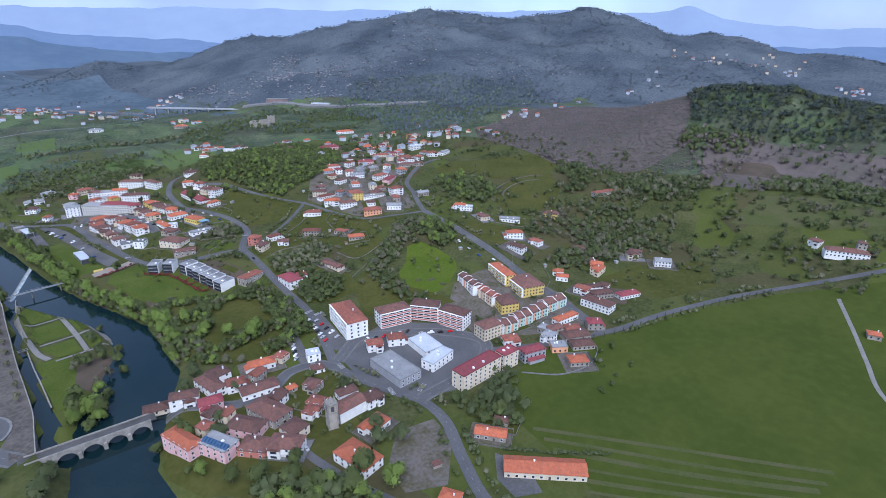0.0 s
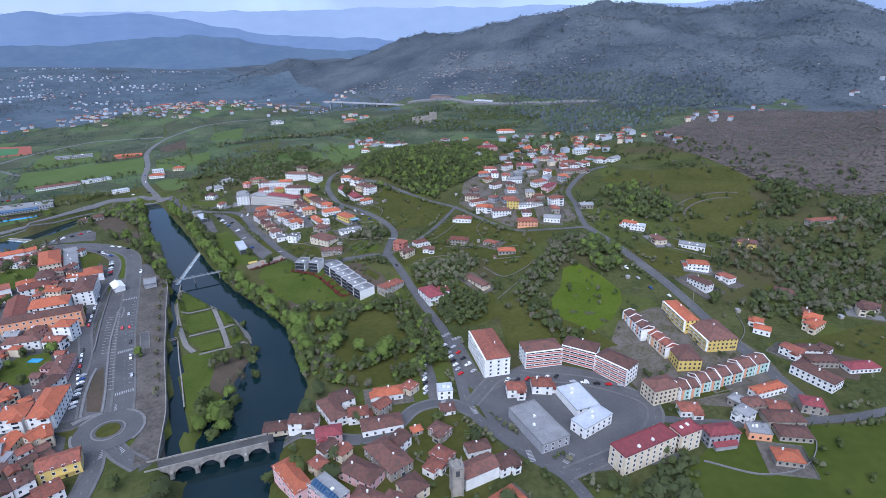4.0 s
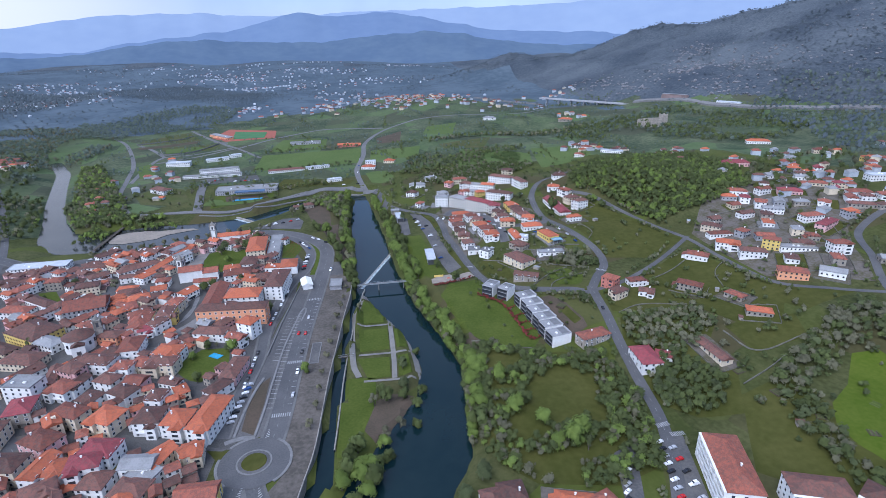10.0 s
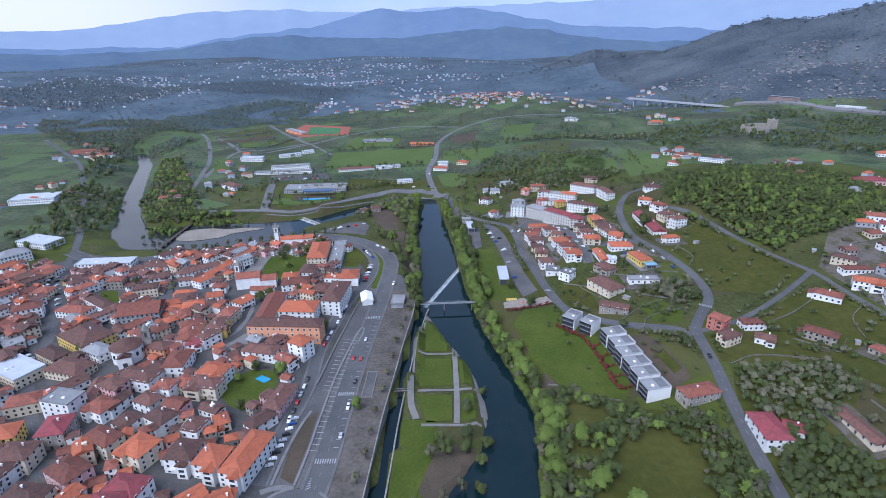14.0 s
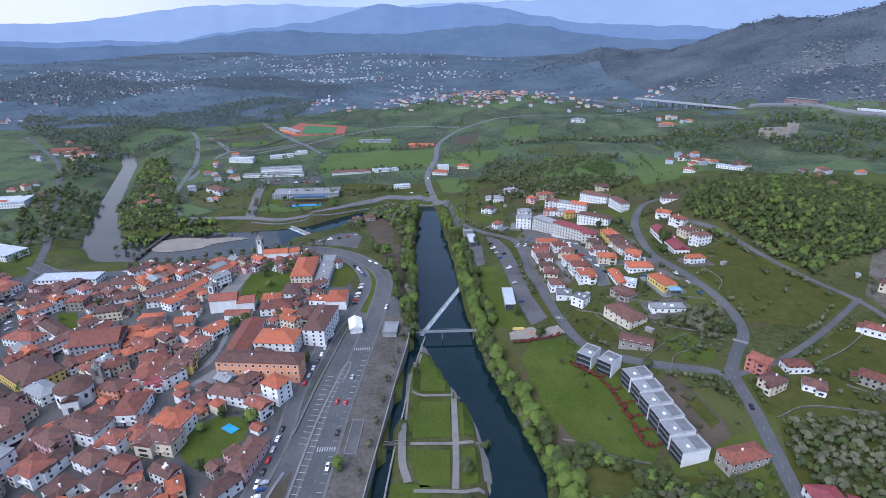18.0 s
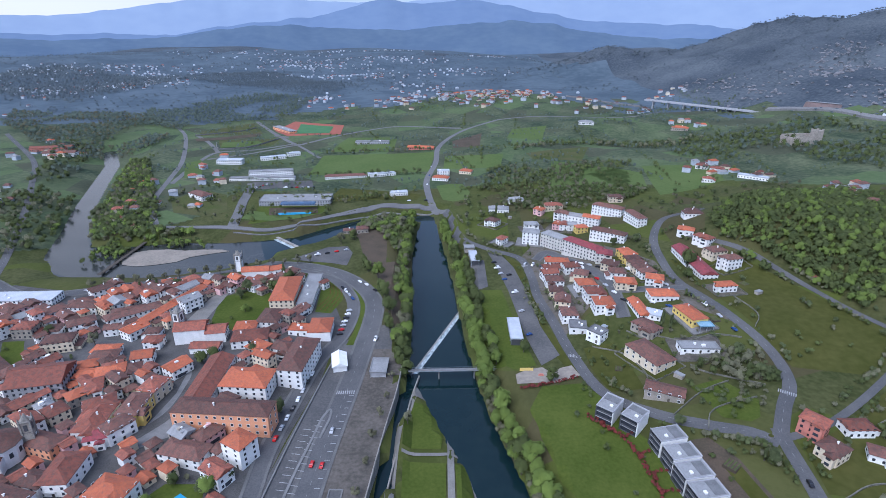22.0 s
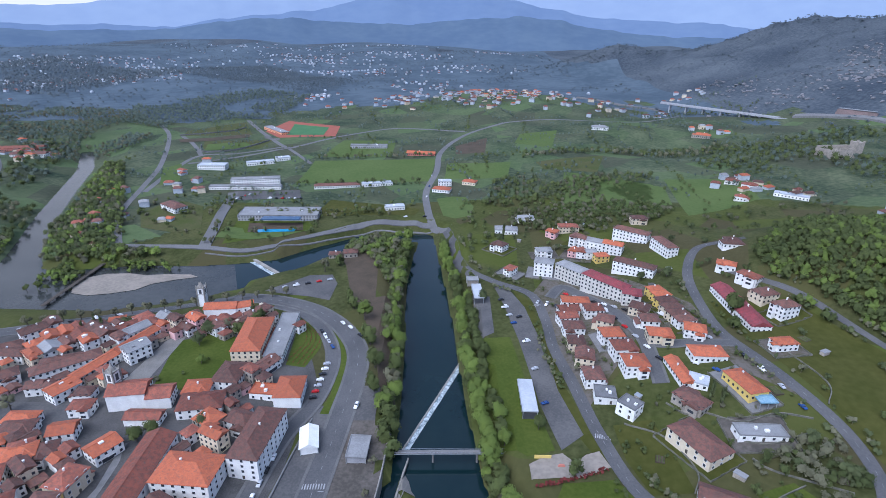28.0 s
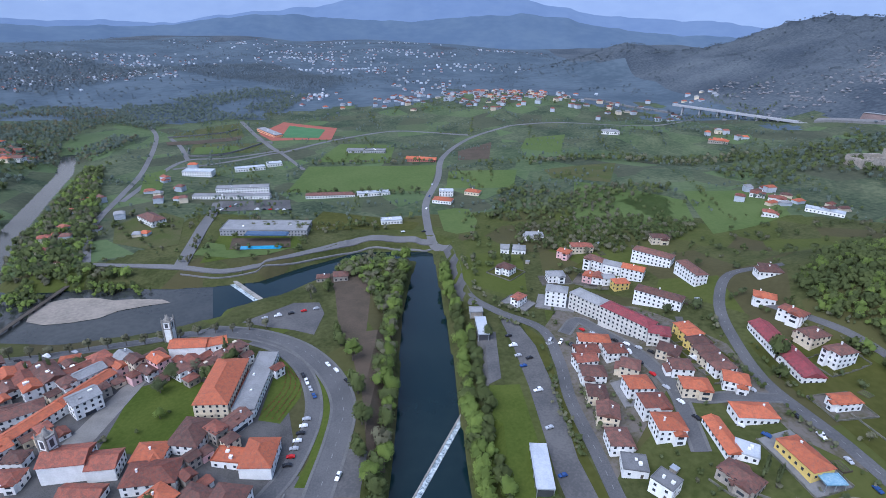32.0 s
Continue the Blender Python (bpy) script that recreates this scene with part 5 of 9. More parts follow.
    kinds = [crown_arrays(seed * 7 + k, clumps, leaves, (1, 1, 1.0), 0.52 if clumps > 3 else 0.62, leaf) for k in range(4)]
    verts, faces, mids, n = [], [], [], 0
    for x, y in spots:
        v, f = kinds[rng.integers(4)]
        r = radius * rng.uniform(0.6, 1.3)
        a = rng.uniform(0, 6.3)
        c, s = math.cos(a), math.sin(a)
        z0 = max(0.3, float(draped(x, y)))
        w = np.stack([x + r * (c * v[:, 0] - s * v[:, 1]), y + r * (s * v[:, 0] + c * v[:, 1]), z0 + r * tall * (v[:, 2] + 1.15)], 1)
        stem = np.array([(x - 0.07 * r, y, z0 - 0.5), (x + 0.07 * r, y, z0 - 0.5), (x, y + 0.1 * r, z0 - 0.5), (x, y, z0 + r * tall)])
        verts += [w, stem]
        mids.append(np.tile(((x, y, z0 + r * tall * 0.9)), (len(w) + 4, 1)))
        mids[-1] = (np.concatenate([w, stem]) - mids[-1]) / r
        faces += [f + n, np.array([(0, 1, 3), (1, 2, 3), (2, 0, 3)]) + n + len(w)]
        n += len(w) + 4
    v, f = np.concatenate(verts), np.concatenate(faces)
    me = bpy.data.meshes.new(name)
    me.vertices.add(len(v))
    me.vertices.foreach_set("co", v.ravel())
    me.loops.add(f.size)
    me.loops.foreach_set("vertex_index", f.ravel())
    me.polygons.add(len(f))
    me.polygons.foreach_set("loop_start", np.arange(len(f)) * 3)
    me.polygons.foreach_set("use_smooth", np.ones(len(f), bool))
    me.materials.append(M[tone])
    me.update(calc_edges=True)
    soft_normals(me, np.concatenate(mids), (0, 0, 0), 2.6 if tone == "leaf_brown" else 1.1)
    return tagged(new(name, me), label, "trees", kind="stuff")


def scatter(poly, spacing, seed):
    """Loose spots inside an outline, about spacing metres apart."""
    rng = np.random.default_rng(seed)
    xs, ys = [p[0] for p in poly], [p[1] for p in poly]
    gx, gy = np.meshgrid(np.arange(min(xs), max(xs), spacing), np.arange(min(ys), max(ys), spacing))
    x, y = gx.ravel() + rng.uniform(-0.5, 0.5, gx.size) * spacing, gy.ravel() + rng.uniform(-0.5, 0.5, gy.size) * spacing
    ok = inside([tuple(p) for p in poly], x, y) & (np.minimum(along(RIVER, x, y), along(BEND, x, y)) > 1.0) & (along(CANAL, x, y) > 1)
    return list(zip(x[ok], y[ok]))


# ---- woods ----
def clear(x, y, r):
    """Whether a crown there stands off the roads."""
    return all(float(along([(p, q, w) for p, q in line], x, y)) > r - 1 for line, w in ROADS)


CLEARING = [(74, 137), (88, 152), (101, 157), (121, 150), (122, 136), (115, 121), (98, 109), (84, 112), (72, 122)]


def mixed(poly, gap, tones, radius, label, seed, leaves=120, leaf=0.2):
    """A wood of several kinds of tree mingled, each kind joined into one."""
    fine = leaves > 100
    if fine:
        gap, radius, leaves = gap * 0.8, radius * 0.82, int(leaves * 0.62)
    spots = scatter(poly, gap, seed * 10)
    if "castle" in label:
        spots = [(x, y) for x, y in spots if float(wave(x, y, 38, 4.0)) > -0.25]
    if "west of the river" in label or "sports ground" in label:
        spots = [(x, y) for x, y in spots if float(wave(x, y, 45, 2.5)) > -0.45]
    if "above the river" in label:
        spots = [(x, y) for x, y in spots if x < 62 or not inside(CLEARING, np.array(x), np.array(y)) and (float(wave(x, y, 9, 6.0)) > -0.2 or x > 118)]
    if fine:
        spots = [q for q in spots if clear(*q, 2.2)]
    kinds = sorted(set(tones))
    pick = np.random.default_rng(seed).integers(0, len(tones), len(spots))
    for k, tone in enumerate(kinds):
        mine = [s for s, i in zip(spots, pick) if tones[i] == tone]
        if mine:
            wood("wood", mine, tone, radius, label, seed * 10 + k, 3 if fine else 2 if leaves > 40 else 1, leaves, 0.55 if "brown" in label else 1.0, leaf)


L, D, B, Y, W = "leaf", "leaf_dark", "leaf_bare", "leaf_lime", "leaf_brown"
for k, (poly, gap, tones, radius, label, leaves) in enumerate((
        (((50.6, 89.7), (46.5, 103.7), (50.1, 154.1), (55, 189.7), (64, 202.8), (95.9, 176.2), (111.8, 178.1), (137.6, 168.8), (145.6, 133.2), (140.9, 95), (130.3, 69.2), (118.4, 73.2), (104.6, 65.3), (84.7, 67.5), (66.7, 73.6)), 4.6, (L, L, L, Y, B, L), 3.5, "mixed spring trees on the slope above the river", 150),
        (((240, 398), (226, 438), (234, 485), (303, 532), (382, 549), (424.1, 459.9), (398.5, 389.1), (341.9, 364.2), (283.3, 349.8), (270, 342)), 5.0, (L, L, L, Y), 4.2, "thick green wood on the hillside", 105),
        (((-74, 590), (-94, 566), (-61, 541), (-38.9, 481), (-35, 408.6), (-29, 408.6), (-30.9, 512.2), (-29, 585)), 6.5, (L, L, Y, B), 4.6, "green trees along the river spit", 200),
        (((599, 149), (631, 319), (717, 400), (858, 397), (1040, 362), (1010, 112), (800, 45), (757, 12), (700, -20), (660, 40), (640, 100)), 4.2, (W, W, W, W, W, W, W, B, "leaf_far"), 2.7, "brown leafless wood on the hill", 14),
        (((800, 42), (795, -40), (815, -110), (835, -190), (850, -300), (1000, -320), (1040, -60), (1010, 90), (900, 90)), 7.5, ("pine", "pine", "pine", D), 5.6, "dark pine wood on the hill", 34),
        (((735, 40), (790, 40), (800, -60), (750, -50)), 7, (L, D, L, W), 4.6, "green trees under the pines", 60),
        (((630, -95), (690, -105), (715, -150), (705, -260), (640, -260), (640, -170)), 8.5, (L, L, D, B), 5.6, "tall green trees on the cleared slope", 110),
        (((588, -52), (676, -13), (757, 22), (800, -60), (830, -200), (800, -330), (700, -310), (745, -150), (735, -60), (660, -60)), 13, (W, W, B, D), 4.4, "scattered trees round the cleared slope", 60),
        (((-422, 577), (-330, 534), (-249, 554), (-299, 574), (-340, 658), (-443, 847), (-484, 869), (-401, 658)), 7, (L, D, L, B, Y), 4.4, "riverside trees in spring leaf", 130),
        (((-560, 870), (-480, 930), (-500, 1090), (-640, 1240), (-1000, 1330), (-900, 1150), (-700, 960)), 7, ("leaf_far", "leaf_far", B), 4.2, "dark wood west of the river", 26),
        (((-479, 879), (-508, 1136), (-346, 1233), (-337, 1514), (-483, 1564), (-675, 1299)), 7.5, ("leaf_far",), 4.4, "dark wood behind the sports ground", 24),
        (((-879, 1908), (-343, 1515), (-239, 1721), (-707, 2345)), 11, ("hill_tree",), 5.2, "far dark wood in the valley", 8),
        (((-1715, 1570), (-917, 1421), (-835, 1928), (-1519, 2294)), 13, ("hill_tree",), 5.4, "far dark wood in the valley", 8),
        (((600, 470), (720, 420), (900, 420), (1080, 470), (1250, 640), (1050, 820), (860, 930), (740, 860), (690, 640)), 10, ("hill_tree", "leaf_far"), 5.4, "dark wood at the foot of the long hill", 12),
        (((395, 60), (440, 80), (520, 62), (560, 40), (540, -10), (470, 48), (430, 20)), 7.5, (B, L, D, B), 3.4, "scrub and small trees between the gardens", 60),
        (((-405, 470), (-388, 520), (-400, 575), (-440, 670), (-500, 690), (-520, 640), (-470, 560), (-430, 500)), 10, (L, B, L, D), 4.2, "green and bare trees on the west bank", 60),
        (((-500, 740), (-520, 700), (-600, 860), (-640, 980), (-590, 960), (-540, 850)), 10, (L, D, "leaf_far"), 4.4, "green trees along the west bank", 50),
        (((113, 585), (204, 596), (241, 638), (184, 659), (144, 658), (73, 658), (68, 617)), 7, (B, L, L), 3.4, "bare trees and scrub behind the estate", 110),
        (((357, 894), (330, 800), (422, 740), (496, 700), (549, 625), (640, 640), (760, 700), (720, 860), (600, 960), (480, 900)), 9, ("leaf_far", L, L, D), 4.6, "green trees below the castle", 36),
        (((269.7, 149.3), (296, 163), (332, 166.7), (334.1, 152), (306.1, 125.4), (299.2, 133.3), (285.5, 134.3), (244.4, 110.5), (212.9, 99.6), (216.8, 114.6)), 6.5, (B, L, B, D), 4.2, "bare grey trees round the bright meadow", 150),
        (((308.9, 140.2), (336, 148), (347.7, 142.1), (334.5, 114.6), (324.9, 94.9), (307.3, 100.7), (305.1, 122.4)), 6.0, (L, Y, L), 5.0, "green trees beside the bright meadow", 200),
        (((211.8, 23.3), (225.3, 43.1), (225, 78.8), (234.6, 98.6), (214.9, 94.6), (203.4, 62.8)), 6.5, (D, L, B), 4.0, "small trees at the meadow edge", 150),
        (((410.6, 179.8), (440.1, 242.5), (482.4, 229), (483.5, 173.1), (458.7, 145.4), (425.4, 147.6)), 8, (L, L, D, Y), 4.8, "round green trees beside the bowl of grass", 150),
        (((581, 140), (632, 128), (573, 79), (530, 69), (518, 87), (560, 102)), 8.5, (L, L, D), 5.4, "round green trees beside the bowl of grass", 150),
        (((327.7, 365.1), (467.2, 374.6), (595, 407), (614, 504), (443.3, 479.2), (394.2, 399.6)), 15, (L, D, B), 4.5, "trees between the hill gardens", 100),
        (((145.3, 297.2), (168.4, 313.4), (187.3, 309.2), (190, 288.6), (178, 279.5), (157.1, 282.8)), 5.5, (B, D, B, L), 3.6, "grey and dark trees on the bank above the lawn", 220),
        (((152.5, 131.1), (169.3, 153.3), (184.1, 156.1), (199, 127.8), (189.2, 109.7), (168.5, 103.8), (154.6, 118)), 5.0, (L, D, L), 3.8, "thick green grove beside the road", 230),
        (((160, 166), (166, 200), (182, 205), (228, 203), (226, 180), (196, 156), (172, 160)), 4.8, (B, B, D, L), 3.4, "bare scrub and small trees below the lane", 170),
        (((42.3, -54.7), (58.5, -60.7), (73.3, -104.5), (64.4, -144.1), (13.3, -114.2), (15.9, -34.6)), 6.5, (L, Y, D), 5.2, "fresh green trees by the river bank", 220),
        (((189.4, -53.3), (193.8, -73.1), (162.6, -94.8), (148.8, -98.7), (144.5, -80.8), (162.1, -71)), 5.0, (D, L, D), 3.6, "dark bushes beside the apartment block", 200),
        (((138.2, -59), (152.3, -72.9), (174.2, -80.9), (160.8, -106.7), (139, -104.6)), 6.5, (D, L), 4.5, "trees beside the apartment block", 200),
        (((343.3, -4.8), (369.2, 15.1), (415.8, 11.7), (462.9, 44.9), (511, 26), (531, -32), (455.7, -42.7), (397.3, -23.6)), 8, (D, L, B), 4.4, "scrub and trees below the farm lane", 130),
        (((548, 45), (593, 64), (657, 44), (642, -32), (579, -52), (549, -3)), 8, (L, D, B), 5.0, "trees along the foot of the wood", 120),
        (((46, 679), (63, 763), (104, 776), (126, 721), (195, 768), (256, 753), (242, 728), (185, 721), (172, 679), (103, 669)), 8, (L, D, B, L), 3.6, "scrub and trees between the pastures", 60),
        (((-182, 761), (-180, 771), (-22, 776), (-24, 764)), 7, (L, D), 3.4, "row of trees along the broad green field", 60),
        (((-188, 886), (-186, 896), (-12, 896), (-12, 886)), 8, (L, D, B), 3.4, "row of trees along the broad green field", 60),
        (((-190, 658), (-160, 679), (-59, 669), (-49, 658), (-89, 650), (-149, 646)), 8, (L, B, D), 3.2, "trees above the river bend", 60),
        (((104, 857), (237, 889), (339, 867), (431, 909), (411, 930), (237, 914), (115, 878)), 8.5, (D, L, B), 3.8, "belt of trees across the fields", 50))):
    mixed(poly, gap, tones, radius, label, k + 3, leaves, 0.17 if leaves > 150 else 0.22)

# hedgerows across the valley fields
lay = np.random.default_rng(8)
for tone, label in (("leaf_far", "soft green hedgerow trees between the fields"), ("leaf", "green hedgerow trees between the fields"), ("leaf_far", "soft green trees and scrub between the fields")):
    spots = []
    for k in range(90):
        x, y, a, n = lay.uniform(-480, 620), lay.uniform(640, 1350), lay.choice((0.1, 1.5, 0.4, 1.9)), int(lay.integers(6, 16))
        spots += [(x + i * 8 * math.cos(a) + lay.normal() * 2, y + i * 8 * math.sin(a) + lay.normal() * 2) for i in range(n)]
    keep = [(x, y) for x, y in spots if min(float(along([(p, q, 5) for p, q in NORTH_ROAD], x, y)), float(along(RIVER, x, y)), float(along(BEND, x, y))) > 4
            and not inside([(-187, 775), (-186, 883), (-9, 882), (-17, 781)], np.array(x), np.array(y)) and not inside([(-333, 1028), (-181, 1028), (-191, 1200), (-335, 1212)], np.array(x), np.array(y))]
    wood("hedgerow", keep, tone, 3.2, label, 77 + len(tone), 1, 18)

# hedges and trees beside the lanes
lay = np.random.default_rng(15)
for tone, label in (("leaf_dark", "dark bushes and trees beside the lanes"), ("leaf", "green bushes and trees beside the lanes"), ("leaf_bare", "bare bushes beside the lanes")):
    spots = []
    for line, out in ((RISE_ROAD, 6), (HILL_LANE, 5), (LINK_LANE, 5), (TOP_LANE, 6), (EAST_AVENUE, 8), (SOUTH_ROAD, 7), (EAST_ROAD, 7), (FIELD_ROAD, 6)):
        c = curve_through(line, 3.2)
        t = np.gradient(c, axis=0)
        t /= np.linalg.norm(t, axis=1)[:, None]
        for side in (-1, 1):
            q = c + np.stack([-t[:, 1], t[:, 0]], 1) * side * out + lay.normal(size=c.shape) * 1.4
            keep = wave(q[:, 0], q[:, 1], 16, len(tone) * 1.3) > 0.35
            spots += [tuple(z) for z in q[keep]]
    spots = [z for z in spots if clear(*z, 1.8) and min(float(along(RIVER, *z)), float(along(BEND, *z))) > 3]
    wood("hedgerow", spots, tone, 2.0, label, 61 + len(tone), 2, 40)

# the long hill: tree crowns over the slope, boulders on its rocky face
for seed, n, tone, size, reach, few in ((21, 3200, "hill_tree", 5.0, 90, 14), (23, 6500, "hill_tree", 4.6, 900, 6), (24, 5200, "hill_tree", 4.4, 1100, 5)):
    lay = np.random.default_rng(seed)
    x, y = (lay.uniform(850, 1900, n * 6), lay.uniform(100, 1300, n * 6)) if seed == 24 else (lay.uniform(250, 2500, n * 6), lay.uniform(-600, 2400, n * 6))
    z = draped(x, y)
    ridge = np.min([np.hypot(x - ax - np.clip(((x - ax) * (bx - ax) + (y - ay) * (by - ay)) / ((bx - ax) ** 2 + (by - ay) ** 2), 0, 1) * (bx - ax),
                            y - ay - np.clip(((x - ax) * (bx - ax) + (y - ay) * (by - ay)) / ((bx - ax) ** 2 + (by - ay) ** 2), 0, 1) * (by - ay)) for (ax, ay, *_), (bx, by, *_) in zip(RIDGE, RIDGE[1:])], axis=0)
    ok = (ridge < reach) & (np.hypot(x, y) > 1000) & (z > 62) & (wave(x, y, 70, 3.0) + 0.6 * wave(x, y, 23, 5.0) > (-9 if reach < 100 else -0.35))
    wood("hill_wood", list(zip(x[ok][:n], y[ok][:n])), tone, size, "trees tinted with haze on the long granite hill", seed, 1, few, 0.55, 0.34)
# valley crowns share the haze tint of hill_tree
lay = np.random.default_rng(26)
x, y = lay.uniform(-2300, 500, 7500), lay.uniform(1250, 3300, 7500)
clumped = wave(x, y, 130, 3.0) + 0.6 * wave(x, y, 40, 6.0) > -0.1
wood("valley_wood", list(zip(x[clumped], y[clumped])), "hill_tree", 5, "trees tinted with haze over the valley floor", 26, 1, 6, 0.6, 0.4)
lay = np.random.default_rng(30)
rocks, tri, n = [], [], 0
for cx, cy, spread, count in ((820, 1223, 45, 130), (914, 1102, 50, 150), (762, 990, 40, 90), (934, 1350, 40, 90), (634, 1303, 30, 40), (617, 1423, 25, 20), (1037, 911, 60, 40), (875, 900, 40, 50), (573, 1150, 25, 25), (690, 1180, 40, 60), (1205, 1094, 60, 40), (1371, 1210, 60, 60), (1234, 747, 60, 40), (1359, 635, 60, 30)):
    for k in range(count):
        x, y, r = cx + lay.normal() * spread, cy + lay.normal() * spread, lay.uniform(1.2, 3.6)
        v = ICO_V * lay.uniform(0.6, 1.3, (12, 1)) * (r * 1.3, r, r * 0.8) + (x, y, float(draped(x, y)) + r * 0.25)
        rocks.append(v)
        tri.append(ICO_F + n)
        n += 12
me = mesh_of("boulders", np.concatenate(rocks), np.concatenate(tri), [M["rock"]])
tagged(new("boulders", me), "pale granite boulders scattered over the hill", "boulders", kind="stuff")


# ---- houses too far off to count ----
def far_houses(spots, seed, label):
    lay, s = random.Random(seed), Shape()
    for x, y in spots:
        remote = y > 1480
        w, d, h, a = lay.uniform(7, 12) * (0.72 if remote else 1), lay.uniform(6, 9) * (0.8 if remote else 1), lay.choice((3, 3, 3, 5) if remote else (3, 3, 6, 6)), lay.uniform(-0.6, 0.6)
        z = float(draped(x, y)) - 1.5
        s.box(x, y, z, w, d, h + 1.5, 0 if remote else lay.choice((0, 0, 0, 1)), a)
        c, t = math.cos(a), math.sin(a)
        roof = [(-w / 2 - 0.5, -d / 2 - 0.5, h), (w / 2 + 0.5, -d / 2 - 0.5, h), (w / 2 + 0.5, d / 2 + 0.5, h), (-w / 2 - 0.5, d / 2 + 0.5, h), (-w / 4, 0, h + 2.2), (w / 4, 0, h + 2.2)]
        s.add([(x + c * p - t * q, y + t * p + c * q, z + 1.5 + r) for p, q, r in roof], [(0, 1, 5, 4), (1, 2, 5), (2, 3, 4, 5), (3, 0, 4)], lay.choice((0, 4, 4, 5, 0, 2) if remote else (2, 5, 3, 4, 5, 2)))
    return tagged(new("far_houses", s.mesh("far_houses", M["w_haze"], M["w_cream"], M["red"], M["orange"], M["greyroof"], M["brown"])), label, "houses", kind="stuff")


lay = np.random.default_rng(12)
for k, (cx, cy, sx, sy, n, label) in enumerate(((-1150, 1640, 130, 110, 120, "far white houses with red roofs in the valley"), (-1450, 2150, 190, 120, 150, "far scattered white houses on the rise"), (-930, 1790, 75, 65, 75, "far red and white houses by the main road"), (-1120, 2300, 120, 120, 60, "far scattered white houses"),
                                                (-310, 1500, 30, 45, 22, "small hamlet of red roofs beyond the sports ground"), (-100, 1400, 75, 40, 40, "far houses along the valley road"), (-60, 1690, 60, 90, 34, "far white houses along the valley road"), (85, 1330, 55, 65, 60, "houses with red roofs beyond the fields"),
                                                (115, 1480, 50, 30, 24, "rows of red and white houses beyond the fields"), (240, 1370, 45, 65, 30, "white houses round the chapel hill"), (340, 1230, 55, 70, 20, "white houses scattered over the green slope"), (540, 1395, 30, 30, 10, "white houses under the wooded knoll"),
                                                (-520, 2500, 150, 60, 85, "far white houses across the valley floor"), (-330, 2150, 170, 60, 75, "far white houses across the valley floor"), (-700, 2800, 180, 50, 60, "far white houses on the lower slopes"), (-160, 2750, 130, 60, 55, "far white houses on the lower slopes"),
                                                (-1000, 3050, 200, 50, 40, "far white houses on the lower slopes"), (80, 2300, 90, 90, 40, "far white houses across the valley floor"), (-420, 3300, 250, 40, 36, "far white houses on the lower slopes"), (250, 3000, 90, 60, 22, "far white houses on the lower slopes"),
                                                (440, 1030, 18, 25, 7, "farm buildings among the fields"), (343, 705, 14, 16, 9, "red-roofed farm by the country lane"), (388, 678, 14, 8, 3, "long grey farm sheds by the country lane"), (404, 548, 14, 14, 7, "villa and farm buildings below the wood"),
                                                (-605, 880, 45, 40, 40, "red and white houses across the river"), (-525, 620, 26, 30, 9, "large white buildings across the river"), (-975, 1250, 40, 40, 9, "far houses by the road"),
                                                (1800, 370, 60, 50, 14, "white houses high on the hill"), (1925, 170, 60, 50, 16, "white houses high on the hill"), (1760, -45, 40, 30, 12, "white houses high on the hill"), (1330, 380, 170, 50, 12, "white farmhouses on the hill"), (835, 390, 30, 30, 8, "white farmhouses on the hill"),
                                                (541, 460, 90, 50, 26, "houses and gardens on the hillside"), (485.6, 393, 60, 45, 20, "houses and gardens on the hillside"), (613, 367, 55, 45, 16, "houses and gardens on the hillside"), (-330, 705, 36, 80, 26, "small old houses by the river lane"))):
    spots = list(zip(cx + lay.normal(size=n) * sx, cy + lay.normal(size=n) * sy))
    spots = [(x, y) for x, y in spots if min(float(along(RIVER, x, y)), float(along(BEND, x, y))) > 12 and all(float(along([(p, q, 12) for p, q in line], x, y)) > 0 for line in (NORTH_ROAD, WEST_ROAD, EAST_AVENUE, TOP_LANE))]
    spots = [(x, y) for x, y in spots if not 400 < x < 680 or not 40 < y < 300]
    far_houses(spots, k, label)


# ---- houses: middle of the plan, turn, width, depth, storeys, roof, walls ----
house(103.4, 490.6, -49, 25.3, 11.3, 4, "greyroof", "w_pale", "hip", label="long pale apartment block with rows of windows", category="apartment block")
house(120.4, 461.6, -50, 34.4, 11.3, 4, "maroon", "w_pale", "hip", label="long pale apartment block with a maroon roof", category="apartment block")
house(133.4, 443.5, -16, 12.4, 10.4, 3, "maroon", "w_pale", "hip")
house(83.3, 503.6, -15, 14.8, 10.4, 4, "greyroof", "w_white", "hip")
house(169, 556.6, -37, 30.3, 10.4, 3, "brown", "w_white", "hip", near=False)
house(184.8, 523.1, -79, 26, 9.4, 3, "brown", "w_white", "hip", near=False)
house(151.3, 492.6, -34, 31.1, 10.3, 3, "brown", "w_white", "hip")
house(124.3, 557.3, -44, 16.2, 9.3, 3, "brown", "w_white", "hip", near=False)
house(135.6, 548.6, -29, 14, 9.3, 2.5, "greyroof", "w_white", "gable", near=False)
house(147.2, 535.6, -30, 16.3, 9.3, 3, "orange", "w_white", "gable", near=False)
house(104.2, 581.4, -31, 10.5, 8.3, 2, "orange", "w_pink", "hip", near=False)
house(120.4, 589.9, 1, 18.3, 9.4, 2, "red", "w_cream", "hip", near=False)
house(89.4, 540.3, 5, 13.3, 9.3, 2, "greyroof", "w_white", "hip", near=False)
house(114.2, 537.3, -31, 7.1, 8.3, 2, "orange", "w_pink", "gable", near=False)
house(120.5, 534.3, -19, 7.9, 8.3, 2, "red", "w_white", "gable", near=False)
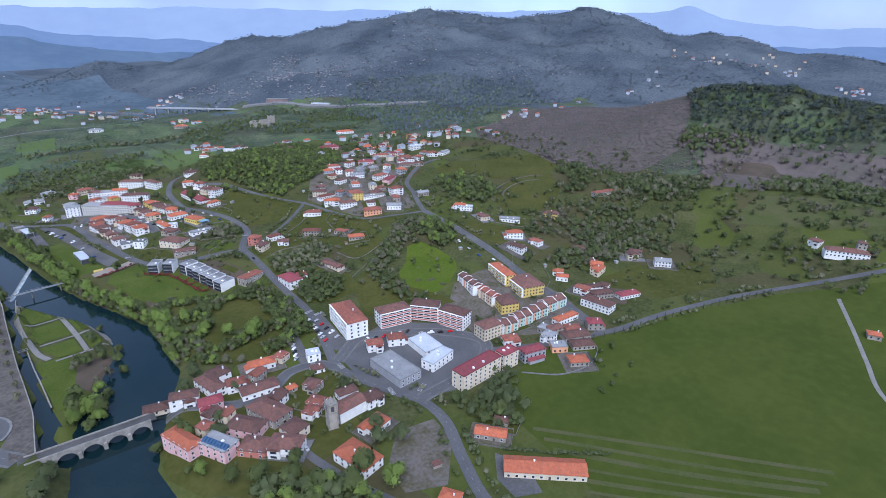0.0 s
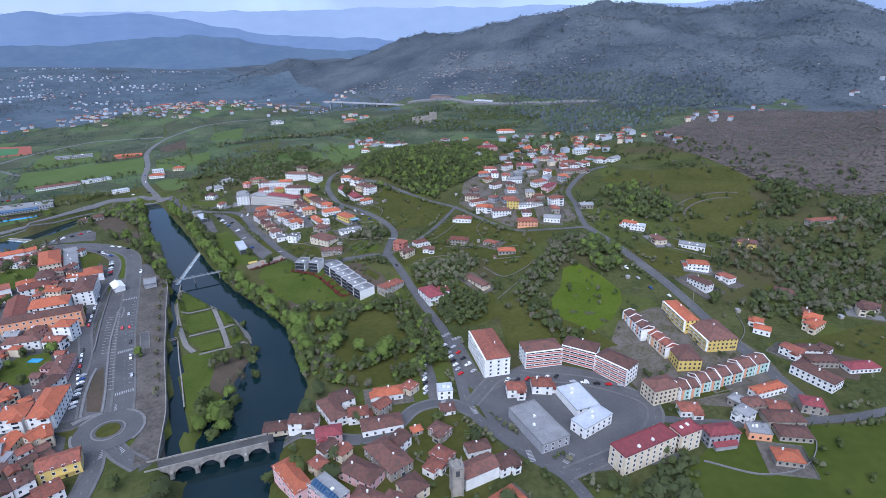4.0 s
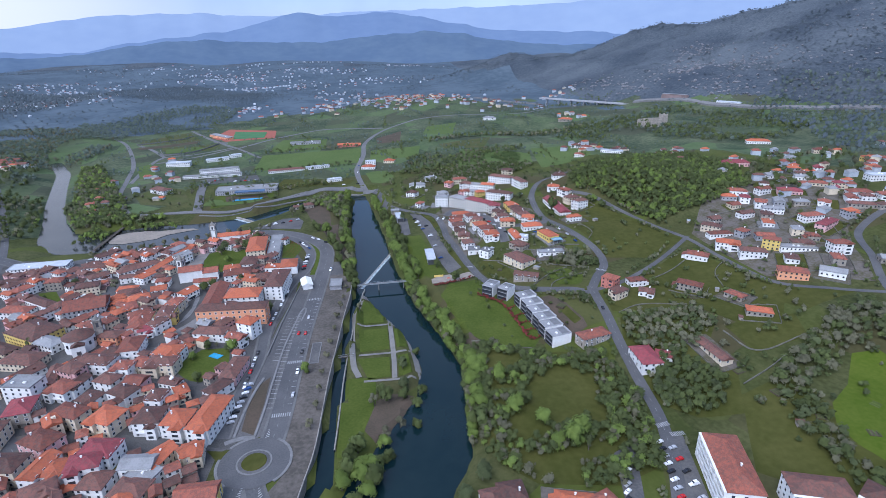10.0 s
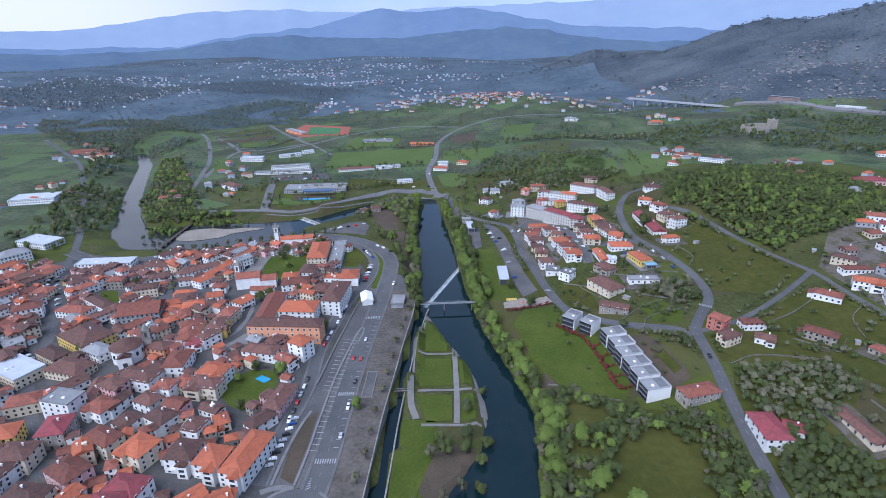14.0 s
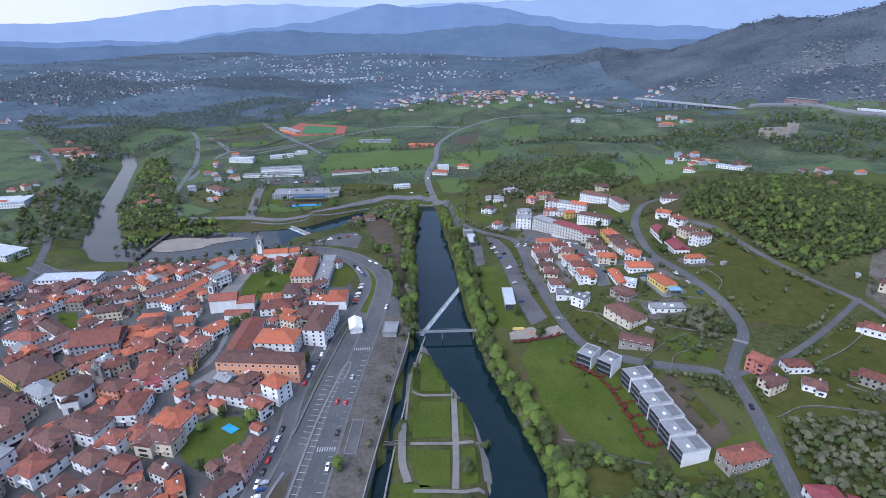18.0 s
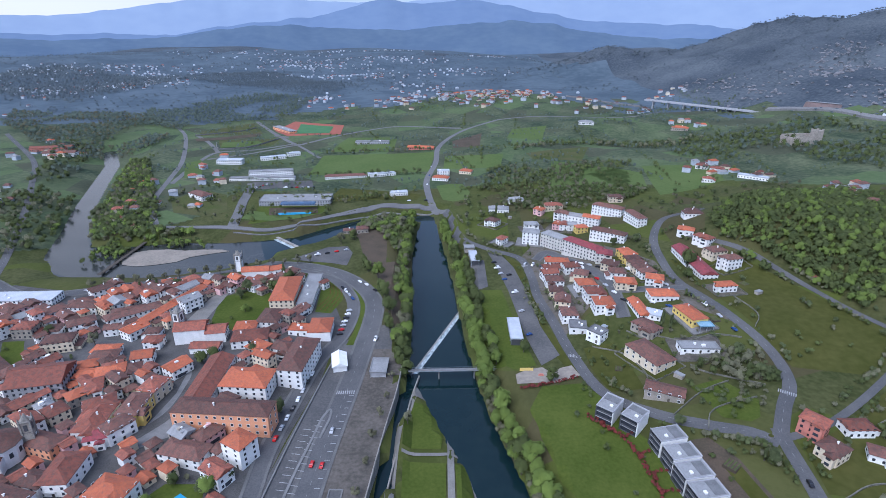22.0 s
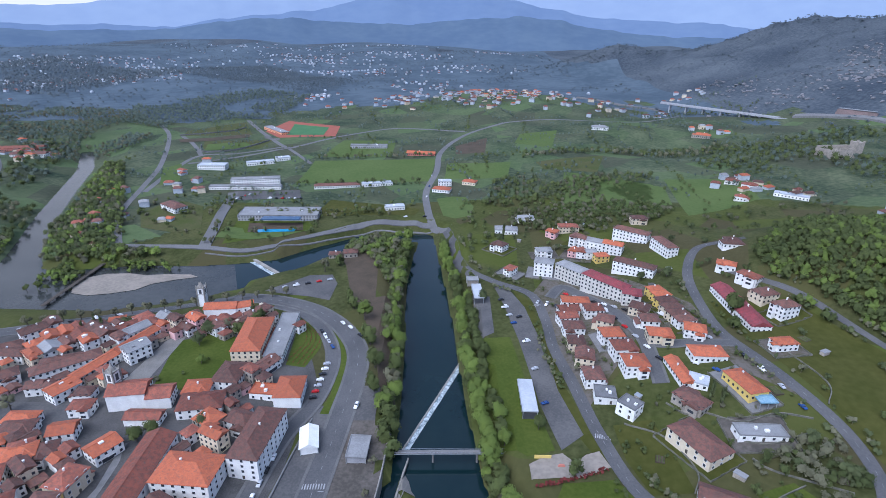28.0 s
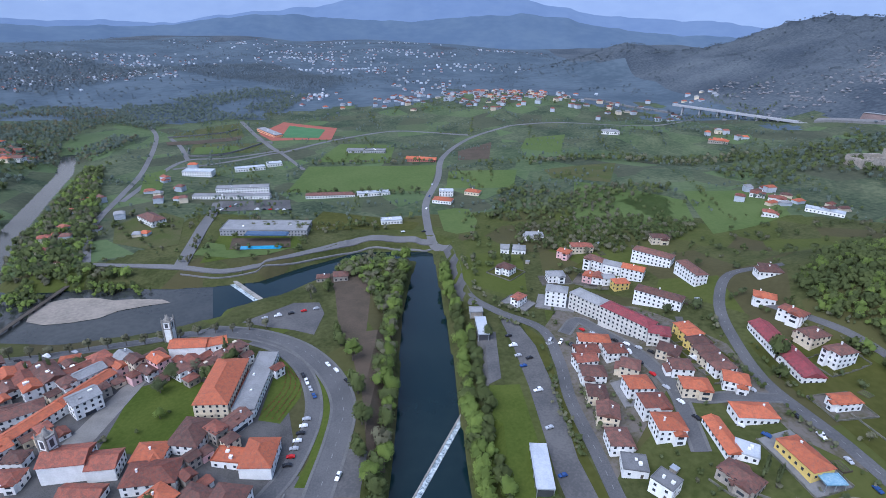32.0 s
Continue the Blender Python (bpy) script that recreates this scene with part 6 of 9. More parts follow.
house(127.4, 531.6, 1, 8.6, 8.3, 2, "greyroof", "w_white", "gable", near=False)
house(134, 522.6, 10, 11.1, 8.3, 2, "orange", "w_yellow", "hip", near=False)
house(52.5, 553.2, -40, 12.1, 10.1, 2, "brown", "w_white", "hip", near=False)
house(62.8, 597, -5, 21.4, 11.5, 1.5, "greyroof", "w_white", "hip", near=False)
house(56.6, 502.9, -38, 7.5, 9.6, 2, "red", "w_white", "hip")
house(85.7, 627, 1, 15.6, 10.4, 1.5, "greyroof", "w_white", "hip", near=False)
house(187.3, 594.1, -3, 14.5, 9.4, 2, "brown", "w_cream", "hip", near=False)
house(96, 446.9, -4, 18.9, 9.3, 2, "orange", "w_white", "hip")
house(89.1, 436.6, 8, 13.3, 9.3, 2, "red", "w_white", "gable")
house(86.7, 428.6, 11, 12.6, 9.3, 2, "red", "w_white", "gable")
house(88.1, 415.6, -1, 13.5, 10.3, 2, "brown", "w_white", "hip")
house(86, 398.4, -4, 10.2, 10.3, 2, "brown", "w_cream", "hip")
house(87.5, 382, -12, 10.9, 11.3, 2, "brown", "w_cream", "gable")
house(87.8, 363.5, 1, 10.6, 12.3, 2, "brown", "w_white", "hip")
house(104.8, 433, 6, 12, 10.3, 2, "red", "w_white", "hip")
house(108.5, 416.2, -21, 10.5, 10.3, 2, "brown", "w_cream", "hip")
house(107.7, 399.6, 5, 13.5, 11.3, 2, "orange", "w_white", "hip")
house(110.1, 383.1, 5, 13.6, 11.3, 2.4, "red", "w_white", "hip")
house(112, 368, 1, 13.4, 12.3, 2.4, "orange", "w_white", "hip")
house(134, 427.5, -31, 12.3, 10.3, 2, "brown", "w_cream", "hip")
house(134.5, 411.6, -4, 11.4, 10.3, 2, "brown", "w_white", "hip")
house(135.2, 394.4, -6, 14.5, 10.3, 2, "orange", "w_cream", "hip")
house(158.5, 399.2, -20, 12.4, 10.3, 2, "orange", "w_white", "hip")
house(153.2, 452.9, 15, 10.8, 8.2, 2, "orange", "w_yellow", "hip")
house(154.3, 445.5, 16, 12.1, 8.2, 2, "orange", "w_yellow", "hip")
house(154.1, 436.5, 17, 12.8, 8.2, 2, "brown", "w_yellow", "hip")
house(154.8, 427.5, 18, 13.2, 8.2, 2, "brown", "w_cream", "hip")
house(155.3, 419, 15, 12.9, 8.2, 2, "brown", "w_cream", "hip")
house(156.8, 410.9, 12, 12.6, 8.2, 2, "brown", "w_white", "hip")
house(154.5, 373.5, -1, 19.1, 11.3, 1.5, "orange", "w_white", "hip")
house(134.4, 360.2, -87, 24.1, 8, 1, "orange", "w_white", "gable")
house(161.4, 344.5, -76, 20, 11.2, 1.5, "orange", "w_yellow", "hip")
house(199.7, 377.6, -82, 7.9, 13, 1.7, "orange", "w_white", "hip")
house(212.3, 475.6, -29, 13.1, 9.3, 1.5, "orange", "w_white", "hip", near=False)
house(217.7, 453.5, -55, 14.4, 9.1, 2, "red", "w_white", "hip", near=False)
house(218, 432.9, -73, 10.7, 14.1, 2, "brown", "w_cream", "hip")
house(220.7, 413.5, -75, 9.3, 13, 3, "brown", "w_white", "hip")
house(228.7, 503.2, -5, 16.6, 9.4, 1.2, "brown", "w_white", "hip", near=False)
house(198.6, 425.8, -90, 56.2, 12.5, 1.6, "maroon", "w_white", "gable")
house(91.1, 349.8, -9, 11.2, 10.3, 1.3, "roof_dark", "w_white", "flat")
house(100.5, 337.4, -48, 10.2, 9.1, 2.2, "roof_dark", "w_white", "flat")
house(131.7, 337.9, -6, 11.3, 12.3, 1, "brown", "w_stone", "gable")
house(140.5, 350.9, -28, 10, 9.2, 1, "whiteroof", "w_white", "flat")
house(123.8, 309.2, -65, 24.9, 15.4, 2, "brown", "w_cream", "hip")
house(120.5, 276.9, -25, 19.7, 9.2, 1.6, "brown", "w_stone", "gable")
house(131.3, 336.8, -55, 16.2, 10.1, 1.6, "brown", "w_stone", "hip")
house(153.9, 313.8, -2, 22.8, 8.2, 1, "greyroof", "w_white", "flat")
house(138.4, 182, -76, 10, 21.3, 2, "red", "w_stone", "hip")
house(161.1, 153.1, -92, 20.6, 13.1, 2, "maroon", "w_white", "hip")
house(173.7, 153.5, -29, 10.1, 8, 1.2, "maroon", "w_white", "gable")
house(178.3, 243.9, -51, 11.1, 9, 3, "red", "w_red", "hip", near=False)
house(178.5, 229.9, -62, 9.9, 11.2, 2, "brown", "w_cream", "hip", near=False)
house(200.7, 245.5, 1, 13.7, 8.2, 1.6, "red", "w_white", "hip", near=False)
house(200.8, 228.4, -29, 11.3, 8.1, 1.4, "brown", "w_white", "hip", near=False)
house(236.4, 229.4, -43, 18.2, 8.9, 2, "red", "w_stone", "hip", near=False)
house(259.8, 207.6, -65, 13.3, 7.8, 1.2, "red", "w_stone", "hip", near=False)
house(260, 182.4, -29, 16.3, 8.9, 1.2, "orange", "w_stone", "hip", near=False)
house(270.3, 274.1, -42, 17.4, 9.9, 1.5, "red", "w_white", "hip", near=False)
house(204.9, 150.8, -84, 27, 7.9, 1, "brown", "w_cream", "gable")
house(300.7, 278.7, -31, 18.8, 9.9, 2, "orange", "w_white", "hip", near=False)
house(308.3, 314.6, -46, 16.4, 8.8, 2, "brown", "w_cream", "hip", near=False)
house(307.9, 301.6, -4, 21.1, 8.1, 1.2, "red", "w_white", "hip", near=False)
house(307.3, 256, -25, 19.9, 9.9, 2, "brown", "w_white", "hip", near=False)
house(326.5, 260.7, -40, 13, 8.7, 3, "red", "w_yellow", "hip", near=False)
house(311.1, 216.1, -30, 20.3, 10.8, 2, "red", "w_orange", "hip", near=False)
house(337.8, 208.2, -42, 16.8, 9.7, 1.5, "greyroof", "w_white", "gable", near=False)
house(366.1, 235.5, -8, 15.7, 9.8, 3, "red", "w_white", "hip", near=False)
house(348.9, 253.7, -23, 16.7, 8.8, 1.5, "brown", "w_stone", "hip", near=False)
house(397.9, 301.9, 3, 19.7, 9.9, 2, "red", "w_white", "hip", near=False)
house(399, 284.8, 27, 26.3, 8.9, 2, "maroon", "w_pink", "hip", near=False)
house(378.9, 327.5, -26, 18.1, 8.8, 1.6, "greyroof", "w_white", "gable", near=False)
house(373.8, 376.3, -27, 20.2, 9.9, 1.4, "red", "w_white", "hip", near=False)
house(419.5, 357.5, -32, 21.9, 10.6, 1.4, "maroon", "w_pink", "hip", near=False)
house(425.5, 319.5, -37, 10.4, 7.6, 1.4, "red", "w_white", "hip", near=False)
house(460.1, 367.9, -41, 16.8, 8.5, 1.2, "red", "w_cream", "hip", near=False)
house(462, 393.7, -25, 13.2, 7.8, 1.4, "greyroof", "w_white", "gable", near=False)
house(467.1, 325.6, -19, 21.6, 10.5, 1.5, "red", "w_white", "hip", near=False)
house(446.8, 301.1, -28, 23, 7.6, 1.2, "brown", "w_stone", "hip", near=False)
house(460.8, 292, -4, 12.4, 7.7, 1.4, "brown", "w_stone", "hip", near=False)
house(534.4, 371, -7, 25.4, 10.6, 2, "whiteroof", "w_white", "flat", near=False)
house(513.3, 315.4, -22, 15.3, 9.4, 2, "red", "w_white", "hip", near=False)
house(607.8, 403.3, -45, 19.8, 10.2, 2, "greyroof", "w_white", "flat", near=False)
house(590, 434.9, -14, 22.9, 10.6, 1.5, "orange", "w_yellow", "hip", near=False)
house(594.2, 513.4, -25, 21.3, 10.7, 1.7, "red", "w_cream", "hip", near=False)
house(426.3, 455.4, -14, 30.1, 12.4, 1.5, "maroon", "w_pink", "hip", near=False)
house(582.6, 619.7, -23, 32.5, 12.3, 1.5, "orange", "w_white", "hip", near=False)
house(536.4, 312.3, 12, 20.6, 8.7, 1.5, "greyroof", "w_white", "gable", near=False)
house(388.8, 211.9, -23, 14.3, 8.7, 1.4, "greyroof", "w_stone", "gable", near=False)
house(341.7, 249.1, -19, 27.4, 7.9, 1, "greyroof", "w_white", "flat", near=False)
house(154.1, 59.2, -107, 37.9, 15.9, 4.4, "red", "w_white", "hip", bands="w_white")
house(174.1, -5, -101, 23.4, 15.4, 1.7, "whiteroof", "w_white", "flat", style="plain")
house(166.4, -24.5, -85, 10.4, 23, 2.2, "whiteroof", "w_white", "flat")
house(138, -11.6, -95, 34, 17.8, 2, "greyroof", "w_grey", "flat", style="plain", label="plain grey concrete hall with a flat grey roof")
house(147.7, 21.2, -28, 11.5, 8.8, 2, "red", "w_white", "hip")
house(163.8, 16.1, -33, 12.4, 9.8, 2, "red", "w_white", "hip")
house(108.8, 42.5, -23, 9.1, 7.9, 2, "whiteroof", "w_white", "flat")
house(102.8, 29.2, -17, 8.6, 7.8, 1, "brown", "w_white", "hip")
house(170.9, -56.6, -94, 10.9, 36.2, 4, "maroon", "w_cream", "flat", label="cream apartment block with a flat maroon roof")
house(197.5, -61.6, -97, 9, 14, 4, "maroon", "w_cream", "flat")
house(222.1, -26.5, -103, 12.8, 18.6, 3.4, "brown", "w_cream", "hip")
house(236, -32.8, -16, 13.9, 10.8, 2.6, "brown", "w_green", "gable", style="row", units=2)
house(251.8, -34.9, -15, 15.1, 10.8, 2.6, "brown", "w_green", "gable", style="row", units=2)
house(268.6, -37.4, -11, 18, 10.8, 2.6, "brown", "w_green", "gable", style="row", units=2)
house(290.6, -39.5, -10, 23.2, 10.8, 2.6, "brown", "w_green", "gable", near=False, style="row", units=2)
house(265.1, 29.3, -110, 26.7, 8.9, 2.6, "brown", "w_white", "gable", near=False, style="row", units=3)
house(263, 8, -104, 25.3, 8.9, 2.6, "red", "w_cream", "gable", near=False, style="row", units=3)
house(263.2, -11.6, -119, 19.4, 15.4, 2.6, "brown", "w_yellow", "hip")
house(302.1, 21.4, -114, 31.7, 9.8, 3, "orange", "w_yellow", "hip", near=False, bands="w_yellow")
house(301.9, -4.9, -114, 27.7, 21.7, 2.8, "brown", "w_yellow", "hip", near=False, bands="w_yellow")
house(317.4, -68.1, -90, 26, 12, 2.2, "brown", "w_white", "hip", near=False)
house(278.9, -59.7, -102, 7, 23.3, 1.6, "orange", "w_white", "hip")
house(344.3, -17.2, -62, 11, 7.8, 1.5, "orange", "w_white", "hip", near=False)
house(333.6, -44.5, -83, 13.4, 8.9, 2, "red", "w_white", "hip", near=False)
house(346.2, -48.9, -36, 14.1, 8.8, 1.6, "brown", "w_white", "hip", near=False)
house(339, -60.2, -33, 18.3, 9.8, 1.6, "brown", "w_stone", "hip", near=False)
house(354.8, -77, -25, 21, 8.8, 1.2, "maroon", "w_white", "hip", near=False)
house(382.4, -33.6, -86, 9.5, 14.7, 2, "orange", "w_cream", "hip", near=False)
house(434.4, -43.8, -55, 11.2, 8.7, 2, "brown", "w_cream", "hip", near=False)
house(223.9, -45.7, -33, 12.2, 8.8, 1.4, "red", "w_white", "hip")
house(217, -69.5, -112, 9.1, 17.8, 2.6, "maroon", "w_grey", "hip")
house(244.7, -66.2, -90, 8.6, 8.9, 2, "greyroof", "w_white", "hip")
house(257.5, -63.2, -22, 13.1, 8.8, 1.6, "brown", "w_stone", "hip")
house(268, -72.2, -43, 12.1, 8.8, 1.4, "red", "w_stone", "hip")
house(238.3, -78.4, -42, 11.7, 8.8, 1.5, "greyroof", "w_orange", "flat")
house(260.9, -79.1, -32, 20.8, 10.8, 1.4, "brown", "w_stone", "hip")
house(285.5, -81.7, -48, 11.8, 9.8, 2, "maroon", "w_stone", "hip")
house(253.6, -88.9, -38, 17, 9.8, 1.2, "brown", "w_stone", "hip")
house(233.9, -96.8, -41, 13.4, 9.8, 1.2, "orange", "w_stone", "hip")
house(380.5, 64.9, -43, 17.3, 9.7, 2, "orange", "w_white", "hip", near=False)
house(358.5, 45.6, -92, 19, 8.8, 2, "brown", "w_white", "hip", near=False)
house(388.1, 41.8, -97, 12.7, 8.7, 1.5, "red", "w_white", "hip", near=False)
house(408.6, 91.8, -57, 23.1, 9.6, 1.2, "greyroof", "w_white", "flat", near=False)
house(459, 68.1, -48, 14.7, 8.5, 1.4, "brown", "w_cream", "hip", near=False)
house(396.2, 147.1, -56, 16.6, 8.6, 1.6, "whiteroof", "w_white", "flat", near=False)
house(390.5, 116.2, -108, 16.3, 8.7, 1.4, "brown", "w_cream", "hip", near=False)
house(412.6, 4.8, -66, 16.2, 8.6, 1.2, "brown", "w_stone", "hip", near=False)
house(397.2, -18.6, -9, 7.5, 7.8, 1.2, "brown", "w_stone", "hip", near=False)
house(393.9, 154.5, -63, 13.4, 7.6, 2, "orange", "w_white", "hip", near=False)
house(66.5, -60.6, -85, 23.2, 14.3, 2, "orange", "w_white", "hip")
house(91.6, -45.2, -84, 10.6, 14.4, 1.5, "orange", "w_white", "hip")
house(80.1, -114.8, -67, 10.2, 7.5, 1.4, "orange", "w_white", "hip")
house(131.6, -99.3, -60, 17.8, 7.9, 1.2, "orange", "w_stone", "gable")
house(129.1, -136.9, -51, 42.3, 11.7, 1.4, "orange", "w_cream", "gable")
house(145.8, -96.6, -69, 8.3, 5.9, 1, "brown", "w_stone", "gable")
house(7.1, 17.8, -79, 24.1, 9.2, 2.6, "orange", "w_pink", "hip")
house(19.4, 0.3, -71, 19, 10.8, 2.6, "greyroof", "w_pink", "flat")
house(38.4, 5.9, -61, 20.3, 11.9, 2, "brown", "w_pink", "hip")
house(34, -12.1, -55, 16, 11.9, 1.6, "brown", "w_red", "hip")
house(45.9, -24, -53, 18.2, 11.8, 2, "brown", "w_white", "hip")
house(12.3, 71.6, -21, 15, 8.9, 2, "brown", "w_cream", "hip")
house(25.5, 59.6, -27, 16.6, 8.9, 2, "brown", "w_white", "hip")
house(34.1, 41.9, -18, 13.8, 8.8, 2, "maroon", "w_pink", "hip")
house(42.2, 59.9, -85, 22.2, 10, 2, "brown", "w_white", "hip")
house(51.3, 67.6, 2, 12.2, 12, 2, "brown", "w_white", "hip")
house(54.4, 49.5, -19, 11.7, 8.9, 2, "red", "w_white", "hip")
house(78.3, 59.7, -17, 17.1, 8.9, 1.5, "orange", "w_white", "hip")
house(63.1, 35.8, -14, 23.2, 10.8, 1.5, "brown", "w_white", "hip")
house(54.8, 9.2, -80, 24.9, 13.9, 2, "brown", "w_stone", "hip")
house(56.3, -15.8, -81, 12, 11.7, 2, "brown", "w_cream", "hip")
house(65, 17.3, -65, 9.6, 9.9, 2, "brown", "w_white", "gable")
house(78.2, 22.1, -94, 5, 6, 1, "orange", "w_stone", "hip")
house(517.1, -207.7, -70, 34.3, 11.5, 2, "brown", "w_white", "hip", near=False)
house(522.8, -217, -70, 7, 5.8, 4, "brown", "w_stone", "hip", near=False)
house(532.3, -181.4, -102, 10.8, 8.7, 1.5, "brown", "w_white", "hip", near=False)
house(436.4, -74.1, -58, 15.3, 9.6, 2, "greyroof", "w_white", "gable", near=False)
house(396.1, -245.9, -76, 8.3, 7.8, 1.2, "orange", "w_stone", "hip", near=False)
house(444.5, -42.8, -69, 12.7, 8.6, 1.6, "brown", "w_stone", "hip", near=False)
house(390.2, -28.3, -69, 11.8, 8.7, 2, "orange", "w_cream", "hip", near=False)
house(456.7, 67.9, -62, 16.8, 8.5, 1.5, "brown", "w_yellow", "hip", near=False)
house(545.3, 43.8, -21, 43.6, 7.6, 1.2, "red", "w_stone", "hip", near=False)
house(-411.5, 415.9, 51, 25.1, 18.7, 3, "greyroof", "w_white", "hip", near=False)
house(-356.5, 384.9, -20, 20.9, 12.1, 2, "red", "w_white", "hip", near=False)
house(-328.5, 336.5, -2, 14.6, 12.1, 2, "red", "w_cream", "hip", near=False)
house(-316.7, 301.1, 28, 19.2, 12.3, 3, "red", "w_white", "hip", near=False)
house(-245.4, 256.9, -32, 32.2, 21.9, 2.6, "brown", "w_yellow", "hip", near=False)
house(-227.5, 239.9, -29, 19.5, 11.1, 2, "greyroof", "w_white", "hip", near=False)
house(-313.8, 399.7, 3, 50, 15.1, 1.8, "whiteroof", "w_white", "flat", near=False)
house(-277.8, 353, 3, 13.4, 11, 2.6, "red", "w_stone", "hip", near=False)
house(-320.7, 364.7, 10, 17.7, 9.1, 1.6, "brown", "w_yellow", "hip", near=False)
house(-268.9, 312, -35, 29.1, 9.1, 2.4, "brown", "w_white", "hip", near=False)
house(-281.9, 302.1, -13, 24.4, 12.1, 2, "red", "w_white", "hip", near=False)
house(-244.9, 336.8, 16, 18.1, 12.1, 2.6, "brown", "w_cream", "hip", near=False)
house(-259, 384.7, -2, 22.9, 9.1, 2, "brown", "w_white", "hip", near=False)
house(-226.5, 293.9, 13, 28.4, 22.1, 3, "red", "w_grey", "gable", near=False)
house(-217.2, 374.7, 38, 35.6, 10.3, 2, "brown", "w_white", "hip", near=False)
house(-237.5, 186.8, 20, 17, 12.2, 2.4, "red", "w_cream", "hip")
house(-211.5, 181.9, -13, 18.2, 12.2, 4, "greyroof", "w_white", "flat")
house(-204, 163, 10, 13.3, 16.3, 3, "maroon", "w_stone", "hip")
house(-179.7, 134.1, -29, 17.9, 13, 3, "red", "w_pink", "hip")
house(-175.5, 155.3, -25, 18.1, 10.5, 3, "red", "w_cream", "hip")
house(-154.5, 149.4, -24, 15.5, 14.1, 3, "orange", "w_cream", "hip")
house(-131.3, 146.8, -6, 14.2, 14.2, 3, "brown", "w_white", "hip")
house(-115.8, 143.2, -12, 14, 14.1, 3, "orange", "w_white", "hip")
house(-99.9, 145.7, -14, 13, 29.9, 3, "orange", "w_white", "hip")
house(-102.1, 172.6, 52, 15.6, 9.1, 2, "brown", "w_white", "hip")
house(-96.4, 191.6, -11, 10.4, 23.6, 2, "brown", "w_pink", "hip")
house(-227.2, 158.7, 18, 13, 13.3, 3, "orange", "w_yellow", "hip")
house(-211.8, 145, 1, 17.1, 13.2, 3, "brown", "w_cream", "hip")
house(-189.1, 118.6, -9, 18.9, 13, 3, "brown", "w_cream", "hip")
house(-151.2, 115.1, 8, 15.1, 12, 3, "maroon", "w_white", "hip")
house(-191.3, 181.2, -24, 14.5, 12.2, 2.4, "red", "w_white", "hip")
house(-185.9, 185.5, -15, 8.4, 15.2, 2, "brown", "w_white", "gable")
house(-204.2, 195.6, 12, 6.3, 22, 2, "brown", "w_cream", "gable")
house(-183.5, 207.1, -15, 22.9, 11.9, 2.6, "brown", "w_white", "hip")
house(-172.3, 170.8, -23, 11.6, 10.6, 2, "brown", "w_white", "hip")
house(-155, 173.5, -30, 15.2, 11.4, 2.4, "brown", "w_white", "hip")
house(-134.1, 166.2, -14, 10.1, 11.1, 2.6, "brown", "w_white", "hip")
house(-142.3, 201.8, -10, 18.4, 11.8, 2.6, "brown", "w_cream", "hip")
house(-141.9, 214.1, -13, 17.7, 13.5, 2.6, "orange", "w_white", "hip")
house(-164.2, 199, -13, 11.5, 10.1, 2.6, "red", "w_white", "hip")
house(-151, 182.3, -17, 11.5, 10.1, 2.6, "red", "w_pink", "gable")
house(-169.2, 187.9, -24, 13.7, 10.1, 2, "brown", "w_white", "hip")
house(-156, 204.5, -25, 11.7, 10.1, 2, "red", "w_cream", "hip")
house(-168.8, 224.8, 3, 13.2, 19.6, 2.4, "red", "w_white", "hip")
house(-191.4, 243.1, -14, 20, 10.1, 2, "brown", "w_orange", "hip", near=False)
house(-178, 219.2, -13, 12.3, 9.1, 2, "brown", "w_white", "hip")
house(-195.4, 282.1, 49, 16.8, 9.1, 2, "orange", "w_stone", "hip", near=False)
house(-174.6, 259.3, 2, 12.4, 23.5, 2.4, "red", "w_white", "hip", near=False)
house(-190.6, 300.4, 24, 15.2, 10, 2.4, "orange", "w_white", "hip", near=False)
house(-210.6, 310.3, 24, 11.5, 9.1, 1.8, "orange", "w_grey", "hip", near=False)
house(-256.4, 238.2, -30, 21.6, 10.1, 1.8, "brown", "w_cream", "hip", near=False)
house(-233.2, 220.1, -16, 24.9, 15.1, 2, "brown", "w_cream", "hip", near=False)
house(-264.8, 219, -27, 28.7, 18.3, 2.4, "whiteroof", "w_cream", "flat", near=False)
house(-211.4, 135.3, -12, 9.9, 11.1, 2.6, "brown", "w_white", "hip")
house(-164.3, 114.5, -6, 10.7, 12.1, 2.4, "orange", "w_white", "hip")
house(-126.3, 113.8, -5, 15.9, 10.1, 2.4, "greyroof", "w_white", "gable")
house(-118.1, 121.7, 44, 11.9, 9.1, 2, "orange", "w_cream", "gable")
house(-104.4, 119.8, 36, 9.7, 9.1, 2.4, "orange", "w_cream", "gable")
house(-148.7, 125, -10, 17.9, 14.1, 2.6, "maroon", "w_white", "hip")
house(-121.8, 107.5, -26, 15, 10, 2, "greyroof", "w_white", "flat")
house(-118.2, 117.7, 68, 16.9, 8.1, 2, "orange", "w_cream", "gable")
house(-102.8, 119.7, 10, 10.5, 10.1, 2.4, "orange", "w_cream", "hip")
house(-92.5, 88.9, -0, 18.7, 12, 2.6, "red", "w_yellow", "gable")
house(-171.9, 115.8, 77, 18.3, 9.2, 2.6, "orange", "w_white", "gable")
house(-142.8, 105.1, -9, 13, 12.1, 2, "brown", "w_white", "hip")
house(-124.5, 98.3, -15, 16.3, 12, 2, "brown", "w_cream", "hip")
house(-204.8, 301, 5, 13.8, 9, 1.6, "orange", "w_grey", "hip")
